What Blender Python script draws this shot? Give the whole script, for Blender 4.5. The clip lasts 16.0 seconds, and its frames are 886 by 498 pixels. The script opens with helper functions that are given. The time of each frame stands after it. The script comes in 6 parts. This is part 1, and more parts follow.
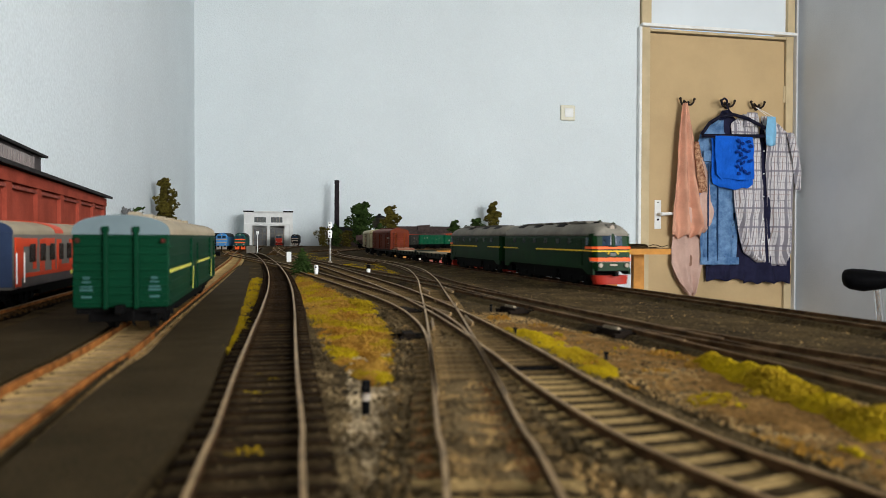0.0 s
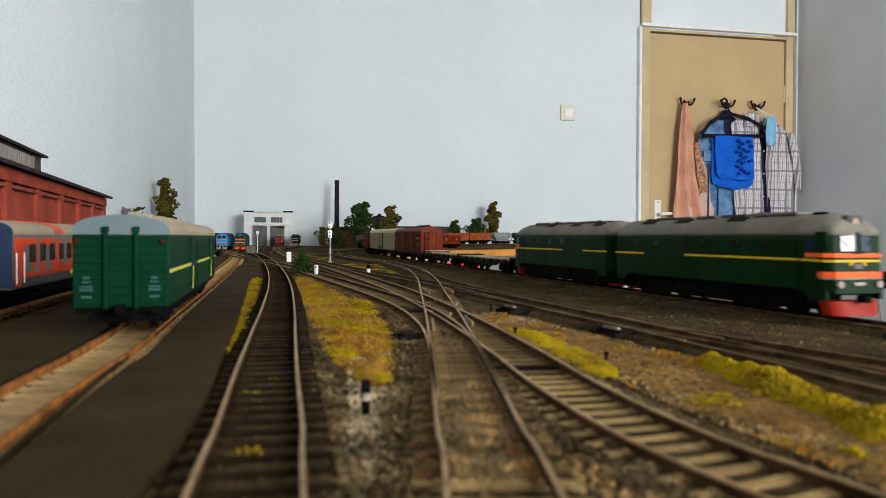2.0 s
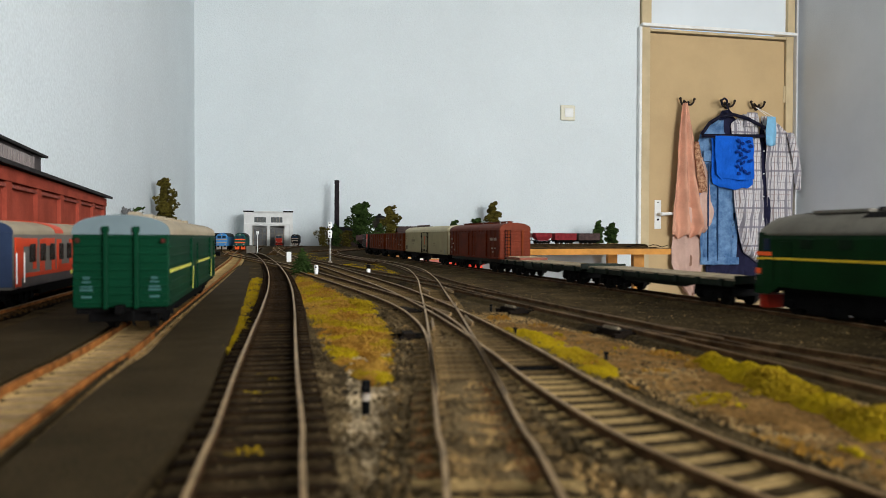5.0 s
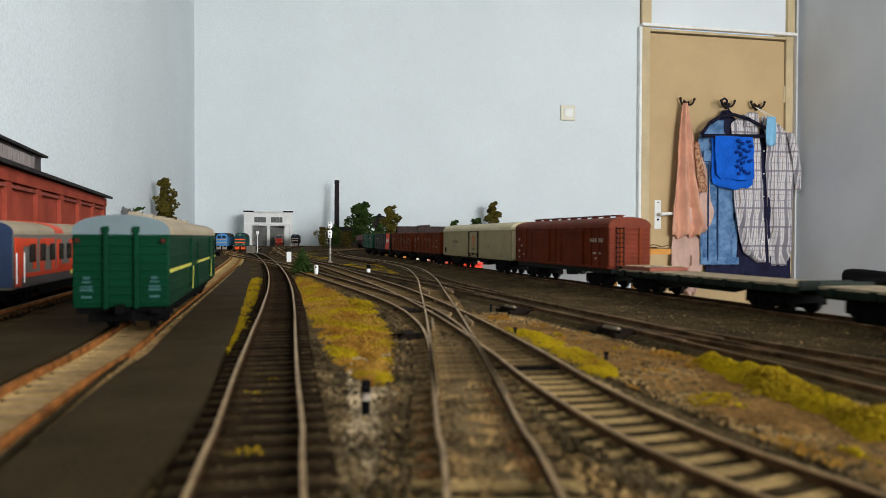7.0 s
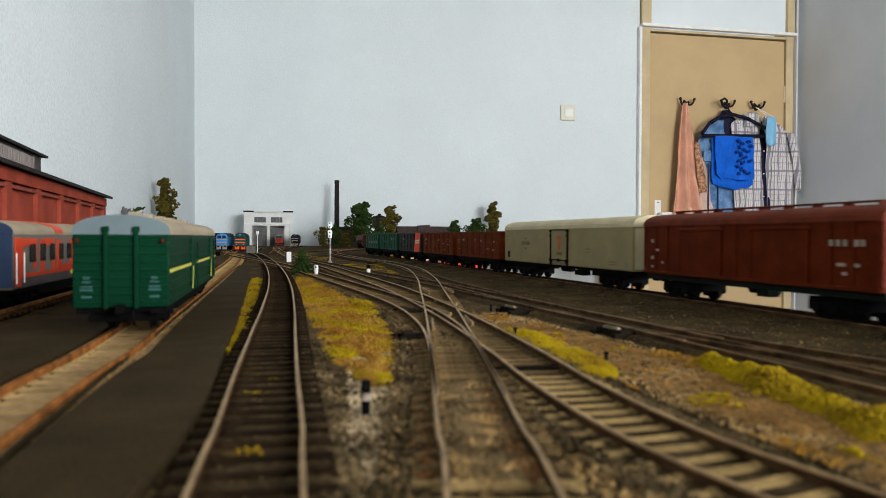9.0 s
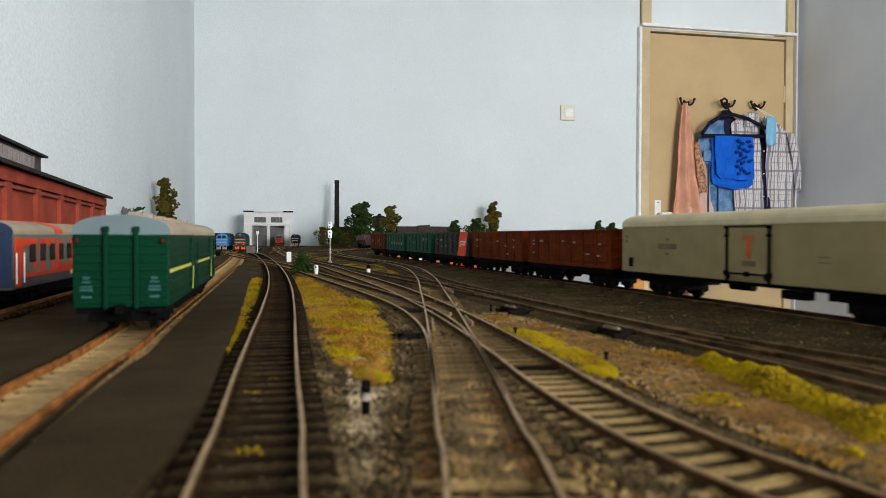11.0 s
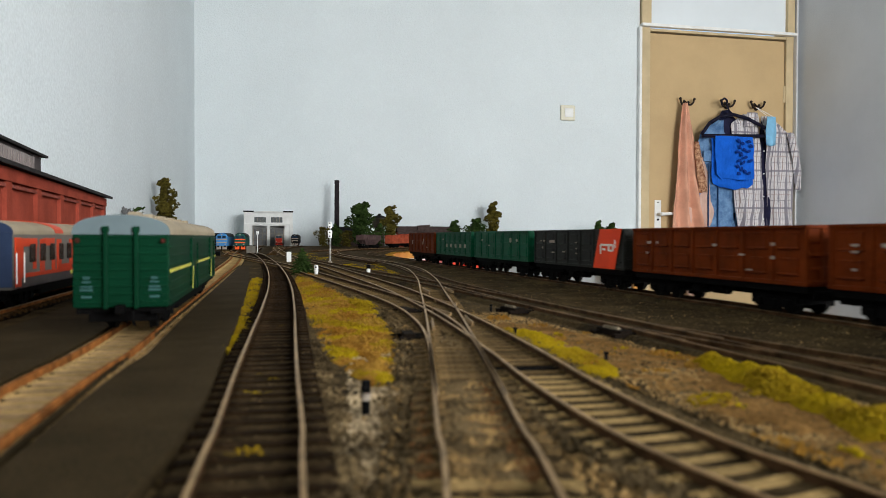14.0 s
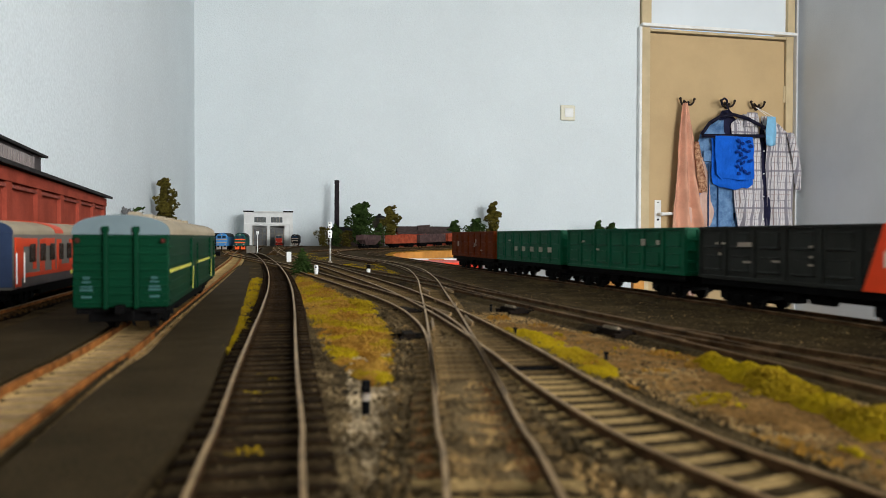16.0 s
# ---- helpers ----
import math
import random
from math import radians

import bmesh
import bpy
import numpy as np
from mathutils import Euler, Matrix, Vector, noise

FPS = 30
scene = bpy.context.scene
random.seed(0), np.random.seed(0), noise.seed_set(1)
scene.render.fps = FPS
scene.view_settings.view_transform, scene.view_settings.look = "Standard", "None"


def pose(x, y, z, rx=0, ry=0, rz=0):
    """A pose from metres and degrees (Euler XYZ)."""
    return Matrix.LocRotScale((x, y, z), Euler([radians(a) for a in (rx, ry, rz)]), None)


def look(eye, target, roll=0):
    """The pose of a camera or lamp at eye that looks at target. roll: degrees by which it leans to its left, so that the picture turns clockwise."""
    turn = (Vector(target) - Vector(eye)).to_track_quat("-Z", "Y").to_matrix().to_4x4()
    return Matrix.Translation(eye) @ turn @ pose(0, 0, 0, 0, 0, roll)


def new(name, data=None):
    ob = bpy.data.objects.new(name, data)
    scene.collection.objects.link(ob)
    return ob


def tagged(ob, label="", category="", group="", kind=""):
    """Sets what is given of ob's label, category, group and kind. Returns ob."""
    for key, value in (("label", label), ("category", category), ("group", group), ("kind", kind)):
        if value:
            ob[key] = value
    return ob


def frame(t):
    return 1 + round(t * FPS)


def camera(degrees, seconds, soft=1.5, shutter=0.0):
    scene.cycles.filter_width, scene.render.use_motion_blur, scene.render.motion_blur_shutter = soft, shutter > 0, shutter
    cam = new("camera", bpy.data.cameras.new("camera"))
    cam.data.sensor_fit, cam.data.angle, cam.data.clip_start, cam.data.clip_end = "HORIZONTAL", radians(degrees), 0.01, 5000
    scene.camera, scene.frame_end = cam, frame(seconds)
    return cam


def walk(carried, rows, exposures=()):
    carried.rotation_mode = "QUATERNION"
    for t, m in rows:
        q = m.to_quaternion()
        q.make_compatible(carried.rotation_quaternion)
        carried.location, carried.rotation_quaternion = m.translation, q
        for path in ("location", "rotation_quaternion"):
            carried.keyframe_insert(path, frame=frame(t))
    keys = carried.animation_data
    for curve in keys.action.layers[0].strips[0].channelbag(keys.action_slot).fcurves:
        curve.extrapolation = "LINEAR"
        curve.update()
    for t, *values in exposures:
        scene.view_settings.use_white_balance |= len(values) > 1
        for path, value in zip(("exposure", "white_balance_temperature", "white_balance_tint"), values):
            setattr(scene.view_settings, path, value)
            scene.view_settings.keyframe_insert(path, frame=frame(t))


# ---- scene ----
# A model railway (1:87) on a table in a room. Rail tops lie at z = RAIL; the camera stands on the layout.
RAIL = 0.900
EYE = RAIL + 0.039
cam = camera(62.98, 16.0, soft=0.6, shutter=0.6)
CAM_POSE = look((0, 0, EYE), (0, 10, EYE - 0.164), 0.2)
walk(cam, [(0.0, CAM_POSE), (16.0, CAM_POSE)], exposures=[(0.0, 0.80), (16.0, 0.80)])
cam.data.dof.use_dof = True
cam.data.dof.focus_distance = 1.6
cam.data.dof.aperture_fstop = 24.0

# ---------------------------------------------------------------- light
world = bpy.data.worlds.new("world")
scene.world = world
world.use_nodes = True
wn = world.node_tree.nodes
sky = wn.new("ShaderNodeTexSky")
sky.sky_type = "NISHITA"
sky.sun_disc = False
sky.sun_elevation, sky.sun_rotation = radians(40), radians(200)
wn["Background"].inputs[1].default_value = 0.12
world.node_tree.links.new(sky.outputs[0], wn["Background"].inputs[0])


def area(name, eye, target, w, h, power, color):
    lamp = bpy.data.lights.new(name, "AREA")
    lamp.shape, lamp.size, lamp.size_y, lamp.energy, lamp.color = "RECTANGLE", w, h, power, color
    ob = new(name, lamp)
    ob.matrix_world = look(eye, target)
    return ob


# plan of the room: the back wall is turned by 11.6 degrees to the camera
WALL_TURN = 11.6
BX = Vector((math.cos(radians(WALL_TURN)), math.sin(radians(WALL_TURN)), 0))     # along the back wall
BY = Vector((-BX.y, BX.x, 0))                                                    # into the back wall
CORNER = Vector((-1.143, 3.33, 0))
ROOM_W, ROOM_D, ROOM_H = 3.14, 5.6, 2.62


def room(u, v, z=0.0):
    """u along the back wall from the left corner, v out of it into the room."""
    return CORNER + BX * u - BY * v + Vector((0, 0, z))


WU0, WU1, WZ0, WZ1 = 1.52, 3.06, 0.92, 2.32          # window in the wall behind the camera
area("window_light", room((WU0 + WU1) / 2, ROOM_D - 0.01, (WZ0 + WZ1) / 2), room((WU0 + WU1) / 2, 0, 1.45), WU1 - WU0 - 0.04, WZ1 - WZ0 - 0.04, 110, (0.97, 0.985, 0.985))

# ---------------------------------------------------------------- materials
MATS = {}


def mat(name, color, rough=0.6, metal=0.0, var=0.12, scale=60.0, bump=0.0, bscale=400.0, color2=None, spec=0.1, fine=0.0, rand=0.0):
    """A paint or plain surface, with stains at one scale and grain at another."""
    if name in MATS:
        return MATS[name]
    m = bpy.data.materials.new(name)
    m.use_nodes = True
    n, l = m.node_tree.nodes, m.node_tree.links
    b = n["Principled BSDF"]
    b.inputs["Roughness"].default_value, b.inputs["Metallic"].default_value = rough, metal
    b.inputs["Specular IOR Level"].default_value = spec
    co = n.new("ShaderNodeTexCoord")
    no = n.new("ShaderNodeTexNoise")
    no.inputs["Scale"].default_value, no.inputs["Detail"].default_value, no.inputs["Roughness"].default_value = scale, 8, 0.62
    l.new(co.outputs["Object"], no.inputs["Vector"])
    ramp = n.new("ShaderNodeValToRGB")
    c2 = color2 or tuple(max(0.0, c * (1 - var * 2)) for c in color)
    c1 = tuple(min(1.0, c * (1 + var)) for c in color) if color2 is None else color
    ramp.color_ramp.elements[0].color, ramp.color_ramp.elements[1].color = (*c2, 1), (*c1, 1)
    ramp.color_ramp.elements[0].position, ramp.color_ramp.elements[1].position = 0.36, 0.62
    l.new(no.outputs["Fac"], ramp.inputs[0])
    out = ramp.outputs[0]
    if fine:
        f = n.new("ShaderNodeTexNoise")
        f.inputs["Scale"].default_value, f.inputs["Detail"].default_value = bscale, 4
        l.new(co.outputs["Object"], f.inputs["Vector"])
        mr = n.new("ShaderNodeMapRange")
        mr.inputs[1].default_value, mr.inputs[2].default_value = 0.3, 0.7
        mr.inputs[3].default_value, mr.inputs[4].default_value = 1 - fine, 1 + fine
        l.new(f.outputs["Fac"], mr.inputs[0])
        mx = n.new("ShaderNodeVectorMath")
        mx.operation = "SCALE"
        l.new(out, mx.inputs[0])
        l.new(mr.outputs[0], mx.inputs["Scale"])
        out = mx.outputs[0]
    if rand:
        oi, ge = n.new("ShaderNodeObjectInfo"), n.new("ShaderNodeNewGeometry")
        ad = n.new("ShaderNodeMath")
        ad.operation = "ADD"
        l.new(oi.outputs["Random"], ad.inputs[0])
        l.new(ge.outputs["Random Per Island"], ad.inputs[1])
        fr = n.new("ShaderNodeMath")
        fr.operation = "FRACT"
        l.new(ad.outputs[0], fr.inputs[0])
        mr2 = n.new("ShaderNodeMapRange")
        mr2.inputs[3].default_value, mr2.inputs[4].default_value = 1 - rand, 1 + rand
        l.new(fr.outputs[0], mr2.inputs[0])
        mx2 = n.new("ShaderNodeVectorMath")
        mx2.operation = "SCALE"
        l.new(out, mx2.inputs[0])
        l.new(mr2.outputs[0], mx2.inputs["Scale"])
        out = mx2.outputs[0]
    l.new(out, b.inputs["Base Color"])
    if bump:
        bn = n.new("ShaderNodeTexNoise")
        bn.inputs["Scale"].default_value, bn.inputs["Detail"].default_value = bscale, 6
        l.new(co.outputs["Object"], bn.inputs["Vector"])
        bp = n.new("ShaderNodeBump")
        bp.inputs["Strength"].default_value, bp.inputs["Distance"].default_value = bump, 1.0 / bscale
        l.new(bn.outputs["Fac"], bp.inputs["Height"])
        l.new(bp.outputs[0], b.inputs["Normal"])
    MATS[name] = m
    return m


WALLPAPER = mat("wallpaper", (0.70, 0.755, 0.775), 0.8, var=0.02, scale=1.5, bump=0.5, bscale=160, fine=0.03)
# unseen wall behind the camera; its dark tan is chosen to weaken bounced light
BACKWALL = mat("unseen_tan_wall", (0.26, 0.22, 0.18), 0.8, var=0.05, scale=2)
WALL_WEST = mat("wallpaper_embossed", (0.70, 0.755, 0.775), 0.8, var=0.02, scale=1.5, bump=0.32, bscale=150, fine=0.07)
SIDEGLASS = mat("cab_glass_dark", (0.004, 0.013, 0.006), 0.25)
COACHBLUE = mat("coach_end_blue", (0.022, 0.036, 0.074), 0.5, var=0.1)
WALL_RIGHT = mat("painted_plaster", (0.61, 0.63, 0.65), 0.8, var=0.03, scale=2, bump=0.15, bscale=120)
# ceiling out of view greyed, and floor kept dark, to lower the fill light
CEIL = mat("ceiling_low_bounce", (0.50, 0.49, 0.47), 0.9, var=0.02, scale=2)
FLOOR = mat("floor_boards", (0.10, 0.078, 0.058), 0.5, var=0.15, scale=4, bump=0.1)
DOORPAINT = mat("door_beige", (0.54, 0.385, 0.205), 0.55, var=0.04, scale=3, bump=0.08, bscale=90)
FRAMEPAINT = mat("frame_beige", (0.58, 0.46, 0.28), 0.5, var=0.06, scale=6)
WHITE = mat("white_paint", (0.8, 0.8, 0.78), 0.5, var=0.04, scale=20)
PLY = mat("orange_wood", (0.56, 0.25, 0.055), 0.5, var=0.15, scale=9, bump=0.1, bscale=120)
RAILM = mat("rail_top", (0.36, 0.235, 0.115), 0.5, 0.7, var=0.2, scale=80)
RAILDULL = mat("rail_top_dull", (0.15, 0.092, 0.045), 0.65, 0.4, var=0.35, scale=60, spec=0.05)
RAILRUST = mat("rail_rust", (0.060, 0.031, 0.014), 0.75, 0.1, var=0.3, scale=120, spec=0.03)
RAILORANGE = mat("rail_rust_bright", (0.23, 0.085, 0.022), 0.8, 0.1, var=0.3, scale=120, spec=0.03)
SLEEPER = mat("sleeper_dark", (0.058, 0.031, 0.0115), 0.9, var=0.3, scale=150, bump=0.4, bscale=900, fine=0.3, rand=0.35, spec=0.03)
SLEEPERD = mat("sleeper_tarred", (0.017, 0.0095, 0.0042), 0.9, var=0.3, scale=150, bump=0.4, bscale=900, fine=0.3, rand=0.4, spec=0.03)
SLEEPERB = mat("sleeper_grey_brown", (0.125, 0.080, 0.034), 0.9, var=0.3, scale=150, bump=0.4, bscale=900, fine=0.3, rand=0.3, spec=0.03)
SLEEPERC = mat("sleeper_concrete", (0.285, 0.190, 0.078), 0.9, var=0.2, scale=150, bump=0.4, bscale=900, fine=0.15, rand=0.2, spec=0.03)
GROUND = mat("ballast_soil", (0.070, 0.047, 0.0200), 0.95, scale=28, color2=(0.022, 0.015, 0.0085), bump=1.0, bscale=520, fine=0.5, spec=0.03)
STONE = mat("ballast_stone", (0.096, 0.066, 0.032), 0.95, var=0.3, scale=60, rand=0.42, spec=0.03)
STONEL = mat("pale_stone", (0.250, 0.155, 0.062), 0.95, var=0.3, scale=60, rand=0.4, spec=0.03)
ASPHALT = mat("asphalt_card", (0.034, 0.0235, 0.0110), 0.85, var=0.15, scale=40, bump=0.4, bscale=1100, fine=0.4, spec=0.03)
GRASS = mat("turf_yellow", (0.275, 0.190, 0.005), 0.9, scale=38, color2=(0.19, 0.115, 0.008), rand=0.16, fine=0.15, spec=0.03)
GRASSB = mat("turf_ochre", (0.27, 0.150, 0.026), 0.9, scale=34, color2=(0.20, 0.088, 0.012), rand=0.16, fine=0.15, spec=0.03)
LEAF = mat("leaf_green", (0.032, 0.056, 0.014), 0.9, var=0.3, scale=40, rand=0.6, spec=0.03)
LEAFY = mat("leaf_olive", (0.080, 0.064, 0.012), 0.9, var=0.3, scale=40, rand=0.6, spec=0.03)
BARK = mat("bark", (0.07, 0.05, 0.03), 0.9, var=0.3, scale=300, spec=0.03)
BLACK = mat("black_plastic", (0.0035, 0.0033, 0.0033), 0.6, var=0.2, scale=150, spec=0.02)
DARKGREY = mat("dark_grey", (0.012, 0.011, 0.011), 0.65, var=0.2, scale=90, spec=0.03)
LOCOGREEN = mat("loco_green", (0.0026, 0.0195, 0.0045), 0.42, var=0.15, scale=40, spec=0.05)
LOCOROOF = mat("loco_roof_grey", (0.15, 0.135, 0.11), 0.6, var=0.12, scale=40, fine=0.08)
YELLOW = mat("stripe_yellow", (0.55, 0.36, 0.02), 0.5, var=0.05)
ORANGE = mat("band_orange", (0.80, 0.105, 0.022), 0.45, var=0.05)
RED = mat("plow_red", (0.25, 0.016, 0.007), 0.5, var=0.1)
GLASS = mat("window_glass", (0.010, 0.024, 0.045), 0.12, var=0.05, spec=0.3)
BROWN = mat("wagon_brown", (0.118, 0.0205, 0.0032), 0.55, var=0.15, scale=60, fine=0.08, spec=0.035)
BROWNB = mat("boxcar_brown", (0.084, 0.0125, 0.0028), 0.5, var=0.12, scale=60, fine=0.06, spec=0.035)
# lighter copies of the side brown: light on roof and ends put into the colour
BROWNTOP = mat("boxcar_roof_lit", (0.105, 0.022, 0.0100), 0.5, var=0.12, scale=60, spec=0.035)
BROWNLIT = mat("boxcar_brown_lit", (0.105, 0.018, 0.0070), 0.5, var=0.12, scale=60, spec=0.035)
GREENW = mat("wagon_green", (0.002, 0.066, 0.029), 0.5, var=0.12, scale=60)
GREYW = mat("wagon_dark_grey", (0.018, 0.019, 0.016), 0.5, var=0.12, scale=60)
REDW = mat("wagon_red_panel", (0.75, 0.06, 0.015), 0.45, var=0.05)
# one cream in two tones: shade painted into the sides, light into roof and ends
CREAMSHADE = mat("reefer_cream_shaded", (0.235, 0.190, 0.092), 0.5, var=0.06, scale=50)
CREAMLIT = mat("reefer_cream_lit", (0.44, 0.38, 0.24), 0.55, var=0.06, scale=50)
MARK = mat("lettering_white", (0.30, 0.25, 0.20), 0.6, var=0.1)
FLATGREEN = mat("flatcar_green", (0.005, 0.009, 0.005), 0.6, var=0.2, scale=80)
DECK = mat("flatcar_deck", (0.25, 0.195, 0.125), 0.8, var=0.2, scale=120)
COACHGREEN = mat("coach_green", (0.0016, 0.0245, 0.0105), 0.45, var=0.08, scale=40, spec=0.04)
COACHROOF = mat("coach_roof", (0.27, 0.22, 0.15), 0.6, var=0.08, scale=40)
COACHEND = mat("coach_roof_end", (0.115, 0.150, 0.160), 0.6, var=0.06, scale=40)
GREYCOACH = mat("coach_grey", (0.12, 0.11, 0.095), 0.45, var=0.06, scale=40)
COACHRED = mat("coach_red", (0.50, 0.045, 0.012), 0.45, var=0.06, scale=40)
BRICK = mat("brick_red", (0.235, 0.046, 0.028), 0.85, var=0.1, scale=30, bump=0.3, bscale=900, fine=0.1, spec=0.03)
SHEDWHITE = mat("shed_plaster", (0.72, 0.72, 0.70), 0.8, var=0.05, scale=25)

# ---------------------------------------------------------------- mesh helpers (local units: millimetres of the model)
MM = 0.001


def box(bm, x, y, z, sx, sy, sz, rz=0.0, bev=0.0, rx=0.0, ry=0.0, k=MM):
    """A box by its centre and its sizes."""
    r = bmesh.ops.create_cube(bm, size=1)
    vs = r["verts"]
    bmesh.ops.scale(bm, vec=(sx * k, sy * k, sz * k), verts=vs)
    if bev:
        es = list({e for v in vs for e in v.link_edges})
        vs = bmesh.ops.bevel(bm, geom=es, offset=bev * k, segments=2, affect="EDGES", profile=0.6)["verts"]
    m = pose(x * k, y * k, z * k, rx, ry, rz)
    bmesh.ops.transform(bm, matrix=m, verts=vs)
    return bm


def tube(bm, a, b, r1, r2=None, seg=12, k=MM, cap=True):
    """A round bar from a to b."""
    a, b = Vector(a) * k, Vector(b) * k
    d = b - a
    m = Matrix.Translation((a + b) / 2) @ d.to_track_quat("Z", "Y").to_matrix().to_4x4()
    bmesh.ops.create_cone(bm, cap_ends=cap, segments=seg, radius1=r1 * k, radius2=(r1 if r2 is None else r2) * k, depth=d.length, matrix=m)
    return bm


def loft(bm, rings, closed=True, caps=True, k=MM):
    """Skins rings of points of equal count."""
    vv = [[bm.verts.new(Vector(p) * k) for p in r] for r in rings]
    n = len(vv[0])
    for r0, r1 in zip(vv, vv[1:]):
        for i in range(n if closed else n - 1):
            bm.faces.new((r0[i], r0[(i + 1) % n], r1[(i + 1) % n], r1[i]))
    if caps and closed:
        bm.faces.new(vv[0][::-1])
        bm.faces.new(vv[-1])
    return bm


def extrude(bm, prof, x0, x1, k=MM):
    """A profile of (y, z) drawn along x."""
    return loft(bm, [[(x0, y, z) for y, z in prof], [(x1, y, z) for y, z in prof]], k=k)


def mesh_ob(name, bm, material, smooth=False):
    bmesh.ops.recalc_face_normals(bm, faces=bm.faces)
    me = bpy.data.meshes.new(name)
    bm.to_mesh(me)
    bm.free()
    if material:
        me.materials.append(material)
    if smooth:
        for p in me.polygons:
            p.use_smooth = True
    return new(name, me)


def part(name, bm, material, parent, label="", smooth=False):
    ob = mesh_ob(name, bm, material, smooth)
    ob.parent = parent
    return tagged(ob, label)


def thing(name, label, category, m=None, group="", kind=""):
    ob = new(name)
    ob.empty_display_size = 0.02
    if m is not None:
        ob.matrix_basis = m
    return tagged(ob, label, category, group, kind)


def B():
    return bmesh.new()


# ---------------------------------------------------------------- plan of the tracks
HD = radians(-15.5)
MAIN0 = Vector((0.198, 0.342))
MAIN_LEN = (1.55 - 0.342) / math.cos(HD)
MAIN_R = 1.2


def main_path(s, off=0.0):
    """Centre of the main line at s metres, and its heading away from the camera; off: to the left."""
    s = float(s)
    if s <= MAIN_LEN:
        p, a = MAIN0 + s * Vector((math.sin(HD), math.cos(HD))), HD
    else:
        c0 = MAIN0 + MAIN_LEN * Vector((math.sin(HD), math.cos(HD)))
        c = c0 + MAIN_R * Vector((math.cos(HD), -math.sin(HD)))
        arc = MAIN_R * (radians(78.4) - HD)
        q = min(s - MAIN_LEN, arc)
        a = HD + q / MAIN_R
        p = c - MAIN_R * Vector((math.cos(a), -math.sin(a)))
        p = p + max(0.0, s - MAIN_LEN - arc) * Vector((math.sin(a), math.cos(a)))
    return p - off * Vector((math.cos(a), -math.sin(a))), a


def spline(pts, n=14):
    """A smooth line through plan points."""
    P = [Vector(p) for p in pts]
    P = [P[0] * 2 - P[1]] + P + [P[-1] * 2 - P[-2]]
    out = []
    for i in range(1, len(P) - 2):
        for j in range(n):
            t = j / n
            a, b, c, d = P[i - 1:i + 3]
            out.append(0.5 * ((2 * b) + (c - a) * t + (2 * a - 5 * b + 4 * c - d) * t * t + (3 * b - a - 3 * c + d) * t ** 3))
    out.append(P[-2])
    return out


TRACKS = {
    "main": [main_path(-1.75 + 0.05 * i)[0] for i in range(103)],
    "left": spline([(0.014, -0.10), (-0.0293, 0.106), (-0.0379, 0.149), (-0.0511, 0.209), (-0.0688, 0.293), (-0.0935, 0.411), (-0.1302, 0.577), (-0.1865, 0.809), (-0.2727, 1.134), (-0.392, 1.55), (-0.50, 1.90), (-0.64, 2.5)]),
    "platform": spline([(-0.04, -0.10), (-0.1024, 0.178), (-0.1168, 0.253), (-0.155, 0.41), (-0.304, 1.033), (-0.45, 1.58), (-0.58, 1.95), (-0.72, 2.4)]),
    "depot": [Vector((-0.2198 - 0.238 * (y - 0.29), y)) for y in (-0.3, 0.2, 0.6, 1.0, 1.4)],
    "middle": spline([(0.012, -0.10), (0.0095, 0.109), (0.0078, 0.148), (0.0062, 0.202), (0.0038, 0.276), (-0.0002, 0.377), (-0.0068, 0.514), (-0.0167, 0.702), (-0.036, 0.90), (-0.066, 1.05), (-0.113, 1.22), (-0.19, 1.46), (-0.27, 1.75)]),
    "slip": spline([(0.10, 0.02), (0.0585, 0.109), (0.0442, 0.144), (0.0337, 0.191), (0.0249, 0.251), (0.0115, 0.332), (-0.0095, 0.438), (-0.0426, 0.578), (-0.096, 0.764), (-0.165, 1.0), (-0.29, 1.392), (-0.44, 1.95), (-0.60, 2.6), (-0.72, 3.2)]),
    "turnout": spline([(0.0074, 0.179), (0.0056, 0.22), (0.0034, 0.27), (-0.0025, 0.332), (-0.017, 0.409), (-0.0445, 0.503), (-0.084, 0.619), (-0.1333, 0.761), (-0.20, 0.95), (-0.30, 1.2), (-0.45, 1.55)]),
    "right": spline([(0.20, -0.05), (0.143, 0.13), (0.122, 0.196), (0.109, 0.244), (0.088, 0.319), (0.062, 0.405), (0.028, 0.511), (-0.010, 0.623), (-0.074, 0.799), (-0.20, 1.15), (-0.36, 1.6)]),
    "crossover": spline([(0.1015, 0.2800), (0.0832, 0.3368), (0.0679, 0.3834), (0.0609, 0.4071), (0.0500, 0.4473), (0.0371, 0.4986), (0.0208, 0.563), (-0.0003, 0.6552), (-0.0268, 0.8021), (-0.0493, 0.94), (-0.085, 1.12)]),
    "branch": spline([(0.190, 0.125), (0.162, 0.178), (0.1352, 0.2282), (0.1241, 0.2486), (0.1135, 0.2699), (0.1015, 0.2958), (0.0859, 0.3320), (0.0690, 0.3866)]),
    "siding": [main_path(1.75 + 0.05 * i, 0.2)[0] for i in range(34)],
    "loop": spline([(-0.10, 1.15), (-0.19, 1.45), (-0.26, 1.75), (-0.30, 2.05), (-0.27, 2.35), (-0.18, 2.6)]),
    "shed_one": spline([(-0.46, 1.55), (-0.60, 2.1), (-0.72, 2.7), (-0.80, 3.22)]),
    "shed_two": spline([(-0.40, 1.7), (-0.50, 2.2), (-0.58, 2.7), (-0.64, 3.25)]),
}

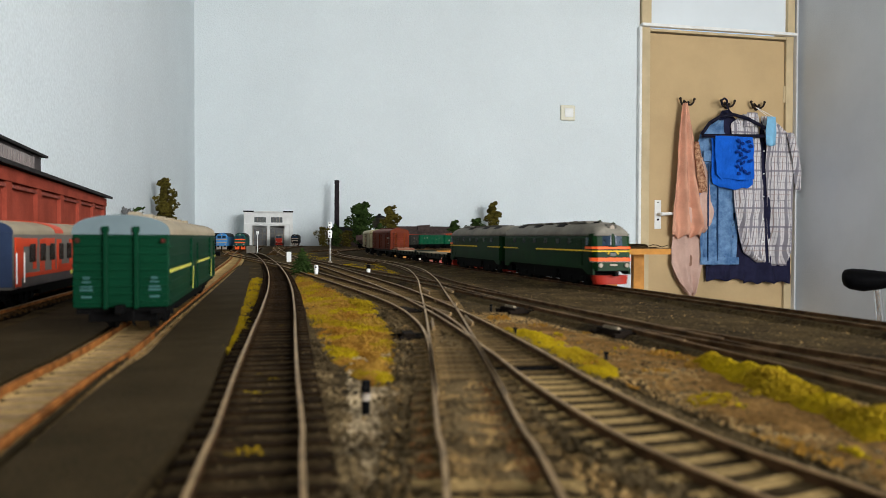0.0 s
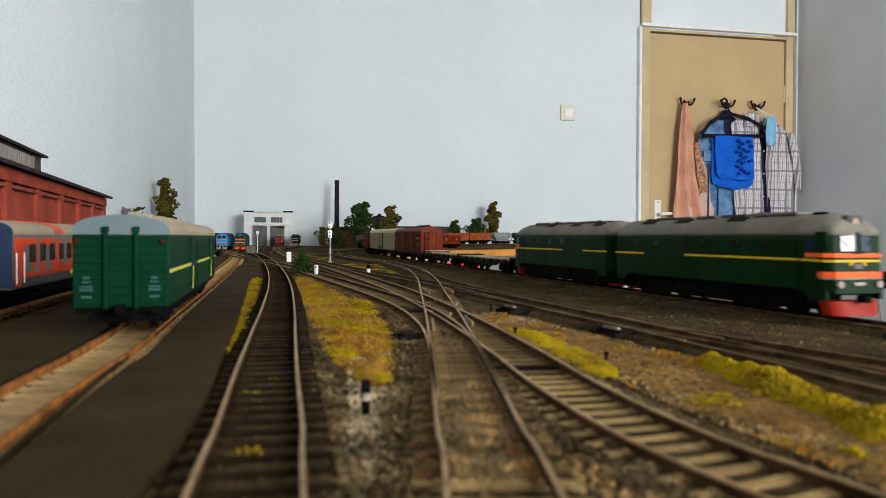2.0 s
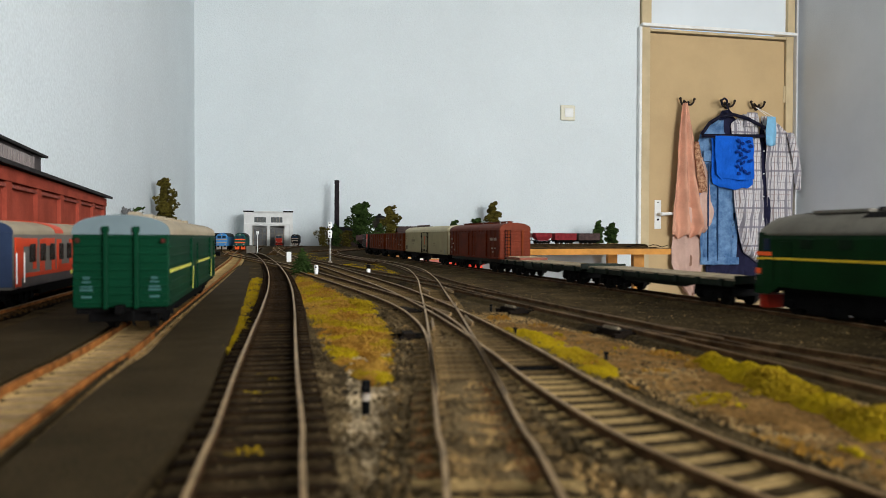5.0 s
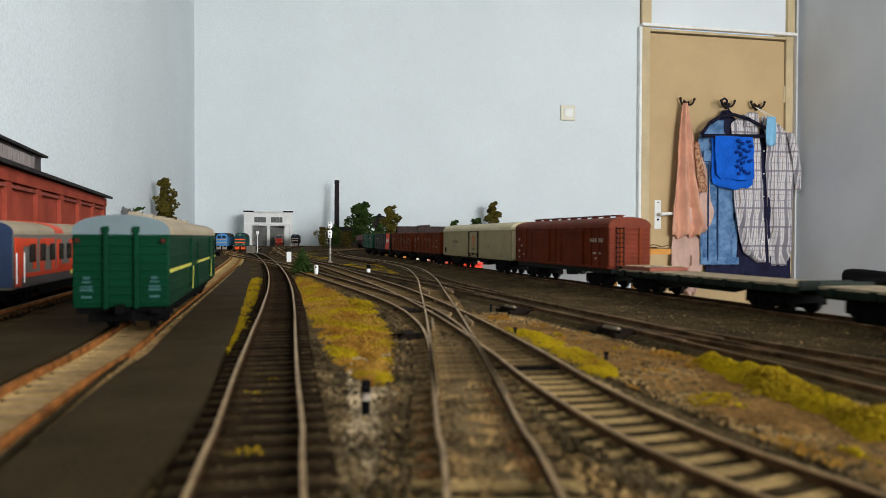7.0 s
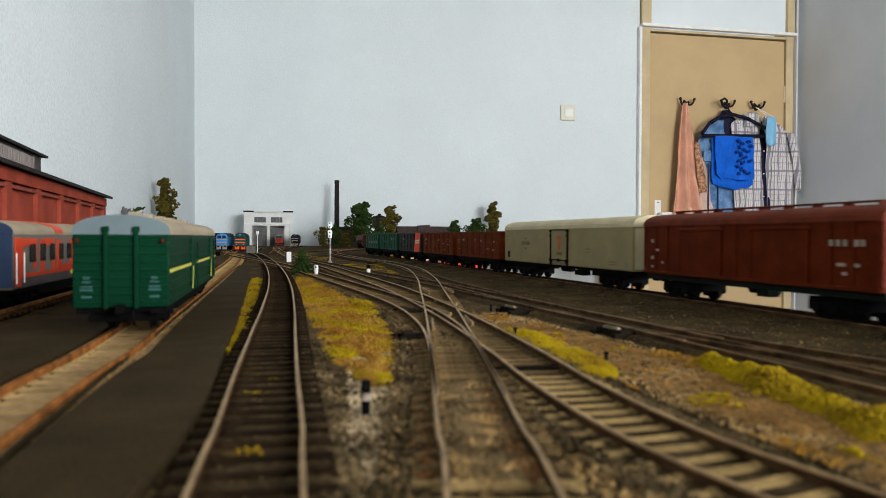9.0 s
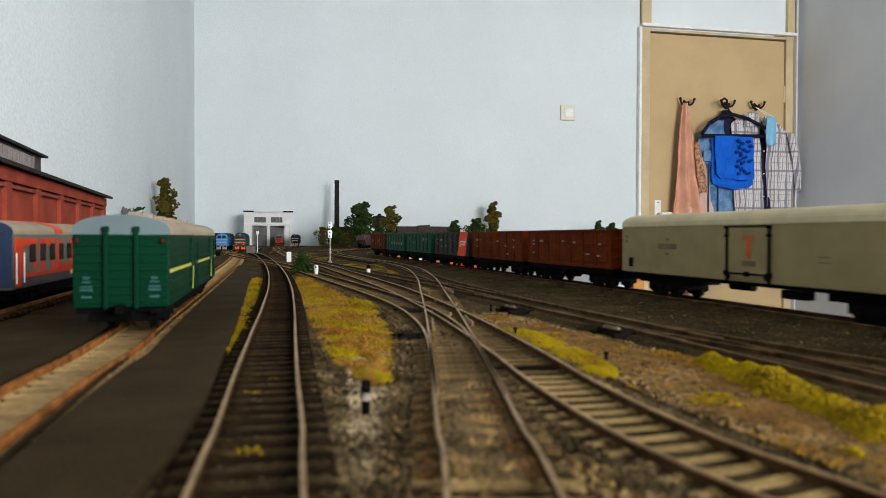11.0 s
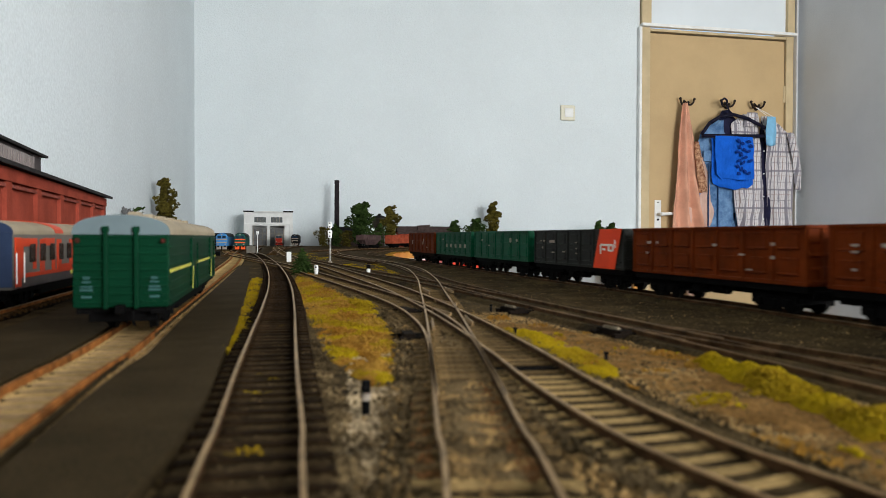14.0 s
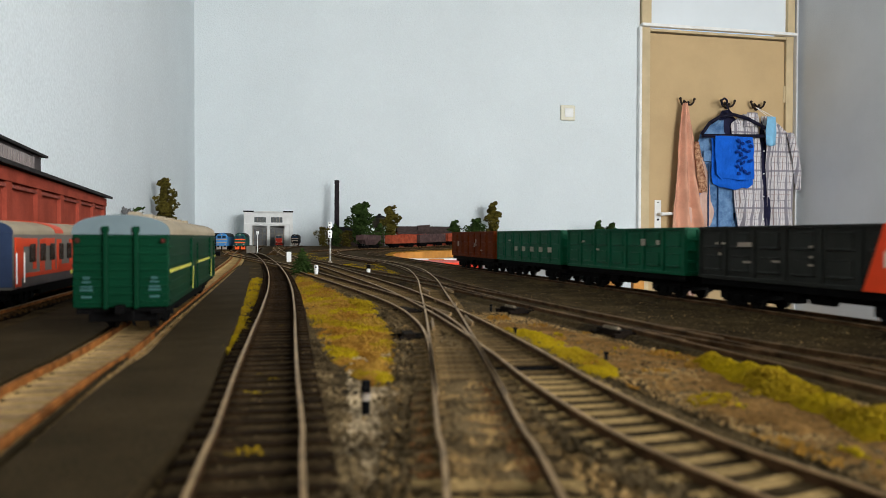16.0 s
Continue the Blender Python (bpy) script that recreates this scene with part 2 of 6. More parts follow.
# ---------------------------------------------------------------- room
def plane_wall(name, u0, v0, u1, v1, z0, z1, thick, material, label):
    bm = B()
    a, b = room(u0, v0), room(u1, v1)
    d = (b - a).normalized()
    nrm = Vector((d.y, -d.x, 0)) * thick
    loft(bm, [[a + Vector((0, 0, z)) for z in (z0, z1)] + [a + nrm + Vector((0, 0, z)) for z in (z1, z0)],
              [b + Vector((0, 0, z)) for z in (z0, z1)] + [b + nrm + Vector((0, 0, z)) for z in (z1, z0)]], k=1)
    return tagged(mesh_ob(name, bm, material), label, "wall", kind="structure")


def slab(name, pts, z0, z1, material, label, category):
    bm = B()
    loft(bm, [[(p[0], p[1], z0) for p in pts], [(p[0], p[1], z1) for p in pts]], k=1)
    return tagged(mesh_ob(name, bm, material), label, category, kind="structure")


DU0, DU1, DTOP = 2.205, 3.115, 2.05       # door opening along the back wall
plane_wall("wall_north", DU0, 0, 0, 0, 0, ROOM_H, 0.12, WALLPAPER, "pale blue-white embossed wallpaper on the back wall")
plane_wall("wall_north_end", ROOM_W + 0.1, 0, DU1, 0, 0, ROOM_H, 0.12, WALL_RIGHT, "narrow strip of grey wall beside the door")
plane_wall("wall_north_top", DU1, 0.0, DU0, 0, 2.42, ROOM_H, 0.12, WALLPAPER, "pale wall above the door panel")
plane_wall("wall_west", 0, 0, 0, ROOM_D, 0, ROOM_H, 0.12, WALL_WEST, "pale embossed wallpaper on the side wall")
plane_wall("wall_east", ROOM_W, ROOM_D, ROOM_W, 0, 0, ROOM_H, 0.2, WALL_RIGHT, "plain grey painted side wall")
for nm, u0, u1, z0, z1 in (("wall_south", -0.12, WU0, 0, ROOM_H), ("wall_south_end", WU1, ROOM_W + 0.2, 0, ROOM_H),
                           ("wall_south_sill", WU0, WU1, 0, WZ0), ("wall_south_head", WU0, WU1, WZ1, ROOM_H)):
    plane_wall(nm, u0, ROOM_D, u1, ROOM_D, z0, z1, 0.2, BACKWALL, "unseen wall round the window, tan to cut bounce light")
corners = [room(-0.12, -0.12), room(ROOM_W + 0.2, -0.12), room(ROOM_W + 0.2, ROOM_D + 0.12), room(-0.12, ROOM_D + 0.12)]
slab("floor", corners, -0.05, 0.0, FLOOR, "worn brown-grey floor boards", "floor")
slab("ceiling", corners, ROOM_H, ROOM_H + 0.05, CEIL, "unseen ceiling, greyed to cut bounce light", "ceiling")

# ---------------------------------------------------------------- door, clothes and fittings on the back wall
def wall_thing(name, label, category, kind="", u=0.0, z=0.0, v=0.0):
    """Local x along the back wall, y into the wall, z up; in metres."""
    return thing(name, label, category, Matrix.Translation(room(u, v, z)) @ pose(0, 0, 0, 0, 0, WALL_TURN), kind=kind)


def wbox(name, x0, x1, y0, y1, z0, z1, material, parent, label="", bev=0.0):
    return part(name, box(B(), (x0 + x1) / 2, (y0 + y1) / 2, (z0 + z1) / 2, x1 - x0, y1 - y0, z1 - z0, k=1, bev=bev), material, parent, label)


dr = wall_thing("door_1", "closed beige painted door with black coat hooks", "door", "structure")
wbox("leaf", 2.268, 3.060, 0.006, 0.046, 0.006, 2.008, DOORPAINT, dr, "plain beige painted leaf", 0.002)
wbox("jamb", 2.2095, 2.264, -0.006, 0.10, 0, 2.044, FRAMEPAINT, dr, bev=0.003)
wbox("jamb", 3.064, 3.108, -0.006, 0.10, 0, 2.044, FRAMEPAINT, dr, bev=0.003)
wbox("head", 2.2645, 3.0635, -0.005, 0.10, 2.016, 2.030, FRAMEPAINT, dr, bev=0.002)
wbox("white_strip", 2.204, 3.108, -0.036, -0.004, 2.032, 2.048, WHITE, dr, "white moulding above the door", 0.003)
wbox("white_edge", 2.192, 2.207, -0.030, -0.001, 0, 2.030, WHITE, dr, "white edge strip", 0.004)
wbox("white_edge", 3.109, 3.117, -0.030, -0.001, 0, 2.42, mat("frame_edge_grey", (0.62, 0.62, 0.62), 0.5, var=0.02, scale=4), dr, "", 0.004)
wbox("upper_jamb", 2.2095, 2.262, -0.020, 0.10, 2.046, 2.42, FRAMEPAINT, dr, bev=0.003)
wbox("upper_jamb", 3.062, 3.104, -0.020, 0.10, 2.046, 2.42, FRAMEPAINT, dr, bev=0.003)
wbox("transom_panel", 2.2635, 3.0605, 0.0, 0.03, 2.05, 2.42, mat("transom_white", (0.74, 0.79, 0.82), 0.6, var=0.02, scale=3), dr, "blue-white transom panel")
for z in (1.72, 0.35):
    part("hinge", tube(B(), (3.060, 0.006, z - 0.045), (3.060, 0.006, z + 0.045), 0.008, seg=10, k=1), FRAMEPAINT, dr)
hp = wbox("handle_plate", 2.300, 2.338, 0.004, 0.0125, 0.985, 1.138, WHITE, dr, "white handle plate", 0.0035)
part("lever", tube(tube(B(), (2.319, 0.006, 1.063), (2.319, -0.04, 1.063), 0.009, k=1), (2.315, -0.038, 1.063), (2.395, -0.038, 1.066), 0.009, 0.0075, k=1), WHITE, hp, "white lever handle")
part("keyhole", tube(B(), (2.319, 0.0045, 1.035), (2.319, 0.003, 1.035), 0.006, k=1), BLACK, hp)
part("screw", tube(B(), (2.319, 0.0045, 1.125), (2.319, 0.003, 1.125), 0.004, k=1), DARKGREY, hp)
IRON = mat("hook_black_iron", (0.030, 0.022, 0.018), 0.45, 0.4, var=0.2)
for u in (2.466, 2.702, 2.880):
    hk = wall_thing("coat_hook", "black iron coat hook with three curled arms", "coat hook", "", u, 1.66, -0.012)
    hk["group"] = "coat hooks on the door"
    part("back_plate", box(box(B(), 0, 0, 0.002, 0.016, 0.008, 0.052, k=1, bev=0.003), 0, 0, 0.026, 0.024, 0.007, 0.014, k=1, bev=0.003), IRON, hk)
    for sx in (-1, 0, 1):
        bm = B()
        P = [(0, -0.004, 0.006), (sx * 0.012, -0.020, -0.018), (sx * 0.024, -0.030, -0.022), (sx * 0.035, -0.036, -0.010), (sx * 0.040, -0.037, 0.008)] if sx else [(0, -0.004, -0.016), (0, -0.022, -0.032), (0, -0.040, -0.028), (0, -0.046, -0.012)]
        for a, b in zip(P, P[1:]):
            tube(bm, a, b, 0.0052, seg=8, k=1)
        bmesh.ops.create_uvsphere(bm, u_segments=8, v_segments=6, radius=0.0075, matrix=Matrix.Translation(P[-1]))
        part("arm", bm, IRON, hk, smooth=True)
sw = wall_thing("light_switch", "cream square rocker light switch", "light switch", "", 1.8105, 1.573, 0.0)
part("cover", box(B(), 0, -0.006, 0, 0.078, 0.0115, 0.078, k=1, bev=0.006), mat("switch_cream", (0.72, 0.69, 0.56), 0.4, var=0.02), sw)
part("rocker", box(B(), 0.004, -0.0135, 0, 0.046, 0.008, 0.046, k=1, bev=0.004), WHITE, sw)


def plaid(name, base, bars):
    """Woven checks: bars of (axis, period, width, offset, colour) over the base."""
    m = bpy.data.materials.new(name)
    m.use_nodes = True
    n, l = m.node_tree.nodes, m.node_tree.links
    b = n["Principled BSDF"]
    b.inputs["Roughness"].default_value = 0.9
    co, sp = n.new("ShaderNodeTexCoord"), n.new("ShaderNodeSeparateXYZ")
    wob = n.new("ShaderNodeTexNoise")
    wob.inputs["Scale"].default_value = 4.0
    l.new(co.outputs["Object"], wob.inputs["Vector"])
    ad = n.new("ShaderNodeVectorMath")
    ad.operation = "MULTIPLY_ADD"
    ad.inputs[1].default_value = (0.030, 0.022, 0.012)
    l.new(wob.outputs["Color"], ad.inputs[0])
    l.new(co.outputs["Object"], ad.inputs[2])
    l.new(ad.outputs[0], sp.inputs[0])
    cur = None
    for axis, period, width, off, col in bars:
        a = n.new("ShaderNodeMath")
        a.operation = "ADD"
        a.inputs[1].default_value = off
        l.new(sp.outputs[axis], a.inputs[0])
        f = n.new("ShaderNodeMath")
        f.operation = "DIVIDE"
        f.inputs[1].default_value = period
        l.new(a.outputs[0], f.inputs[0])
        g = n.new("ShaderNodeMath")
        g.operation = "FRACT"
        l.new(f.outputs[0], g.inputs[0])
        c = n.new("ShaderNodeMath")
        c.operation = "LESS_THAN"
        c.inputs[1].default_value = width / period
        l.new(g.outputs[0], c.inputs[0])
        h = n.new("ShaderNodeMath")
        h.operation = "MULTIPLY"
        h.inputs[1].default_value = 0.82
        l.new(c.outputs[0], h.inputs[0])
        mx = n.new("ShaderNodeMix")
        mx.data_type = "RGBA"
        l.new(h.outputs[0], mx.inputs[0])
        if cur is None:
            mx.inputs[6].default_value = (*base, 1)
        else:
            l.new(cur, mx.inputs[6])
        mx.inputs[7].default_value = (*col, 1)
        cur = mx.outputs[2]
    l.new(cur, b.inputs["Base Color"])
    return m


PLAID = plaid("shirt_check", (0.64, 0.61, 0.62), [("X", 0.050, 0.013, 0.0, (0.15, 0.14, 0.175)), ("X", 0.050, 0.0035, 0.018, (0.24, 0.16, 0.14)), ("X", 0.050, 0.0035, 0.030, (0.10, 0.09, 0.12)), ("X", 0.025, 0.002, 0.008, (0.40, 0.36, 0.36)), ("Z", 0.100, 0.010, 0.0, (0.20, 0.18, 0.22)), ("Z", 0.100, 0.003, 0.022, (0.36, 0.27, 0.25)), ("Z", 0.100, 0.003, 0.055, (0.22, 0.20, 0.23))])
PEACH = mat("towel_peach", (0.66, 0.34, 0.23), 0.95, var=0.08, scale=9, bump=0.6, bscale=700, fine=0.06)
PEACHPALE = mat("towel_pale", (0.60, 0.40, 0.33), 0.95, var=0.06, scale=9, bump=0.6, bscale=700, fine=0.06)
DENIM = mat("denim_blue", (0.17, 0.30, 0.50), 0.9, scale=22, color2=(0.060, 0.135, 0.28), bump=0.4, bscale=900, fine=0.15)
BLUETOWEL = mat("towel_blue", (0.010, 0.115, 0.60), 0.95, var=0.08, scale=12, bump=0.6, bscale=800, fine=0.08)
NAVY = mat("cloth_navy", (0.018, 0.018, 0.045), 0.9, var=0.15, scale=20)
PRINT = mat("towel_print", (0.60, 0.36, 0.22), 0.95, scale=60, color2=(0.16, 0.045, 0.020), bump=0.4, bscale=700)
MASK = mat("mask_light_blue", (0.22, 0.48, 0.70), 0.8, var=0.05)


def cloth(name, parent, material, rows, v, folds, amp, thick=0.004, seed=0, label="", hem=0.006, nu=64, nz=60):
    """Hanging cloth as a closed shell; rows of (z, left u, right u) from the top down, with upright folds that deepen downwards."""
    rows = sorted(rows, reverse=True)
    zs = [r[0] for r in rows][::-1]
    Lq, Rq = [r[1] for r in rows][::-1], [r[2] for r in rows][::-1]
    top, bot = rows[0][0], rows[-1][0]
    front, back = [], []
    for j in range(nz + 1):
        z = top + (bot - top) * j / nz
        a, b = float(np.interp(z, zs, Lq)), float(np.interp(z, zs, Rq))
        f = j / nz
        fr, bk = [], []
        for i in range(nu + 1):
            t = i / nu
            u = a + (b - a) * t
            w = math.sin(t * folds * 2 * math.pi + 1.3 * seed + 0.9 * math.sin(f * 3 + seed)) + 0.5 * math.sin(t * folds * 4.7 + f * 2 + seed * 2)
            y = -v - amp * (0.25 + 0.75 * f) * w - 0.012 * math.sin(math.pi * t) + 0.010 * noise.noise((u * 9, z * 7, seed)) + 0.006 * noise.noise((u * 34, z * 13, seed + 3)) + 0.0025 * noise.noise((u * 80, z * 40, seed + 5))
            dz = hem * math.sin(t * folds * 6.3 + seed) * (f ** 6)
            e = 0.35 * thick if i in (0, nu) or j in (0, nz) else thick
            fr.append((u, y, z + dz))
            bk.append((u, y + e, z + dz))
        front.append(fr)
        back.append(bk)
    bm = B()
    rings = [fr + bk[::-1] for fr, bk in zip(front, back)]
    loft(bm, rings, k=1)
    return part(name, bm, material, parent, label, smooth=True)


tw = wall_thing("bath_towel", "peach towel bunched on a door hook with printed end", "towel")
cloth("upper_fold", tw, PEACH, [(1.64, 2.425, 2.452), (1.50, 2.405, 2.480), (1.30, 2.390, 2.515), (1.10, 2.375, 2.545), (1.00, 2.372, 2.57), (0.945, 2.370, 2.535)], 0.050, 2.6, 0.017, seed=1, hem=0.012)
cloth("lower_fold", tw, PEACHPALE, [(1.10, 2.40, 2.56), (0.95, 2.385, 2.55), (0.80, 2.375, 2.55), (0.70, 2.42, 2.53), (0.64, 2.475, 2.515)], 0.034, 2.0, 0.013, seed=2, hem=0.015, label="pale lower fold")
cloth("side_fold", tw, PEACHPALE, [(1.36, 2.515, 2.555), (1.20, 2.52, 2.60), (1.08, 2.53, 2.622), (1.02, 2.545, 2.605), (0.97, 2.55, 2.565)], 0.044, 1.0, 0.008, seed=3)
cloth("printed_band", tw, PRINT, [(1.44, 2.485, 2.515), (1.30, 2.505, 2.55), (1.18, 2.515, 2.565)], 0.058, 1.0, 0.004, seed=4, label="brown printed border")
cloth("inner_fold", tw, mat("towel_shadow_brown", (0.30, 0.17, 0.12), 0.95), [(0.86, 2.375, 2.50), (0.74, 2.40, 2.50), (0.655, 2.46, 2.505)], 0.022, 1.5, 0.008, seed=5)

jn = wall_thing("denim_jacket", "washed blue denim jacket hanging on the door", "jacket", u=-0.032)
cloth("collar", jn, NAVY, [(1.615, 2.70, 2.735), (1.57, 2.665, 2.775), (1.52, 2.61, 2.80), (1.47, 2.60, 2.80)], 0.030, 1.0, 0.004, seed=21, nu=20, nz=16, label="dark navy collar")
cloth("body", jn, DENIM, [(1.56, 2.665, 2.70), (1.50, 2.57, 2.72), (1.44, 2.548, 2.78), (1.20, 2.552, 2.79), (1.00, 2.560, 2.79), (0.88, 2.563, 2.79), (0.802, 2.565, 2.785)], 0.040, 2.5, 0.014, seed=6, thick=0.006)
wbox("hem_band", 2.562, 2.786, -0.060, -0.052, 0.800, 0.838, DENIM, jn, "double stitched hem", 0.002)
wbox("pocket_flap", 2.572, 2.640, -0.066, -0.058, 1.34, 1.395, DENIM, jn, "", 0.003)
for u in (2.600, 2.655):
    wbox("seam", u, u + 0.004, -0.066, -0.055, 0.82, 1.33, mat("denim_seam", (0.03, 0.07, 0.16), 0.9), jn)

s1 = wall_thing("plaid_shirt", "white and grey plaid shirt with open front", "shirt", u=-0.018)
cloth("front_left", s1, PLAID, [(1.595, 2.79, 2.85), (1.54, 2.715, 2.885), (1.40, 2.735, 2.902), (1.10, 2.745, 2.920), (0.93, 2.775, 2.930), (0.86, 2.80, 2.930), (0.82, 2.86, 2.930)], 0.056, 3.0, 0.013, seed=7, hem=0.010)
cloth("front_right", s1, PLAID, [(1.585, 2.895, 2.945), (1.55, 2.905, 2.995), (1.50, 2.918, 3.045), (1.43, 2.928, 3.088), (1.10, 2.942, 3.092), (0.88, 2.950, 3.098), (0.80, 2.955, 3.060)], 0.060, 2.4, 0.013, seed=8, hem=0.009)
cloth("sleeve", s1, PLAID, [(1.50, 3.03, 3.075), (1.42, 3.055, 3.112), (1.30, 3.08, 3.128), (1.20, 3.095, 3.130)], 0.078, 1.0, 0.006, seed=9, hem=0.004)
cloth("collar", s1, PLAID, [(1.60, 2.80, 2.86), (1.55, 2.785, 2.875), (1.525, 2.78, 2.83)], 0.074, 1.0, 0.003, seed=10, nu=16, nz=10, hem=0.001)
for z in (1.40, 1.28, 1.16, 1.04, 0.92):
    part("button", tube(B(), (2.899, -0.078, z), (2.899, -0.082, z), 0.004, seg=10, k=1), WHITE, s1)
nt = wall_thing("navy_trousers", "dark navy trousers hanging behind the shirts", "trousers")
cloth("trouser_leg", nt, NAVY, [(1.30, 2.62, 2.80), (0.80, 2.58, 2.82), (0.715, 2.585, 2.815)], 0.022, 2.0, 0.007, seed=11)
cloth("trouser_leg", nt, NAVY, [(1.58, 2.895, 2.935), (1.40, 2.88, 2.96), (0.92, 2.79, 3.08), (0.70, 2.80, 3.085)], 0.032, 3.0, 0.009, seed=12, hem=0.007)

hg = wall_thing("clothes_hanger", "dark blue plastic clothes hanger on a hook", "hanger", u=-0.045)
HANG = mat("hanger_dark", (0.010, 0.010, 0.024), 0.4)
bm = B()
P = [(2.675, -0.085, 1.63), (2.672, -0.085, 1.655), (2.688, -0.085, 1.668), (2.704, -0.085, 1.655), (2.70, -0.085, 1.635), (2.715, -0.088, 1.60), (2.735, -0.09, 1.583)]
for a, b in zip(P, P[1:]):
    tube(bm, a, b, 0.005, seg=8, k=1)
part("hook", bm, HANG, hg, smooth=True)
bm = B()
P = [(2.555, -0.092, 1.475), (2.60, -0.092, 1.535), (2.66, -0.092, 1.57), (2.735, -0.092, 1.583), (2.82, -0.092, 1.565), (2.90, -0.092, 1.53), (2.965, -0.092, 1.50), (2.962, -0.092, 1.478), (2.56, -0.092, 1.468)]
for a, b in zip(P, P[1:]):
    tube(bm, a, b, 0.0095, seg=8, k=1)
part("frame_bar", bm, HANG, hg, smooth=True)
bt = wall_thing("blue_towel", "bright blue hand towel folded over the hanger", "towel", u=-0.036, z=-0.014)
cloth("front_panel", bt, BLUETOWEL, [(1.482, 2.617, 2.838), (1.40, 2.620, 2.842), (1.285, 2.632, 2.848), (1.258, 2.660, 2.848)], 0.098, 1.2, 0.005, seed=13, hem=0.004)
cloth("back_panel", bt, BLUETOWEL, [(1.475, 2.612, 2.832), (1.30, 2.62, 2.850), (1.235, 2.625, 2.855), (1.212, 2.67, 2.825)], 0.076, 1.2, 0.005, seed=14, hem=0.006)
LEAFDARK = mat("towel_leaf_dark", (0.006, 0.035, 0.22), 0.95)
rnd = random.Random(4)
for i, (u, z) in enumerate(((2.740, 1.458), (2.762, 1.445), (2.748, 1.425), (2.775, 1.412), (2.735, 1.40), (2.757, 1.388), (2.780, 1.372), (2.745, 1.355), (2.768, 1.345), (2.735, 1.325), (2.758, 1.312), (2.778, 1.30), (2.742, 1.288), (2.800, 1.455), (2.812, 1.432), (2.798, 1.405), (2.810, 1.355), (2.800, 1.29))):
    bm = B()
    bmesh.ops.create_uvsphere(bm, u_segments=10, v_segments=6, radius=1, matrix=Matrix.Translation((u, -0.123, z)) @ Matrix.Rotation(rnd.uniform(0, 3.1), 4, "Y") @ Matrix.Diagonal((0.0140, 0.0030, 0.0075, 1)))
    part("leaf_motif", bm, LEAFDARK, bt, smooth=True)
mk = wall_thing("face_mask", "light blue pleated paper mask hung by its loop", "mask", u=-0.042)
cloth("pleats", mk, MASK, [(1.575, 2.915, 2.965), (1.50, 2.905, 2.968), (1.425, 2.912, 2.968)], 0.112, 1.0, 0.003, seed=15, nu=14, nz=12)
part("ear_loop", tube(tube(B(), (2.925, -0.115, 1.573), (2.888, -0.06, 1.63), 0.0015, seg=5, k=1), (2.955, -0.115, 1.573), (2.89, -0.06, 1.632), 0.0015, seg=5, k=1), WHITE, mk)

# a bicycle by the east wall, of which the saddle shows over the table
bk = thing("bicycle", "parked bicycle with black saddle and chrome seat post", "bicycle", pose(1.575, 2.62, 0, 0, 0, -38))
SADDLE = mat("saddle_black", (0.0035, 0.0035, 0.004), 0.6, var=0.2, scale=40, bump=0.2, spec=0.03)
CHROME = mat("chrome", (0.6, 0.6, 0.6), 0.18, 0.95, var=0.05)
bm = B()
rings = []
for x, w, z, t in ((-0.112, 0.018, 0.812, 0.030), (-0.104, 0.052, 0.824, 0.058), (-0.085, 0.074, 0.829, 0.074), (-0.04, 0.080, 0.827, 0.078), (0.02, 0.060, 0.821, 0.060), (0.08, 0.036, 0.817, 0.042), (0.13, 0.024, 0.815, 0.034), (0.165, 0.020, 0.812, 0.030), (0.180, 0.008, 0.806, 0.018)):
    rings.append([(x, w * math.cos(a), z - t / 2 + (t / 2) * math.sin(a) * (1 if math.sin(a) > 0 else 1.1)) for a in np.linspace(0, 2 * math.pi, 14, endpoint=False)])
loft(bm, rings, k=1)
part("saddle", bm, SADDLE, bk, "black padded saddle", smooth=True)
bm = B()
for sy in (-1, 1):
    tube(bm, (-0.08, sy * 0.03, 0.775), (0.0, sy * 0.022, 0.762), 0.0035, seg=6, k=1)
    tube(bm, (0.0, sy * 0.022, 0.762), (0.10, sy * 0.012, 0.785), 0.0035, seg=6, k=1)
part("saddle_rails", bm, CHROME, bk)
part("seat_post", tube(tube(B(), (0.0, 0, 0.765), (0.02, 0, 0.55), 0.0135, k=1), (-0.015, 0, 0.772), (0.015, 0, 0.772), 0.017, k=1), CHROME, bk, "chrome seat post")
FRAMEBROWN = mat("bicycle_maroon", (0.14, 0.045, 0.03), 0.4)
bm = B()
for a, b in (((0.02, 0, 0.60), (0.06, 0, 0.28)), ((0.03, 0, 0.55), (0.52, 0, 0.62)), ((0.06, 0, 0.28), (0.54, 0, 0.56)), ((0.06, 0, 0.28), (-0.36, 0, 0.30)), ((0.02, 0, 0.56), (-0.36, 0, 0.30)), ((0.52, 0, 0.70), (0.62, 0, 0.30))):
    tube(bm, a, b, 0.015, k=1)
part("bicycle_tubes", bm, FRAMEBROWN, bk)
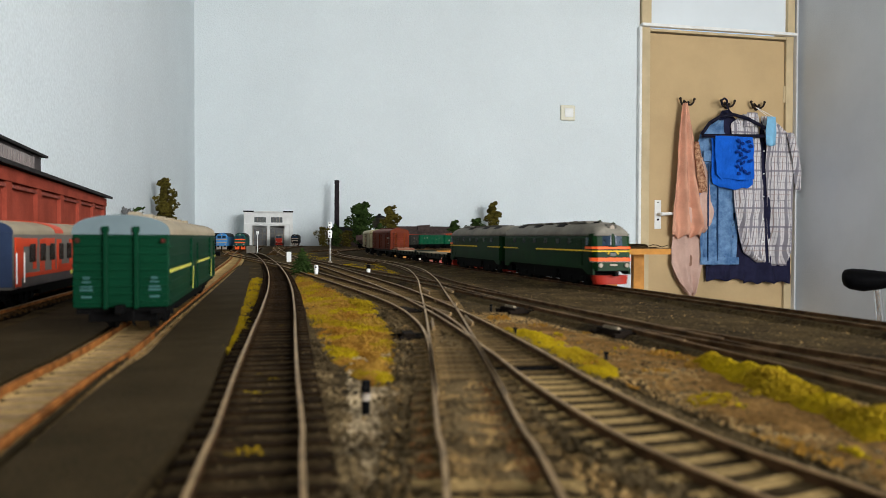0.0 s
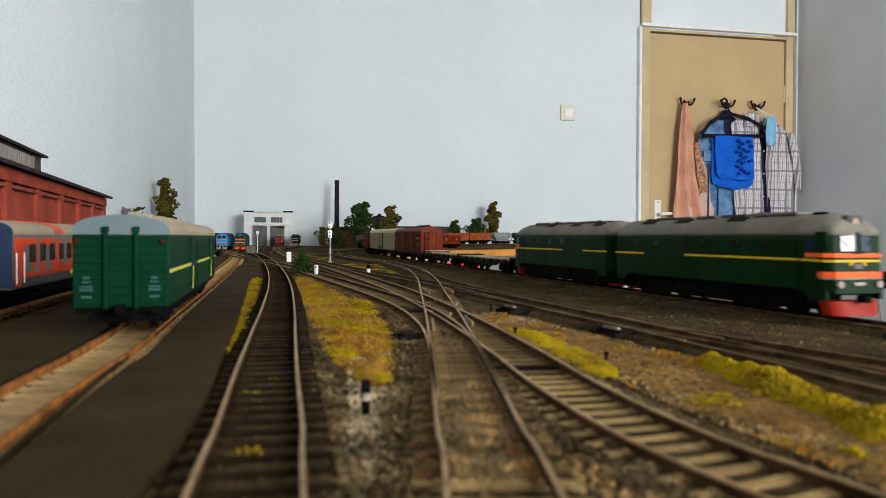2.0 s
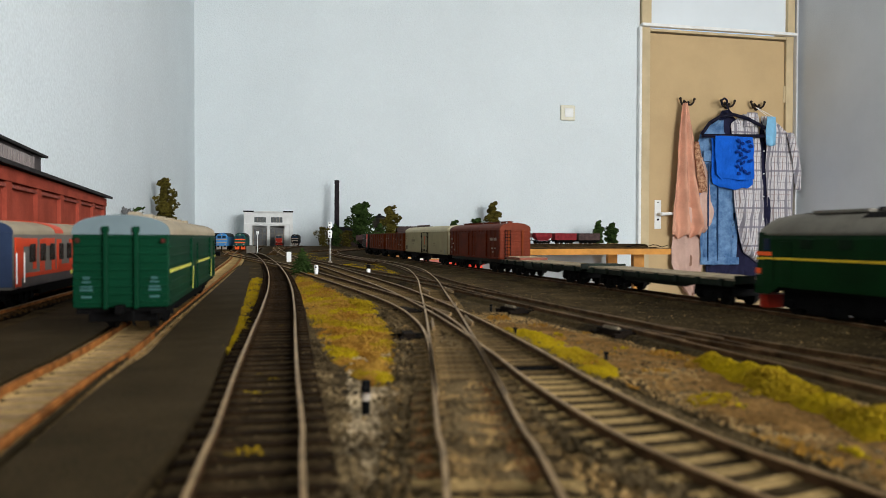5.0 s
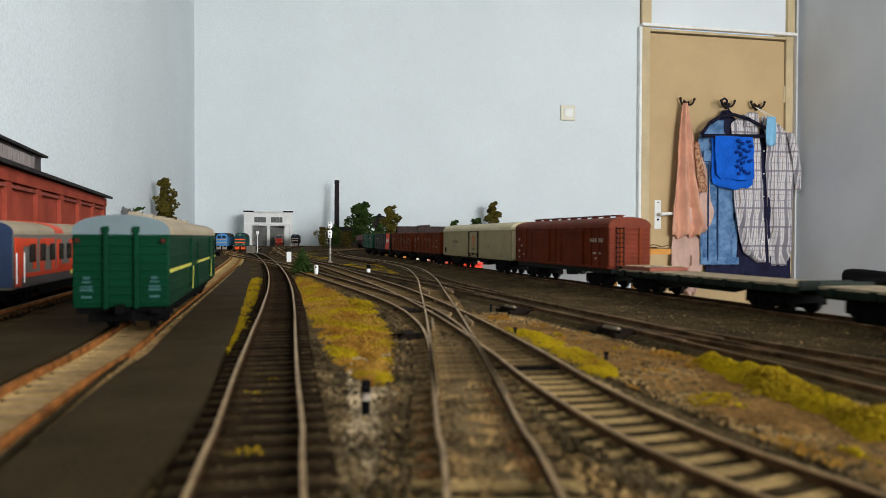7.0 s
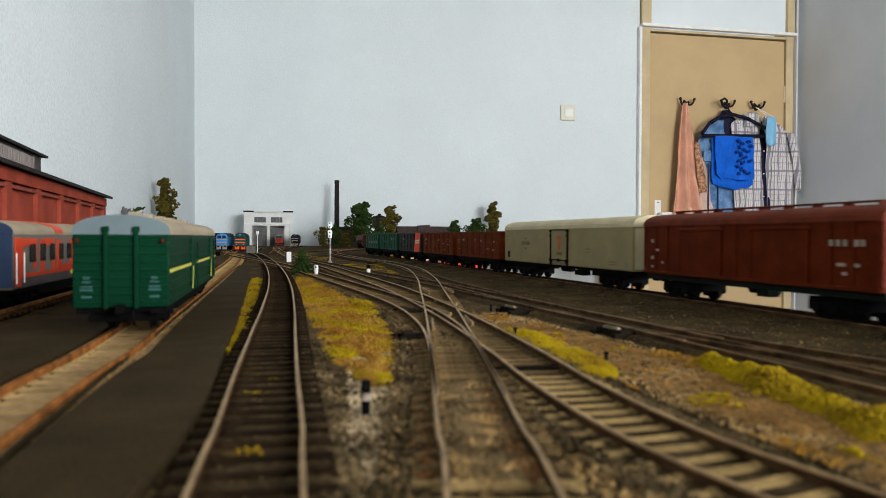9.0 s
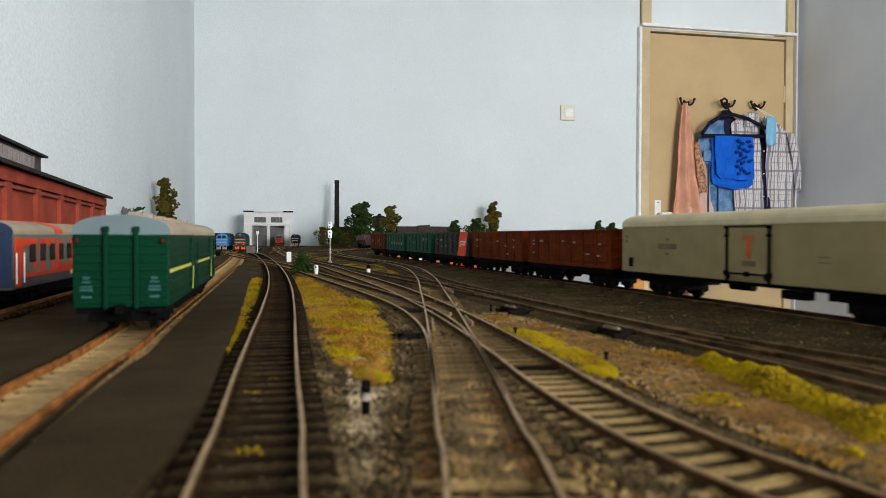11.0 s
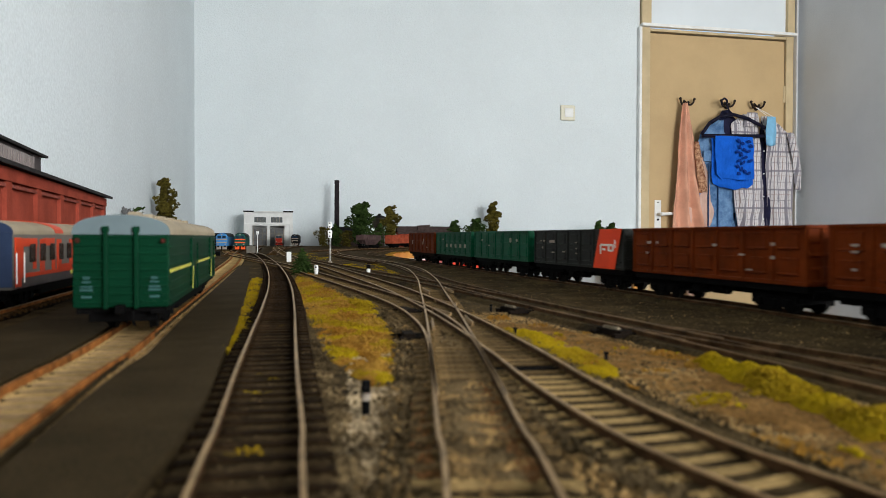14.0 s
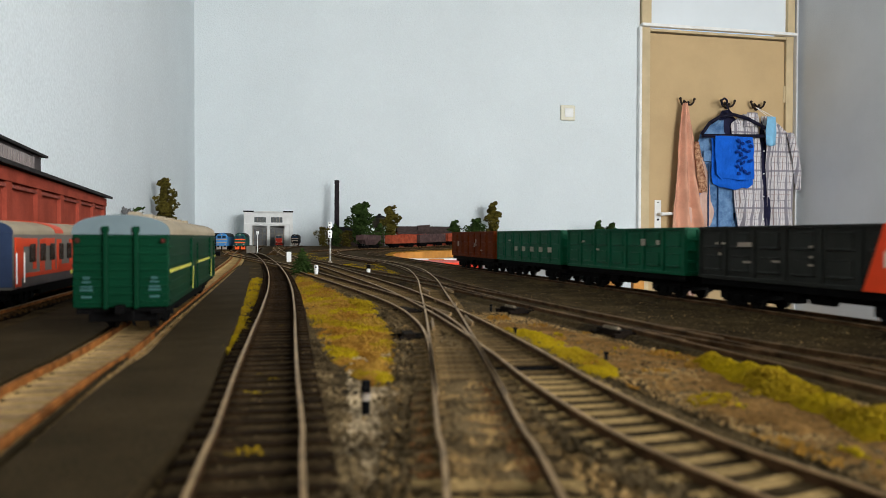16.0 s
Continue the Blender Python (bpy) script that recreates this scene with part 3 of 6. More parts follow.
for x in (-0.36, 0.62):
    bm = B()
    R0, r0 = 0.295, 0.02
    loft(bm, [[(x + (R0 + r0 * math.cos(q)) * math.cos(a), r0 * math.sin(q), 0.315 + (R0 + r0 * math.cos(q)) * math.sin(a)) for q in np.linspace(0, 2 * math.pi, 8, endpoint=False)] for a in np.linspace(0, 2 * math.pi, 37)], caps=False, k=1)
    wl = part("wheel", bm, BLACK, bk)
    bm = B()
    for a in np.linspace(0, 2 * math.pi, 18, endpoint=False):
        tube(bm, (x, 0, 0.315), (x + 0.285 * math.cos(a), 0, 0.315 + 0.285 * math.sin(a)), 0.0012, seg=4, k=1)
    part("spokes", bm, CHROME, wl)
part("handlebar", tube(tube(B(), (0.50, 0, 0.70), (0.47, 0, 0.80), 0.012, k=1), (0.47, -0.25, 0.80), (0.47, 0.25, 0.80), 0.012, k=1), CHROME, bk)

# a stool with a red box inside the bend of the layout
st = thing("stool", "wooden stool inside the bend of the layout", "stool", pose(0.03, 2.02, 0, 0, 0, 8))
part("seat", box(B(), 0, 0, 0.735, 0.34, 0.34, 0.03, k=1, bev=0.006), PLY, st)
for sx in (-1, 1):
    for sy in (-1, 1):
        part("leg", box(B(), sx * 0.14, sy * 0.14, 0.36, 0.035, 0.035, 0.72, k=1, bev=0.003), PLY, st)
rb = thing("red_box", "bright red plastic box with a white rim on the stool", "box", pose(-0.035, 2.02, 0.7505, 0, 0, 8))
part("tub", box(B(), 0, 0, 0.058, 0.25, 0.26, 0.115, k=1, bev=0.008), mat("plastic_red", (0.75, 0.055, 0.025), 0.4, var=0.05), rb)
part("lid", box(B(), 0, -0.012, 0.1190, 0.256, 0.242, 0.006, k=1, bev=0.002), mat("plastic_red", (0.75, 0.055, 0.025)), rb, "red lid")
part("rim", box(B(), 0, 0.122, 0.1200, 0.256, 0.022, 0.010, k=1, bev=0.002), WHITE, rb, "white rim")

# ---------------------------------------------------------------- layout board and ground
ARC_C = MAIN0 + MAIN_LEN * Vector((math.sin(HD), math.cos(HD))) + MAIN_R * Vector((math.cos(HD), -math.sin(HD)))
EDGE = 0.034
END_X = 0.955


def right_edge():
    """The free edge of the layout, from behind the camera round to its far end."""
    out = [main_path(s, -EDGE)[0] for s in np.linspace(-1.75, MAIN_LEN, 30)]
    n = 26
    for i in range(1, n + 1):
        s = MAIN_LEN + MAIN_R * (radians(78.4) - HD) * i / n
        out.append(main_path(s, -EDGE - 0.02 * i / n)[0])
    last = out[-1]
    out.append(last + Vector((END_X - last.x, (END_X - last.x) * math.tan(radians(WALL_TURN)))))
    return out


EDGE_LINE = right_edge()


def west_x(y):
    return CORNER.x + (CORNER.y - y) * BX.y / BX.x + 0.002


def north_y(x):
    return CORNER.y + (x - CORNER.x) * BX.y / BX.x - 0.002


ZG = RAIL - 0.0042


def hill(x, y):
    """Uneven ground, in metres over the mean."""
    return 0.0008 * noise.noise((x * 38, y * 38, 0)) + 0.0004 * noise.noise((x * 130, y * 130, 3))


def layout_ground():
    """One sheet: rows run from the free edge to the west wall and back wall."""
    edge = []
    for a, b in zip(EDGE_LINE, EDGE_LINE[1:]):
        n = max(1, int((b - a).length / 0.012)) if 0 < a.y < 1.6 else max(1, int((b - a).length / 0.03))
        edge += [a.lerp(b, i / n) for i in range(n)]
    edge.append(EDGE_LINE[-1])
    corner = Vector((west_x(CORNER.y) + 0.002, CORNER.y - 0.002))
    nrows = len(edge)
    verts, faces, m = [], [], 90
    # far side of each row: along the west wall, then along the back wall
    y0 = EDGE_LINE[0].y
    y_split = 2.35
    k = max(i for i, p in enumerate(edge) if p.y < y_split)
    for i, p in enumerate(edge):
        if i <= k:
            f = (p.y - y0) / (edge[k].y - y0)
            y = y0 + f * (CORNER.y - 0.004 - y0)
            y = p.y if p.y < 1.2 else 1.2 + (p.y - 1.2) / (edge[k].y - 1.2) * (CORNER.y - 0.004 - 1.2)
            q = Vector((west_x(y), y))
        else:
            f = (i - k) / (nrows - 1 - k)
            x = corner.x + f * (END_X - corner.x)
            q = Vector((x, north_y(x)))
        for j in range(m + 1):
            t = j / m
            c = p.lerp(q, t ** 1.25)
            z = hill(c.x, c.y) if 0 < j < m else -0.001
            verts.append((c.x, c.y, ZG + z))
    for i in range(nrows - 1):
        for j in range(m):
            a = i * (m + 1) + j
            faces.append((a, a + 1, a + m + 2, a + m + 1))
    me = bpy.data.meshes.new("ground")
    me.from_pydata(verts, [], faces)
    me.materials.append(GROUND)
    for p in me.polygons:
        p.use_smooth = True
    return tagged(new("ground", me), "brown ballast and soil of the model layout", "ground", kind="structure")


layout_ground()
table = thing("layout_table", "long layout table with an orange wooden edge board", "table", kind="structure")
bm = B()
pts = EDGE_LINE
rows_ = []
for i, p in enumerate(pts):
    d = (pts[min(i + 1, len(pts) - 1)] - pts[max(i - 1, 0)]).normalized()
    nrm = Vector((-d.y, d.x))
    q = p + nrm * 0.018
    rows_.append([(p.x, p.y, ZG - 0.002), (p.x, p.y, ZG - 0.026), (q.x, q.y, ZG - 0.026), (q.x, q.y, ZG - 0.0025)])
loft(bm, rows_, k=1)
part("edge_board", bm, PLY, table, "orange varnished wooden edge")
bm = B()
poly = [(p.x - 0.02, p.y) for p in pts] + [(END_X - 0.02, north_y(END_X) - 0.01), (CORNER.x + 0.01, CORNER.y - 0.01), (west_x(-1.3) + 0.01, -1.3)]
loft(bm, [[(x, y, ZG - 0.02) for x, y in poly], [(x, y, ZG - 0.006) for x, y in poly]], k=1)
part("board", bm, PLY, table)
for x, y in ((0.84, 3.12), (0.84, 3.6), (-0.02, 2.15), (-0.9, 3.1), (-0.55, 1.3), (0.1, 0.9), (-0.2, -0.9), (0.45, -1.1)):
    bm = B()
    box(bm, x, y, (ZG - 0.0205) / 2, 0.045, 0.045, ZG - 0.0205, k=1)
    part("leg", bm, PLY, table)


# ---------------------------------------------------------------- tracks
def offset_line(pts, off):
    out = []
    for i, p in enumerate(pts):
        d = (pts[min(i + 1, len(pts) - 1)] - pts[max(i - 1, 0)]).normalized()
        out.append(p + Vector((-d.y, d.x)) * off)
    return out


def resample(pts, step):
    out, acc = [], 0.0
    for a, b in zip(pts, pts[1:]):
        L = (b - a).length
        d = (b - a) / L
        while acc < L:
            out.append((a + d * acc, d))
            acc += step
        acc -= L
    return out


BEDTAN = mat("earthy_ballast", (0.062, 0.042, 0.0200), 0.95, scale=120, color2=(0.020, 0.013, 0.0065), bump=1.0, bscale=900, fine=0.5, spec=0.02)
# near-black bed colour stands in for the shade between sleepers
BED = mat("gap_shade_ballast", (0.011, 0.0066, 0.0036), 0.95, scale=120, color2=(0.004, 0.0025, 0.0015), bump=1.0, bscale=900, fine=0.5, spec=0.02)
bed_n = [0]


def track(name, label, pts, railmat=RAILRUST, slmat=SLEEPER, step=0.0092, sl_len=29.0, pale=None, lift=None, head=None, buried=False):
    tr = thing(name, label, "railway track", kind="structure")
    P = [Vector(p) for p in pts]
    lift = lift or (lambda p: 0.0)
    N = []
    for i in range(len(P)):
        d = (P[min(i + 1, len(P) - 1)] - P[max(i - 1, 0)]).normalized()
        N.append(Vector((-d.y, d.x)))
    for side in (1, -1):
        for nm, prof, mt in (("rail", [(-0.45, -2.3), (0.45, -2.3), (0.45, -0.35), (-0.45, -0.35)], railmat),
                             ("railhead", [(-0.52, -0.35), (0.52, -0.35), (0.5, 0.0), (-0.5, 0.0)], head or RAILM)):
            bm = B()
            loft(bm, [[(p.x + nn.x * (side * 8.75 + y) * MM, p.y + nn.y * (side * 8.75 + y) * MM, RAIL + lift(p) + z * MM) for y, z in prof] for p, nn in zip(P, N)], k=1)
            part(nm, bm, mt, tr)
    bed_n[0] += 1
    up = 0.00012 * (bed_n[0] % 6) - (0.0006 if buried else 0.0)
    deep = 0.0023 if buried else 0.0025
    bm = B()
    loft(bm, [[(p.x + nn.x * y, p.y + nn.y * y, RAIL + lift(p) + z) for y, z in ((-0.0185, -0.0062), (-0.0135, -deep - up), (0.0135, -deep - up), (0.0185, -0.0062))] for p, nn in zip(P, N)], k=1)
    part("ballast_bed", bm, GROUND if buried else BEDTAN if name in ("slip_track", "middle_track", "turnout_track", "yard_track") else BED, tr, "ballast bed, darkened for gap shade on some tracks")
    far, near = [], 0
    for p, d in resample(P, step):
        if p.y < 0.05 or (name == "main_track" and p.y < 1.3):
            continue
        if near < 300 and p.y < 1.25:
            near += 1
            ob = new("sleeper", sleeper_mesh(pale(p) if pale else slmat, random.randrange(3)))
            ob.matrix_basis = pose(p.x, p.y, RAIL + lift(p) - (0.0054 if buried else 0.0050) + random.uniform(-0.0002, 0.0001), 0, 0, math.degrees(math.atan2(d.y, d.x)) + random.uniform(-1.5, 1.5))
            ob.parent = tr
        else:
            far.append((p, d))
    verts, faces = [], []
    for p, d in far:
        nn = Vector((-d.y, d.x))
        l2, w = sl_len / 2 * MM, 1.9 * MM
        z1, z0 = RAIL + lift(p) - 0.0022 + random.uniform(-0.0002, 0.0001), RAIL + lift(p) - 0.0050
        o = len(verts)
        for z, f in ((z0, 1.0), (z1, 0.85)):
            for sx, sy in ((-1, -1), (1, -1), (1, 1), (-1, 1)):
                q = p + d * (sx * w * f) + nn * (sy * l2 * (1 if f == 1 else 0.985))
                verts.append((q.x, q.y, z))
        faces += [(o, o + 1, o + 5, o + 4), (o + 1, o + 2, o + 6, o + 5), (o + 2, o + 3, o + 7, o + 6), (o + 3, o, o + 4, o + 7), (o + 4, o + 5, o + 6, o + 7)]
    if far:
        me = bpy.data.meshes.new("far_sleepers")
        me.from_pydata(verts, [], faces)
        me.materials.append(slmat)
        ob = new("far_sleepers", me)
        ob.parent = tr
        tagged(ob, kind="stuff")
    return tr


SLEEPERS = {}


def sleeper_mesh(material, i):
    """One of three worn sleepers, lying along local y."""
    key = (material.name, i)
    if key not in SLEEPERS:
        rnd = random.Random(i + 5)
        bm = B()
        rings = []
        for y in (-14.5, -9.5, -8.0, 0, 8.0, 9.5, 14.5):
            w, hh = 1.75 + rnd.uniform(-0.15, 0.15), 2.9 + rnd.uniform(-0.15, 0.1)
            rings.append([(-w, y, 0), (w, y, 0), (w * 0.86, y, hh), (-w * 0.86, y, hh)])
        loft(bm, rings)
        for y in (-10.2, -7.2, 7.2, 10.2):
            box(bm, 0, y, 3.0, 1.7, 1.1, 0.6)
        bmesh.ops.recalc_face_normals(bm, faces=bm.faces)
        me = bpy.data.meshes.new("sleeper")
        bm.to_mesh(me)
        bm.free()
        me.materials.append(material)
        SLEEPERS[key] = me
    return SLEEPERS[key]


def siding_lift(p):
    """The storage siding climbs onto a low bank towards the far end."""
    f = min(1.0, max(0.0, (p[0] + 0.20) / 0.38))
    return 0.0125 * f * f * (3 - 2 * f)


bank = []
for p, q in zip(offset_line(TRACKS["siding"], 0.024), offset_line(TRACKS["siding"], -0.024)):
    z = ZG + siding_lift((p + q) / 2) + 0.0004
    d = (p - q).normalized() * 0.016
    bank.append([(p.x + d.x, p.y + d.y, ZG - 0.003), (p.x, p.y, z), (q.x, q.y, z), (q.x - d.x, q.y - d.y, ZG - 0.003)])
bm = B()
loft(bm, bank, k=1)
tagged(mesh_ob("embankment", bm, GROUND), "low ballast bank under the storage siding", "embankment", kind="structure")

track("main_track", "outer main line with dark sleepers along the table edge", TRACKS["main"], buried=True, head=RAILDULL)
track("yard_track", "worn yard track with dark wooden sleepers and moss", TRACKS["left"], slmat=SLEEPERD)
track("platform_track", "rusty platform track with pale concrete sleepers", TRACKS["platform"], RAILORANGE, SLEEPERC, head=RAILORANGE)
track("depot_track", "rusty track beside the brick depot", TRACKS["depot"], RAILORANGE, SLEEPER)
track("middle_track", "weathered turnout track between grass strips", TRACKS["middle"], RAILRUST, SLEEPERB, pale=lambda p: SLEEPERC if p.y < 0.125 else SLEEPERB)
track("slip_track", "crossing track with pale sleepers nearby", TRACKS["slip"], RAILRUST, SLEEPERB, 0.0074, pale=lambda p: SLEEPERC if p.y < 0.215 else SLEEPERB)
track("turnout_track", "curved turnout leg with grey sleepers", TRACKS["turnout"], RAILRUST, SLEEPERB)
track("right_track", "weathered siding beside the main line", TRACKS["right"], RAILRUST, SLEEPERB, buried=True, head=RAILDULL)
track("crossover_track", "weathered crossover beside the main line", TRACKS["crossover"], RAILRUST, SLEEPERB, buried=True, head=RAILDULL)
track("branch_track", "weathered turnout leg beside the siding", TRACKS["branch"], RAILRUST, SLEEPERB, buried=True, head=RAILDULL)
track("siding_track", "curved storage siding with parked wagons", TRACKS["siding"], lift=siding_lift)
track("loop_track", "curved loop track at the far bend", TRACKS["loop"])
track("shed_track", "track into the white locomotive shed", TRACKS["shed_one"])
track("shed_track_two", "track beside the white locomotive shed", TRACKS["shed_two"])


# ---------------------------------------------------------------- loose ballast, turf and platform
LUMP = np.array([(1, 0, 0), (-1, 0, 0), (0, 1, 0), (0, -1, 0), (0, 0, 1), (0, 0, -1)], float)
LUMPF = np.array([(0, 2, 4), (2, 1, 4), (1, 3, 4), (3, 0, 4), (2, 0, 5), (1, 2, 5), (3, 1, 5), (0, 3, 5)])


def lumps(name, pts, sizes, material, parent=None, flat=0.8, rng=None):
    """Many small uneven lumps in one mesh."""
    pts, sizes = np.asarray(pts, float), np.asarray(sizes, float)
    n = len(pts)
    q = rng.normal(size=(n, 4))
    q /= np.linalg.norm(q, axis=1)[:, None]
    w, x, y, z = q.T
    R = np.stack([1 - 2 * (y * y + z * z), 2 * (x * y - z * w), 2 * (x * z + y * w), 2 * (x * y + z * w), 1 - 2 * (x * x + z * z), 2 * (y * z - x * w),
                  2 * (x * z - y * w), 2 * (y * z + x * w), 1 - 2 * (x * x + y * y)], axis=1).reshape(n, 3, 3)
    v = LUMP[None] * rng.uniform(0.55, 1.15, size=(n, 6, 1))
    v = np.einsum("nij,nkj->nki", R, v) * sizes[:, None, None]
    v[:, :, 2] *= flat
    v = (v + pts[:, None, :]).reshape(-1, 3)
    f = (LUMPF[None] + (np.arange(n) * 6)[:, None, None]).reshape(-1, 3)
    me = bpy.data.meshes.new(name)
    me.from_pydata(v.tolist(), [], f.tolist())
    me.materials.append(material)
    ob = new(name, me)
    if parent is not None:
        ob.parent = parent
    return ob


def strip_points(rows, n, rng, edge=0.15):
    """Random places in a strip given by rows (y, left x, right x), denser where the rows lie close together."""
    rows = np.asarray(rows, float)
    k = rng.uniform(0, len(rows) - 1, n)
    y = np.interp(k, np.arange(len(rows)), rows[:, 0])
    a = np.interp(k, np.arange(len(rows)), rows[:, 1])
    b = np.interp(k, np.arange(len(rows)), rows[:, 2])
    u = rng.uniform(-edge, 1 + edge, n)
    u = np.where((u < 0) | (u > 1), rng.uniform(0, 1, n), u)
    wig = 0.0016 * np.sin(y * 160) + 0.001 * np.sin(y * 410 + 1)
    return np.stack([a + u * (b - a) + wig * (1 - 2 * np.abs(u - 0.5)), y], axis=1), u


def turf(name, label, rows, n, size, height, material, seed, cover=0.0, base=0.0):
    rng = np.random.default_rng(seed)
    p, u = strip_points(rows, n, rng)
    dome = np.clip(4 * u * (1 - u), 0, 1) ** 0.6
    rag = np.array([0.5 + 0.75 * noise.noise((x * 52, y * 40, seed)) + 0.35 * noise.noise((x * 170, y * 120, seed)) for x, y in p])
    keep = rag > cover
    p, dome, rag = p[keep], dome[keep], rag[keep]
    z = ZG - 0.0006 + base + height * dome * np.clip(rag, 0.1, 1.4) * rng.uniform(0.15, 1.0, len(p))
    s = rng.uniform(0.5, 1.3, len(p)) * size
    ob = lumps(name, np.c_[p, z], s, material, None, 0.85, rng)
    return tagged(ob, label, "grass", kind="stuff")


BURIED = ("right", "crossover", "branch")


def stones(name, label, rows, n, size, material, seed, zbase=0.0, sparse=()):
    rng = np.random.default_rng(seed)
    p, u = strip_points(rows, n, rng, 0.0)
    z = ZG + zbase + np.array([hill(x, y) for x, y in p])
    sz = rng.uniform(0.35, 1.0, n) ** 1.5 * size
    if sparse:
        near = lambda keys: np.min([np.abs(p[:, 0] - np.interp(p[:, 1], [q.y for q in TRACKS[k]], [q.x for q in TRACKS[k]], left=9, right=9)) for k in keys], axis=0)
        d, half = near(sparse), near(BURIED)
        keep = (d > 0.0145) | (rng.uniform(0, 1, n) < 0.16)
        keep &= (half > 0.0145) | (rng.uniform(0, 1, n) < 0.75)
        keep &= (np.abs(half - 0.00875) > 0.0009) & (np.abs(d - 0.00875) > 0.0011)
        p, d, half, z, sz = p[keep], d[keep], half[keep], z[keep], sz[keep]
        on = (d < 0.0145) | (half < 0.0145)
        z, sz = np.where(on, RAIL - 0.0027, z), np.where(on, sz * 0.55, sz)
    return tagged(lumps(name, np.c_[p, z], sz, material, None, 0.75, rng), label, "ballast", kind="stuff")


MIDDLE_TURF = [(0.80, -0.162, -0.140), (0.62, -0.130, -0.092), (0.50, -0.102, -0.062), (0.42, -0.081, -0.040), (0.344, -0.064, -0.024), (0.29, -0.050, -0.018), (0.255, -0.040, -0.0150), (0.232, -0.032, -0.0145), (0.205, -0.021, -0.0140)]
turf("turf_strip", "yellow-green foam turf between the tracks", MIDDLE_TURF, 34000, 0.00062, 0.0036, GRASS, 3, cover=0.18)
turf("turf_ochre_strip", "ochre dry turf between the tracks", MIDDLE_TURF, 40000, 0.00062, 0.0040, GRASSB, 14, cover=0.34)
turf("turf_mound", "bright green raised turf clump", [(0.50, -0.066, -0.060), (0.47, -0.064, -0.046), (0.43, -0.052, -0.036), (0.40, -0.044, -0.036)], 4500, 0.00075, 0.0058, GRASS, 5)
turf("turf_edge", "yellow-green turf along the platform edge", [(0.74, -0.196, -0.183), (0.55, -0.153, -0.140), (0.423, -0.1216, -0.1080), (0.34, -0.1005, -0.0895), (0.3056, -0.0925, -0.0835), (0.262, -0.0814, -0.0770)], 8000, 0.0007, 0.0034, GRASS, 6, cover=0.2)
turf("turf_patch", "yellow-green turf beside the crossing", [(0.33, 0.026, 0.036), (0.305, 0.029, 0.046), (0.277, 0.033, 0.052), (0.25, 0.037, 0.056), (0.232, 0.0405, 0.0560), (0.218, 0.0450, 0.0530)], 22000, 0.00065, 0.0026, GRASS, 7, cover=0.04, base=0.0013)
turf("turf_bush", "bright yellow foam bushes by the siding", [(0.245, 0.084, 0.092), (0.215, 0.085, 0.1015), (0.19, 0.087, 0.1120), (0.172, 0.090, 0.1150), (0.150, 0.088, 0.105)], 20000, 0.0007, 0.0078, GRASS, 8, cover=0.25, base=0.0010)
EARTH = [(0.41, 0.014, 0.034), (0.34, 0.022, 0.058), (0.3056, 0.030, 0.072), (0.239, 0.046, 0.096), (0.1964, 0.056, 0.108), (0.162, 0.0640, 0.112), (0.128, 0.074, 0.105), (0.10, 0.088, 0.11)]
def earth_sheet(name, label, rows, material, seed):
    """A low crumbly sheet whose ragged border dips under the ballast."""
    rows = np.asarray(rows, float)
    verts, faces, m, n = [], [], 40, 130
    for i in range(n + 1):
        k = (len(rows) - 1) * i / n
        y, a, b = (float(np.interp(k, np.arange(len(rows)), rows[:, c])) for c in range(3))
        for j in range(m + 1):
            u = j / m
            x = a + (b - a) * u
            rim = min(1.0, 6 * min(u, 1 - u), 8 * min(i / n, 1 - i / n))
            verts.append((x, y, ZG - 0.0016 + 0.0026 * rim + 0.0007 * noise.noise((x * 120, y * 120, seed)) + 0.0005 * noise.noise((x * 320, y * 320, seed))))
    for i in range(n):
        for j in range(m):
            a = i * (m + 1) + j
            faces.append((a, a + 1, a + m + 2, a + m + 1))
    me = bpy.data.meshes.new(name)
    me.from_pydata(verts, [], faces)
    me.materials.append(material)
    return tagged(new(name, me), label, "ground", kind="structure")


EARTHM = mat("tan_earth", (0.215, 0.116, 0.036), 0.95, scale=70, color2=(0.110, 0.056, 0.016), bump=1.0, bscale=700, fine=0.4, spec=0.03)
RUSTST = mat("rusty_crumbs", (0.165, 0.075, 0.028), 0.95, var=0.3, scale=90, rand=0.4, spec=0.03)
earth_sheet("earth", "tan crumbly earth between the tracks", EARTH, EARTHM, 2)


def shoulder(name, label, key, off, width, n, size, material, seed, y0, y1, lift=0.0012):
    """Loose crumbs heaped along one side of a track."""
    rng = np.random.default_rng(seed)
    line = [p for p in offset_line(TRACKS[key], off) if y0 - 0.05 < p.y < y1 + 0.1]
    y = y0 + (y1 - y0) * rng.uniform(0, 1, n) ** 1.6
    x = np.interp(y, [p.y for p in line], [p.x for p in line]) + rng.normal(size=n) * width
    z = ZG + rng.uniform(0, 1, n) * lift
    return tagged(lumps(name, np.c_[x, y, z], rng.uniform(0.3, 1.0, n) ** 1.4 * size, material, None, 0.75, rng), label, "ballast", kind="stuff")


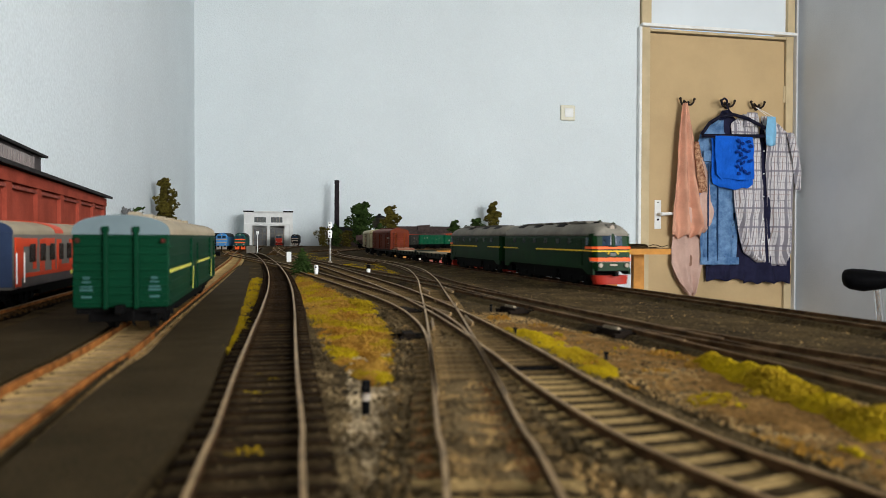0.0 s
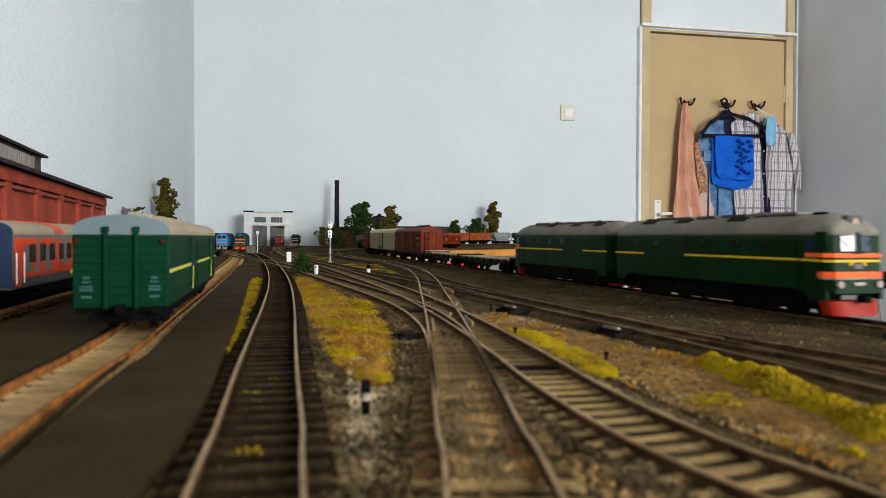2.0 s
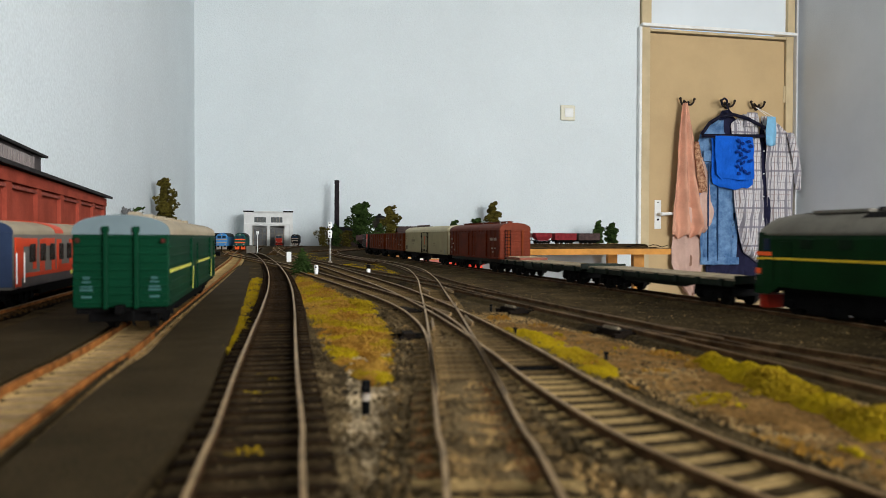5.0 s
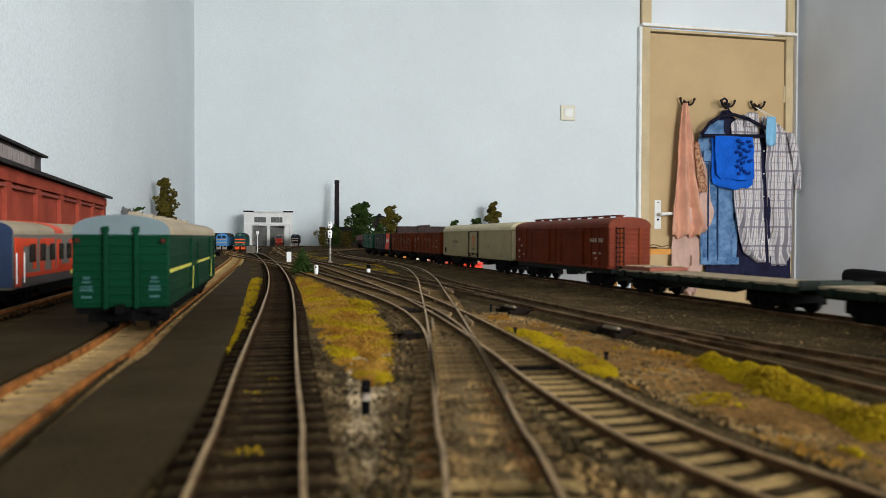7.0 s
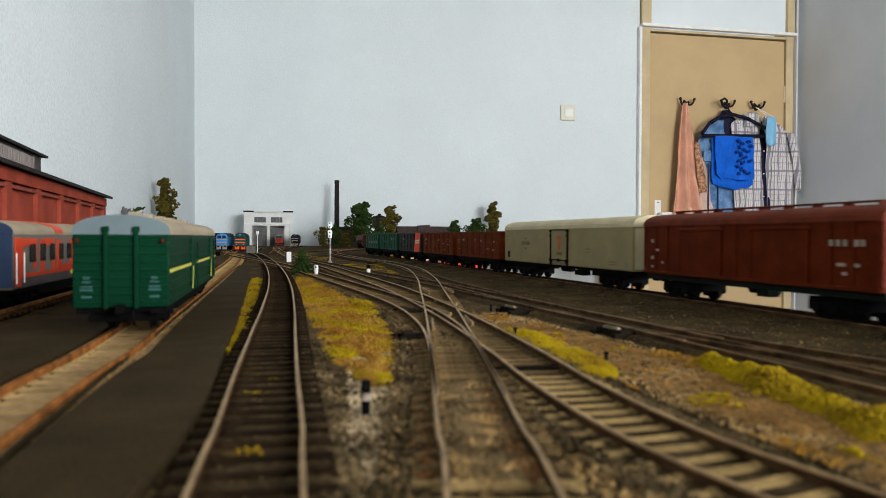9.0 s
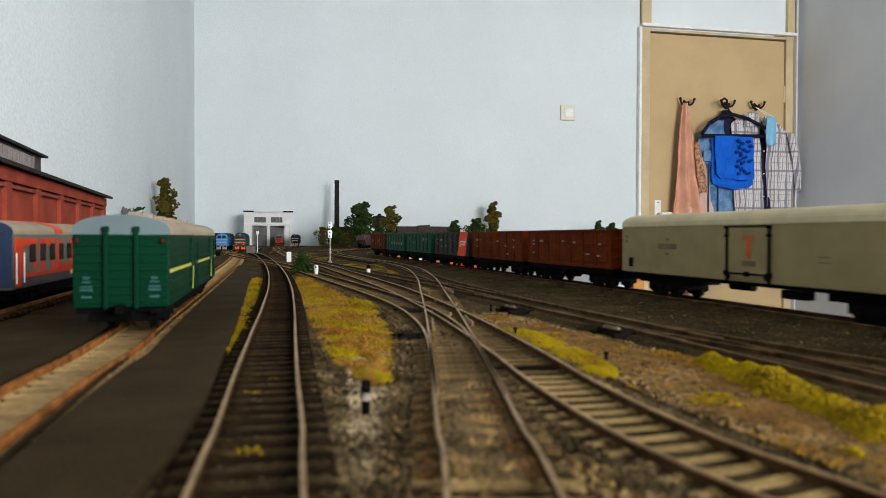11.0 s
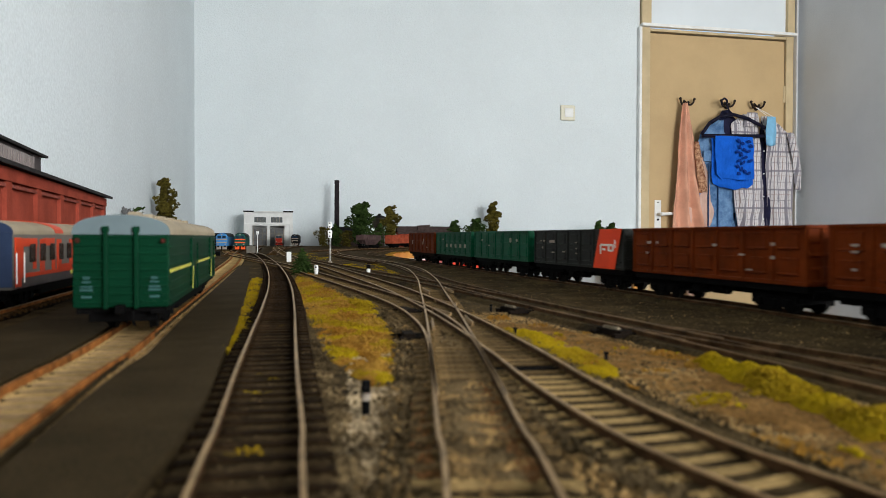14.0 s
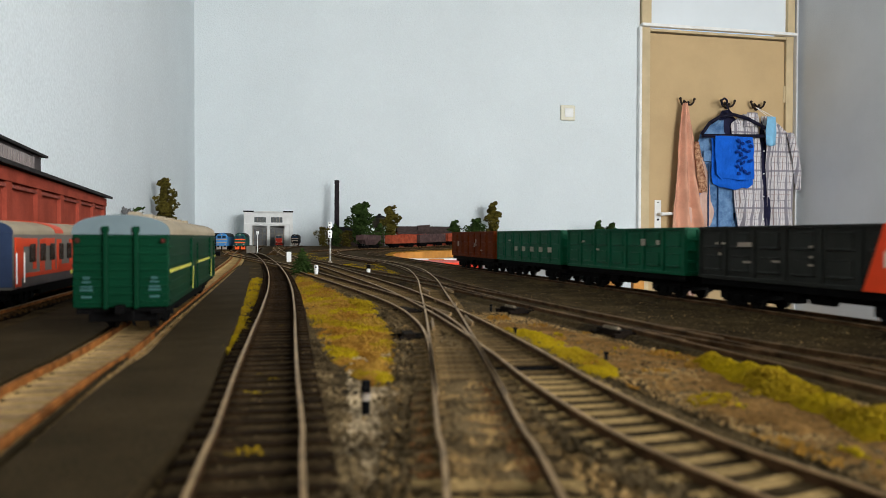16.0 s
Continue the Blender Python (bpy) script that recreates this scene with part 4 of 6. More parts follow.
shoulder("rail_crumbs", "rusty crumbs along the middle track rail", "middle", 0.0118, 0.0012, 650, 0.0008, RUSTST, 31, 0.125, 0.20, 0.0020)
shoulder("rail_crumbs", "rusty crumbs inside the middle track rail", "middle", -0.0062, 0.0012, 700, 0.0008, RUSTST, 32, 0.12, 0.20, 0.0030)
shoulder("track_gravel", "pale gravel between the rails of the middle track", "middle", 0.003, 0.0035, 700, 0.0011, STONEL, 33, 0.10, 0.20)
shoulder("track_gravel", "pale gravel inside the middle track rail", "middle", -0.0048, 0.0012, 500, 0.0010, STONEL, 38, 0.13, 0.20)
shoulder("track_shoulder", "dark ballast heaped beside the crossing track", "slip", 0.0150, 0.0026, 2600, 0.0013, STONE, 34, 0.09, 0.32, 0.0022)
shoulder("track_shoulder", "dark ballast heaped beside the crossing track", "slip", -0.0145, 0.0022, 2200, 0.0012, STONE, 35, 0.09, 0.32, 0.0020)
shoulder("track_shoulder", "pale ballast beside the crossing track", "slip", 0.0185, 0.0035, 1500, 0.0012, STONEL, 36, 0.09, 0.20, 0.0012)
shoulder("track_shoulder", "dark ballast beside the yard track", "left", -0.0165, 0.0024, 1500, 0.0012, STONE, 37, 0.09, 0.30, 0.0014)
def infill(name, label, key, n, size, material, seed, y0, y1):
    """Gravel filled in between the rails up to the tops of the sleepers."""
    rng = np.random.default_rng(seed)
    y = y0 + (y1 - y0) * rng.uniform(0, 1, n)
    off = rng.uniform(-0.0078, 0.0078, n)
    line = [p for p in TRACKS[key] if y0 - 0.08 < p.y < y1 + 0.15]
    x = np.interp(y, [p.y for p in line], [p.x for p in line]) + off
    z = RAIL - 0.0024 + 0.0007 * np.array([noise.noise((a * 150, b * 150, seed)) for a, b in zip(x, y)])
    return tagged(lumps(name, np.c_[x, y, z], rng.uniform(0.35, 1.0, n) ** 1.4 * size, material, None, 0.7, rng), label, "ballast", kind="stuff")


infill("track_gravel", "grey-brown gravel over the sleepers of the middle track", "middle", 5200, 0.0011, STONE, 51, 0.122, 0.206)
infill("track_gravel", "pale gravel over the sleepers of the middle track", "middle", 2600, 0.0010, STONEL, 52, 0.120, 0.208)
shoulder("track_shoulder", "grey-brown ballast beside the middle track", "middle", 0.0160, 0.0030, 3400, 0.0011, STONE, 39, 0.09, 0.36, 0.0020)
shoulder("track_shoulder", "pale ballast beside the middle track", "middle", 0.0165, 0.0034, 900, 0.0009, STONEL, 40, 0.09, 0.34, 0.0022)
shoulder("track_shoulder", "grey-brown ballast beside the turnout leg", "turnout", 0.0160, 0.0030, 2600, 0.0011, STONE, 41, 0.20, 0.62, 0.0020)
stones("pale_earth", "pale ochre crumbly earth between the tracks", EARTH, 15000, 0.00082, STONEL, 9, 0.0006)
stones("dark_crumbs", "dark crumbs on the earth between the tracks", EARTH, 2200, 0.0014, STONE, 10, 0.0006)
turf("dry_grass", "dry ochre grass on pale earth", EARTH, 9000, 0.0008, 0.0014, GRASSB, 11, cover=0.72, base=0.0012)
turf("sparse_grass", "sparse yellow grass on pale earth", EARTH, 6000, 0.0008, 0.0018, GRASS, 12, cover=0.90, base=0.0012)
stones("pale_gravel", "pale gravel beside the shunting signal", [(0.275, -0.034, -0.020), (0.235, -0.031, -0.016), (0.20, -0.0260, -0.0120), (0.17, -0.0240, -0.0100), (0.14, -0.0200, -0.0120), (0.118, -0.0165, -0.0135)], 3000, 0.0012, mat("grey_stone", (0.30, 0.225, 0.135), 0.95, var=0.3, scale=60, rand=0.35, spec=0.03), 13)
BALLAST = [(0.10, -0.055, 0.12), (0.14, -0.065, 0.16), (0.2, -0.075, 0.20), (0.3, -0.09, 0.22), (0.42, -0.115, 0.19), (0.58, -0.15, 0.15), (0.8, -0.21, 0.09), (1.1, -0.29, 0.0), (1.5, -0.40, -0.11)]
stones("ballast", "grey-brown loose ballast between the rails", BALLAST, 60000, 0.00115, STONE, 15, -0.0002, ("left", "middle", "slip", "turnout"))
stones("pale_ballast", "scattered pale ballast stones", BALLAST, 2000, 0.0009, STONEL, 16, 0.0, ("left", "middle", "slip", "turnout"))
turf("moss", "small moss tufts between the rails", [(0.10, -0.040, -0.016), (0.15, -0.047, -0.030), (0.21, -0.060, -0.043), (0.29, -0.077, -0.061), (0.41, -0.10, -0.086)], 5200, 0.0007, 0.0024, GRASS, 17, cover=0.80)
turf("far_turf", "yellow turf among the far tracks", [(1.15, -0.165, -0.105), (1.0, -0.140, -0.060), (0.85, -0.098, -0.040), (0.733, -0.070, -0.031)], 3200, 0.0011, 0.0022, GRASS, 18, cover=0.62)
turf("far_turf", "yellow turf among the far tracks", [(1.9, -0.46, -0.34), (1.5, -0.33, -0.22), (1.25, -0.27, -0.20)], 3000, 0.0013, 0.0022, GRASS, 19, cover=0.72)
turf("inner_turf", "orange-yellow dry turf inside the bend", [(1.55, -0.112, -0.098), (1.75, -0.142, -0.125), (2.0, -0.145, -0.13), (2.3, -0.075, -0.055), (2.6, 0.09, 0.12)], 2600, 0.0014, 0.002, GRASSB, 20)

# asphalt platform between the two left tracks, and a second one by the depot track
def platform(name, label, left, right):
    bm = B()
    rings = []
    for (x0, y0), (x1, y1) in zip(left, right):
        rings.append([(x0, y0, RAIL - 0.006), (x1, y1, RAIL - 0.006), (x1, y1, RAIL - 0.0009), (x0, y0, RAIL - 0.0009)])
    loft(bm, rings, k=1)
    bmesh.ops.bevel(bm, geom=[e for e in bm.edges if all(v.co.z > RAIL - 0.002 for v in e.verts)], offset=0.0004, segments=2, affect="EDGES")
    return tagged(mesh_ob(name, bm, ASPHALT), label, "platform", kind="structure")


pl = [p for p in TRACKS["platform"] if -0.1 <= p.y < 1.05]
edge_r = spline([(-0.03, -0.10), (-0.049, 0.119), (-0.0555, 0.165), (-0.073, 0.238), (-0.107, 0.38), (-0.182, 0.678), (-0.268, 1.0)])
edge_l = offset_line(pl, -0.0140)
yy = np.linspace(-0.08, 0.98, 40)


def at_y(pts, y):
    for a, b in zip(pts, pts[1:]):
        if a.y <= y <= b.y:
            return a.lerp(b, (y - a.y) / (b.y - a.y))
    return pts[-1]


platform("platform", "dark asphalt platform strip beside the rails", [at_y(edge_l, y) for y in yy], [at_y(edge_r, y) for y in yy])
edge_l2 = offset_line(pl, 0.0140)
platform("platform_west", "dark asphalt strip between coach tracks", [at_y(edge_l2, y) - Vector((0.044, 0)) for y in yy], [at_y(edge_l2, y) for y in yy])
bm = B()
loft(bm, [[(p.x, p.y, RAIL - 0.005), (q.x, q.y, RAIL - 0.005), (q.x, q.y, RAIL - 0.0025), (p.x, p.y, RAIL - 0.0025)] for p, q in zip(offset_line(pl, 0.0068), offset_line(pl, -0.0068))], k=1)
tagged(mesh_ob("track_infill", bm, mat("sandy_concrete", (0.26, 0.17, 0.085), 0.9, var=0.2, scale=120, bump=0.5, bscale=900, fine=0.25)), "sandy concrete infill between rusty rails", "paving", kind="structure")
for off in (-0.0116, 0.0116):
    bm = B()
    loft(bm, [[(p.x, p.y, RAIL - 0.005), (q.x, q.y, RAIL - 0.005), (q.x, q.y, RAIL - 0.0022), (p.x, p.y, RAIL - 0.0022)] for p, q in zip(offset_line(pl, off + 0.0022), offset_line(pl, off - 0.0022))], k=1)
    tagged(mesh_ob("edge_strip", bm, mat("sandy_concrete", (0.26, 0.17, 0.085))), "sandy strip beside the rusty rail", "paving", kind="structure")
for off in (-0.0116, 0.0116):
    rng = np.random.default_rng(30)
    side = [p for p, d in resample(offset_line(pl, off), 0.0026) if p.y > 0.05]
    ob = lumps("edge_stones", [(p.x, p.y, RAIL - 0.0020) for p in side], rng.uniform(0.0007, 0.0011, len(side)), STONEL, None, 0.7, rng)
    tagged(ob, "row of pale edge stones along the rails", "kerb", kind="stuff")


# ---------------------------------------------------------------- rolling stock; x forward, z = 0 at the rail top
WHEELM = mat("wheel_blackened", (0.006, 0.0055, 0.005), 0.6, var=0.2, scale=90, spec=0.03)


def bogie(veh, x, wheels=(-10.5, 10.5), r=5.4, tall=5.0):
    bg = part("bogie", box(B(), x, 0, 8.0, abs(wheels[0]) * 2 + 14, 22, 5.2, bev=0.5), BLACK, veh)
    for wx in wheels:
        bm = B()
        for sy in (-1, 1):
            tube(bm, (x + wx, sy * 7.2, r), (x + wx, sy * 9.6, r), r, seg=18)
            tube(bm, (x + wx, sy * 6.6, r), (x + wx, sy * 7.2, r), r + 0.6, seg=18)
        tube(bm, (x + wx, -7, r), (x + wx, 7, r), 1.0, seg=8)
        part("wheelset", bm, WHEELM, bg)
    for sy in (-1, 1):
        bm = B()
        box(bm, x, sy * 11.2, 6.0 + (tall - 2.6) * 0.3, abs(wheels[0]) * 2 + 12, 1.8, tall, bev=0.4)
        box(bm, x, sy * 10.8, 7.6, abs(wheels[0]) * 2 + 2, 2.4, 6.4, bev=0.5)
        box(bm, x, sy * 11.4, 3.6, abs(wheels[0]) * 1.1, 1.6, 4.6, bev=0.5)
        for wx in wheels:
            box(bm, x + wx, sy * 12.0, 5.4, 4.6, 2.2, 4.2, bev=0.5)
        box(bm, x, sy * 12.0, 5.0, 6, 2.0, 4.5, bev=0.5)
        part("side_frame", bm, BLACK, bg)
    return bg


def marks(veh, bars, y, material=MARK, name="lettering"):
    """Plain bars for markings that cannot be read: (x, z, w, h) on a side at y."""
    for x, z, w, h in bars:
        part(name, box(B(), x, y, z, w * 0.8, 0.25, h * 0.75), material, veh)


def coupler(veh, x, d):
    bm = B()
    box(bm, x + d * 2.5, 0, 10.5, 6, 3.2, 3.4, bev=0.5)
    return part("coupler", bm, BLACK, veh)


def loco(material=LOCOGREEN, roofmat=LOCOROOF, bands=True, label="dark green diesel locomotive with grey roof and yellow stripe", L=196.0, name="diesel_locomotive"):
    v = thing(name, label, "locomotive")
    h = L / 2
    prof = [(-17, 14), (17, 14), (17, 38.5), (16.6, 40.8), (-16.6, 40.8), (-17, 38.5)]
    bm = B()
    ring = lambda x, f, zt: [(x, y * f, z if z < 30 else 14 + (z - 14) * zt) for y, z in prof]
    nose = [ring(-h, 0.86, 0.97), ring(-h + 4, 1, 1), ring(h - 10, 1, 1)]
    loft(bm, nose)
    part("body", bm, material, v)
    # cab front: lower nose upright, windscreen raked
    bm = B()
    lo = [(h - 10, -17, 14), (h - 10, 17, 14), (h - 10, 17, 42.0), (h - 10, -17, 42.0)]
    mid = [(h - 4, -16.6, 13.5), (h - 4, 16.6, 13.5), (h - 5, 16.2, 42.4), (h - 5, -16.2, 42.4)]
    fr = [(h, -13.5, 13.0), (h, 13.5, 13.0), (h - 3.4, 13.0, 42.2), (h - 3.4, -13.0, 42.2)]
    loft(bm, [lo, mid, fr])
    part("cab", bm, material, v)
    roof = []
    for x, f, dz in ((-h, 0.84, -2.4), (-h + 6, 1, 0), (h - 16, 1, 0), (h - 8, 0.96, -1.2), (h - 4, 0.90, -3.6), (h - 1.8, 0.80, -6.6)):
        roof.append([(x, -16.9 * f, 40.4), (x, 16.9 * f, 40.4)] + [(x, 16.9 * f * math.cos(t), 40.4 + (11.2 + dz) * math.sin(t)) for t in np.linspace(0.18, math.pi - 0.18, 15)])
    part("roof", loft(B(), roof), roofmat, v, "weathered grey roof", smooth=True)
    SCREEN = mat("windscreen_glass", (0.016, 0.030, 0.050), 0.06, var=0.05, spec=0.5)
    HATCH = mat("roof_hatch_grey", (0.075, 0.068, 0.056), 0.7, var=0.2, scale=60)
    for x, l, w, z, mt in ((h - 50, 34, 15, 52.0, roofmat), (h - 84, 22, 13, 51.8, HATCH), (h - 110, 18, 14, 51.7, HATCH), (h - 146, 40, 12, 51.7, HATCH), (h - 176, 12, 9, 51.4, HATCH)):
        part("roof_hatch", box(B(), x, 0, z, l, w, 1.8, bev=0.7), mt, v)
    for x in (h - 76, h - 128, h - 168):
        for sy in (-1, 1):
            part("roof_grille", box(B(), x, sy * 9.6, 49.6, 16, 5, 0.8, rx=sy * -30, bev=0.2), DARKGREY, v)
    part("exhaust", tube(B(), (h - 68, 0, 51), (h - 68, 0, 53.6), 2.2, 1.9, seg=12), DARKGREY, v)
    part("horn", tube(tube(B(), (h - 24, -5, 51.4), (h - 16, -5, 51.4), 0.7), (h - 24, -3, 51.6), (h - 17, -3, 51.6), 0.7), BLACK, v)
    for sy in (-1, 1):
        bm = B()
        box(bm, h - 62, sy * 17.15, 28.6, 108, 0.5, 1.2)
        box(bm, -h + 21.5, sy * 17.15, 28.6, 39, 0.5, 1.2)
        part("side_stripe", bm, YELLOW, v, "thin yellow stripe")
        for x in (-70, -44, -18, 8, 34, 58):
            part("side_window", box(B(), x, sy * 17.0, 36, 8, 0.5, 4.6, bev=0.2), SIDEGLASS, v)
        part("side_door", box(B(), h - 26, sy * 17.05, 27, 8, 0.6, 21, bev=0.2), material, v)
        part("cab_window", box(B(), h - 12.5, sy * 17.0, 35.8, 4.8, 0.6, 6.4, bev=0.3), GLASS, v)
        for d in (-1, 1):
            part("skirt", loft(B(), [[(d * (h - 3), sy * o, 14.5), (d * (h - 3), sy * o, 9.8), (d * (h - 13), sy * o, 9.8), (d * (h - 22), sy * o, 14.5)] for o in (14.9, 16.6)]), material, v)
        part("handrail", tube(B(), (h - 18.5, sy * 17.9, 17), (h - 18.5, sy * 17.9, 30), 0.25, seg=6), BLACK, v)
    for sy in (-1, 1):
        part("windscreen", box(B(), h - 2.9, sy * 6.7, 36.9, 1.2, 10.4, 8.8, ry=-7, bev=0.4, rz=sy * 14.5), SCREEN, v, "bluish windscreen")
        part("screen_surround", box(B(), h - 3.6, sy * 6.9, 36.9, 1.2, 12.4, 10.6, ry=-7, bev=0.5, rz=sy * 13), material, v)
        part("wiper", tube(B(), (h - 1.6, sy * 3.2, 31.6), (h - 2.0, sy * 7.8, 38.0), 0.18, seg=5), BLACK, v)
    part("screen_pillar", box(B(), h - 2.2, 0, 36.8, 2.6, 2.2, 10.4, ry=-7, bev=0.4), material, v)
    part("headlight_box", box(B(), h - 7.4, 0, 46.8, 9.0, 9.4, 6.6, bev=1.8), HATCH, v, "dark grey-brown headlight housing")
    part("headlight", tube(B(), (h - 3.6, 0, 47.0), (h - 2.6, 0, 47.0), 1.9), MARK, v, "round pale headlight")
    if bands:
        def front_line(z, hh, back, out=0.0):
            """A line painted round the cab front, starting back mm behind it on both sides."""
            bm = B()
            f = (z - 13) / 26.0
            for sy in (-1, 1):
                box(bm, h - (back + 4.5) / 2, sy * (16.75 + out), z, back - 4.5, 0.7, hh)
                x0, y0, x1, y1 = h - 4 - f, 16.6 - 0.2 * f, h - 3 * f, 13.5 - 0.3 * f
                box(bm, (x0 + x1) / 2 + 0.2, sy * ((y0 + y1) / 2 + 0.2), z, math.hypot(x1 - x0, y1 - y0) + 0.5, 0.7 + out, hh, rz=-sy * math.degrees(math.atan2(y0 - y1, x1 - x0)))
            box(bm, h - 3 * f + 0.1, 0, z, 0.8 + out, 26.8 - 0.6 * f, hh)
            return bm
        part("front_band", front_line(31.0, 2.0, 16.0), ORANGE, v, "bright orange warning band")
        part("front_band", front_line(21.8, 2.8, 8.0), ORANGE, v, "bright orange warning band")
        part("front_line", front_line(19.9, 0.5, 7.0), MARK, v, "thin white line")
        bm = front_line(28.3, 1.1, 10.5, 0.05)
        for sy in (-1, 1):
            box(bm, h - 1.5, sy * 3.6, 27.4, 0.9, 1.0, 3.2, rx=sy * 35)
        part("front_stripe", bm, YELLOW, v)
        part("front_badge", box(B(), h - 1.4, 0, 25.8, 1.2, 5.4, 2.6, bev=0.3), mat("badge_grey", (0.10, 0.10, 0.085), 0.5), v)
    for sy in (-1, 1):
        part("marker_light", tube(B(), (h - 1.6, sy * 11.4, 17.2), (h + 0.8, sy * 11.4, 17.2), 1.7), MARK, v, "round marker light")
    part("number_bar", box(B(), h + 0.1, 0, 17.5, 0.5, 6.4, 1.5), MARK, v)
    for d in (1, -1):
        bm = B()
        rings = []
        for z, out, reach in ((2.2, 0.9 if d > 0 else -3.0, 14.0), (4.6, 0.3 if d > 0 else -3.2, 14.8), (6.6, 0.0 if d > 0 else -3.4, 15.2), (9.2 if d > 0 else 7.6, -0.4 if d > 0 else -3.6, 15.5)):
            wide = reach if d > 0 else reach * 0.72
            arcp = [(d * (h - 8.0 + out + 8.4 * math.sin(a) ** 0.62), wide * math.cos(a), z) for a in np.linspace(0.0, math.pi, 15)]
            rings.append(arcp + [(d * (h - 9.5), -wide + 1.5, z), (d * (h - 9.5), wide - 1.5, z)])
        loft(bm, rings)
        part("snow_plough", bm, RED, v, "red snow plough")
        coupler(v, d * h, d)
        bogie(v, d * 50, (-23, 0, 23), 6.0, 9.0)
    part("fuel_tank", box(B(), 0, 0, 8.6, 52, 28, 11, bev=1.5), BLACK, v)
    part("rear_beam", box(B(), -h + 9, 0, 9.2, 16, 27, 9.0, bev=0.8), BLACK, v, "black rear buffer beam")
    part("underframe", box(B(), 0, 0, 13.4, L - 8, 29, 3), BLACK, v)
    return v


def gondola(material, label, L=163.0, top=45.6, panel=None, white=()):
    v = thing("gondola_wagon", label, "freight wagon")
    h, w, z0 = L / 2, 17.0, 15.5
    for sy in (-1, 1):
        bm = B()
        box(bm, 0, sy * (w - 0.5), (z0 + top) / 2, L, 1.0, top - z0)
        n = 7
        for i in range(n + 1):
            box(bm, -h + 1.5 + (L - 3) * i / n, sy * (w + 0.4), (z0 + top) / 2, 1.7, 1.0, top - z0, bev=0.25)
        box(bm, 0, sy * (w + 0.4), top - 0.8, L, 1.4, 1.6, bev=0.3)
        box(bm, 0, sy * (w + 0.2), z0 + 1, L, 1.2, 2.0, bev=0.3)
        for i in range(n):
            xx = -h + 1.5 + (L - 3) * (i + 0.5) / n
            pw = (L - 3) / n * 0.56
            for f in (0.30, 0.73):
                zc = z0 + (top - z0) * f
                box(bm, xx, sy * (w + 0.05), zc + 0.4, pw, 0.8, 7.6, bev=0.3)
                box(bm, xx, sy * (w + 0.25), zc - 3.6, pw + 1.4, 1.7, 1.1, rx=sy * 18, bev=0.3)
                box(bm, xx, sy * (w + 0.15), zc + 4.2, pw + 0.6, 1.2, 0.8, bev=0.25)
        part("side_wall", bm, material, v)
    for d in (-1, 1):
        bm = B()
        box(bm, d * (h - 0.5), 0, (z0 + top) / 2, 1.0, 2 * w - 2, top - z0)
        part("end_wall", bm, material, v)
        for z in np.linspace(z0 + 2, top - 1, 5):
            part("end_rib", box(B(), d * (h + 0.3), 0, z, 1.0, 2 * w - 1, 1.5, bev=0.3), material, v)
        for y in (-9, 9):
            part("end_post", box(B(), d * (h + 0.5), y, (z0 + top) / 2, 1.2, 1.6, top - z0 - 2, bev=0.25), material, v)
        coupler(v, d * h, d)
        bogie(v, d * (h - 30), (-10.6, 10.6))
    part("wagon_floor", box(B(), 0, 0, z0 + 0.5, L - 2, 2 * w - 2, 1), material, v)
    bm = B()
    box(bm, 0, 0, 13.2, L - 4, 8, 4.5)
    box(bm, 0, 0, 13.6, L - 3, 2 * w - 1.2, 3.6, bev=0.4)
    box(bm, 0, 0, 10.8, L * 0.44, 20, 4.6, bev=0.6)
    for d in (-1, 1):
        box(bm, d * (h - 6), 0, 10.6, 10, 24, 5.0, bev=0.6)
    for d in (-1, 1):
        box(bm, d * (h - 30), 0, 11.2, 48, 24, 4)
    for x in (-22, -7, 8, 20):
        box(bm, x, 0, 11.6, 6, 26, 4, bev=0.6)
    box(bm, -14, -9, 8.8, 9, 8, 6, bev=0.8)
    tube(bm, (-2, -9, 8.8), (12, -9, 8.8), 2.6)
    tube(bm, (-14, 8, 9.4), (2, 8, 9.4), 2.6)
    part("underframe", bm, BLACK, v)
    if panel:
        for sy in (-1, 1):
            bm = B()
            loft(bm, [[(h - 47, sy * (w + 1.15), z0 + 0.2), (h - 13, sy * (w + 1.15), z0 + 0.2), (h - 3, sy * (w + 1.15), top), (h - 36, sy * (w + 1.15), top)],
                      [(h - 47, sy * (w + 1.4), z0 + 0.2), (h - 13, sy * (w + 1.4), z0 + 0.2), (h - 3, sy * (w + 1.4), top), (h - 36, sy * (w + 1.4), top)]])
            part("colour_panel", bm, panel, v, "slanted bright red panel")
            marks(v, [(h - 25, 33.5, 24, 2.2), (h - 34.5, 30.0, 2.8, 9), (h - 29.5, 30.2, 6, 2.0), (h - 22, 31.5, 2.8, 6), (h - 15.5, 31.5, 2.8, 6), (h - 19, 29.4, 8, 2.0), (h - 12.5, 34.5, 2.4, 8)], sy * (w + 1.55), mat("emblem_white", (0.75, 0.70, 0.62), 0.5), name="emblem")
    if white:
        for sy in (-1, 1):
            marks(v, white, sy * (w + 1.1))
    return v


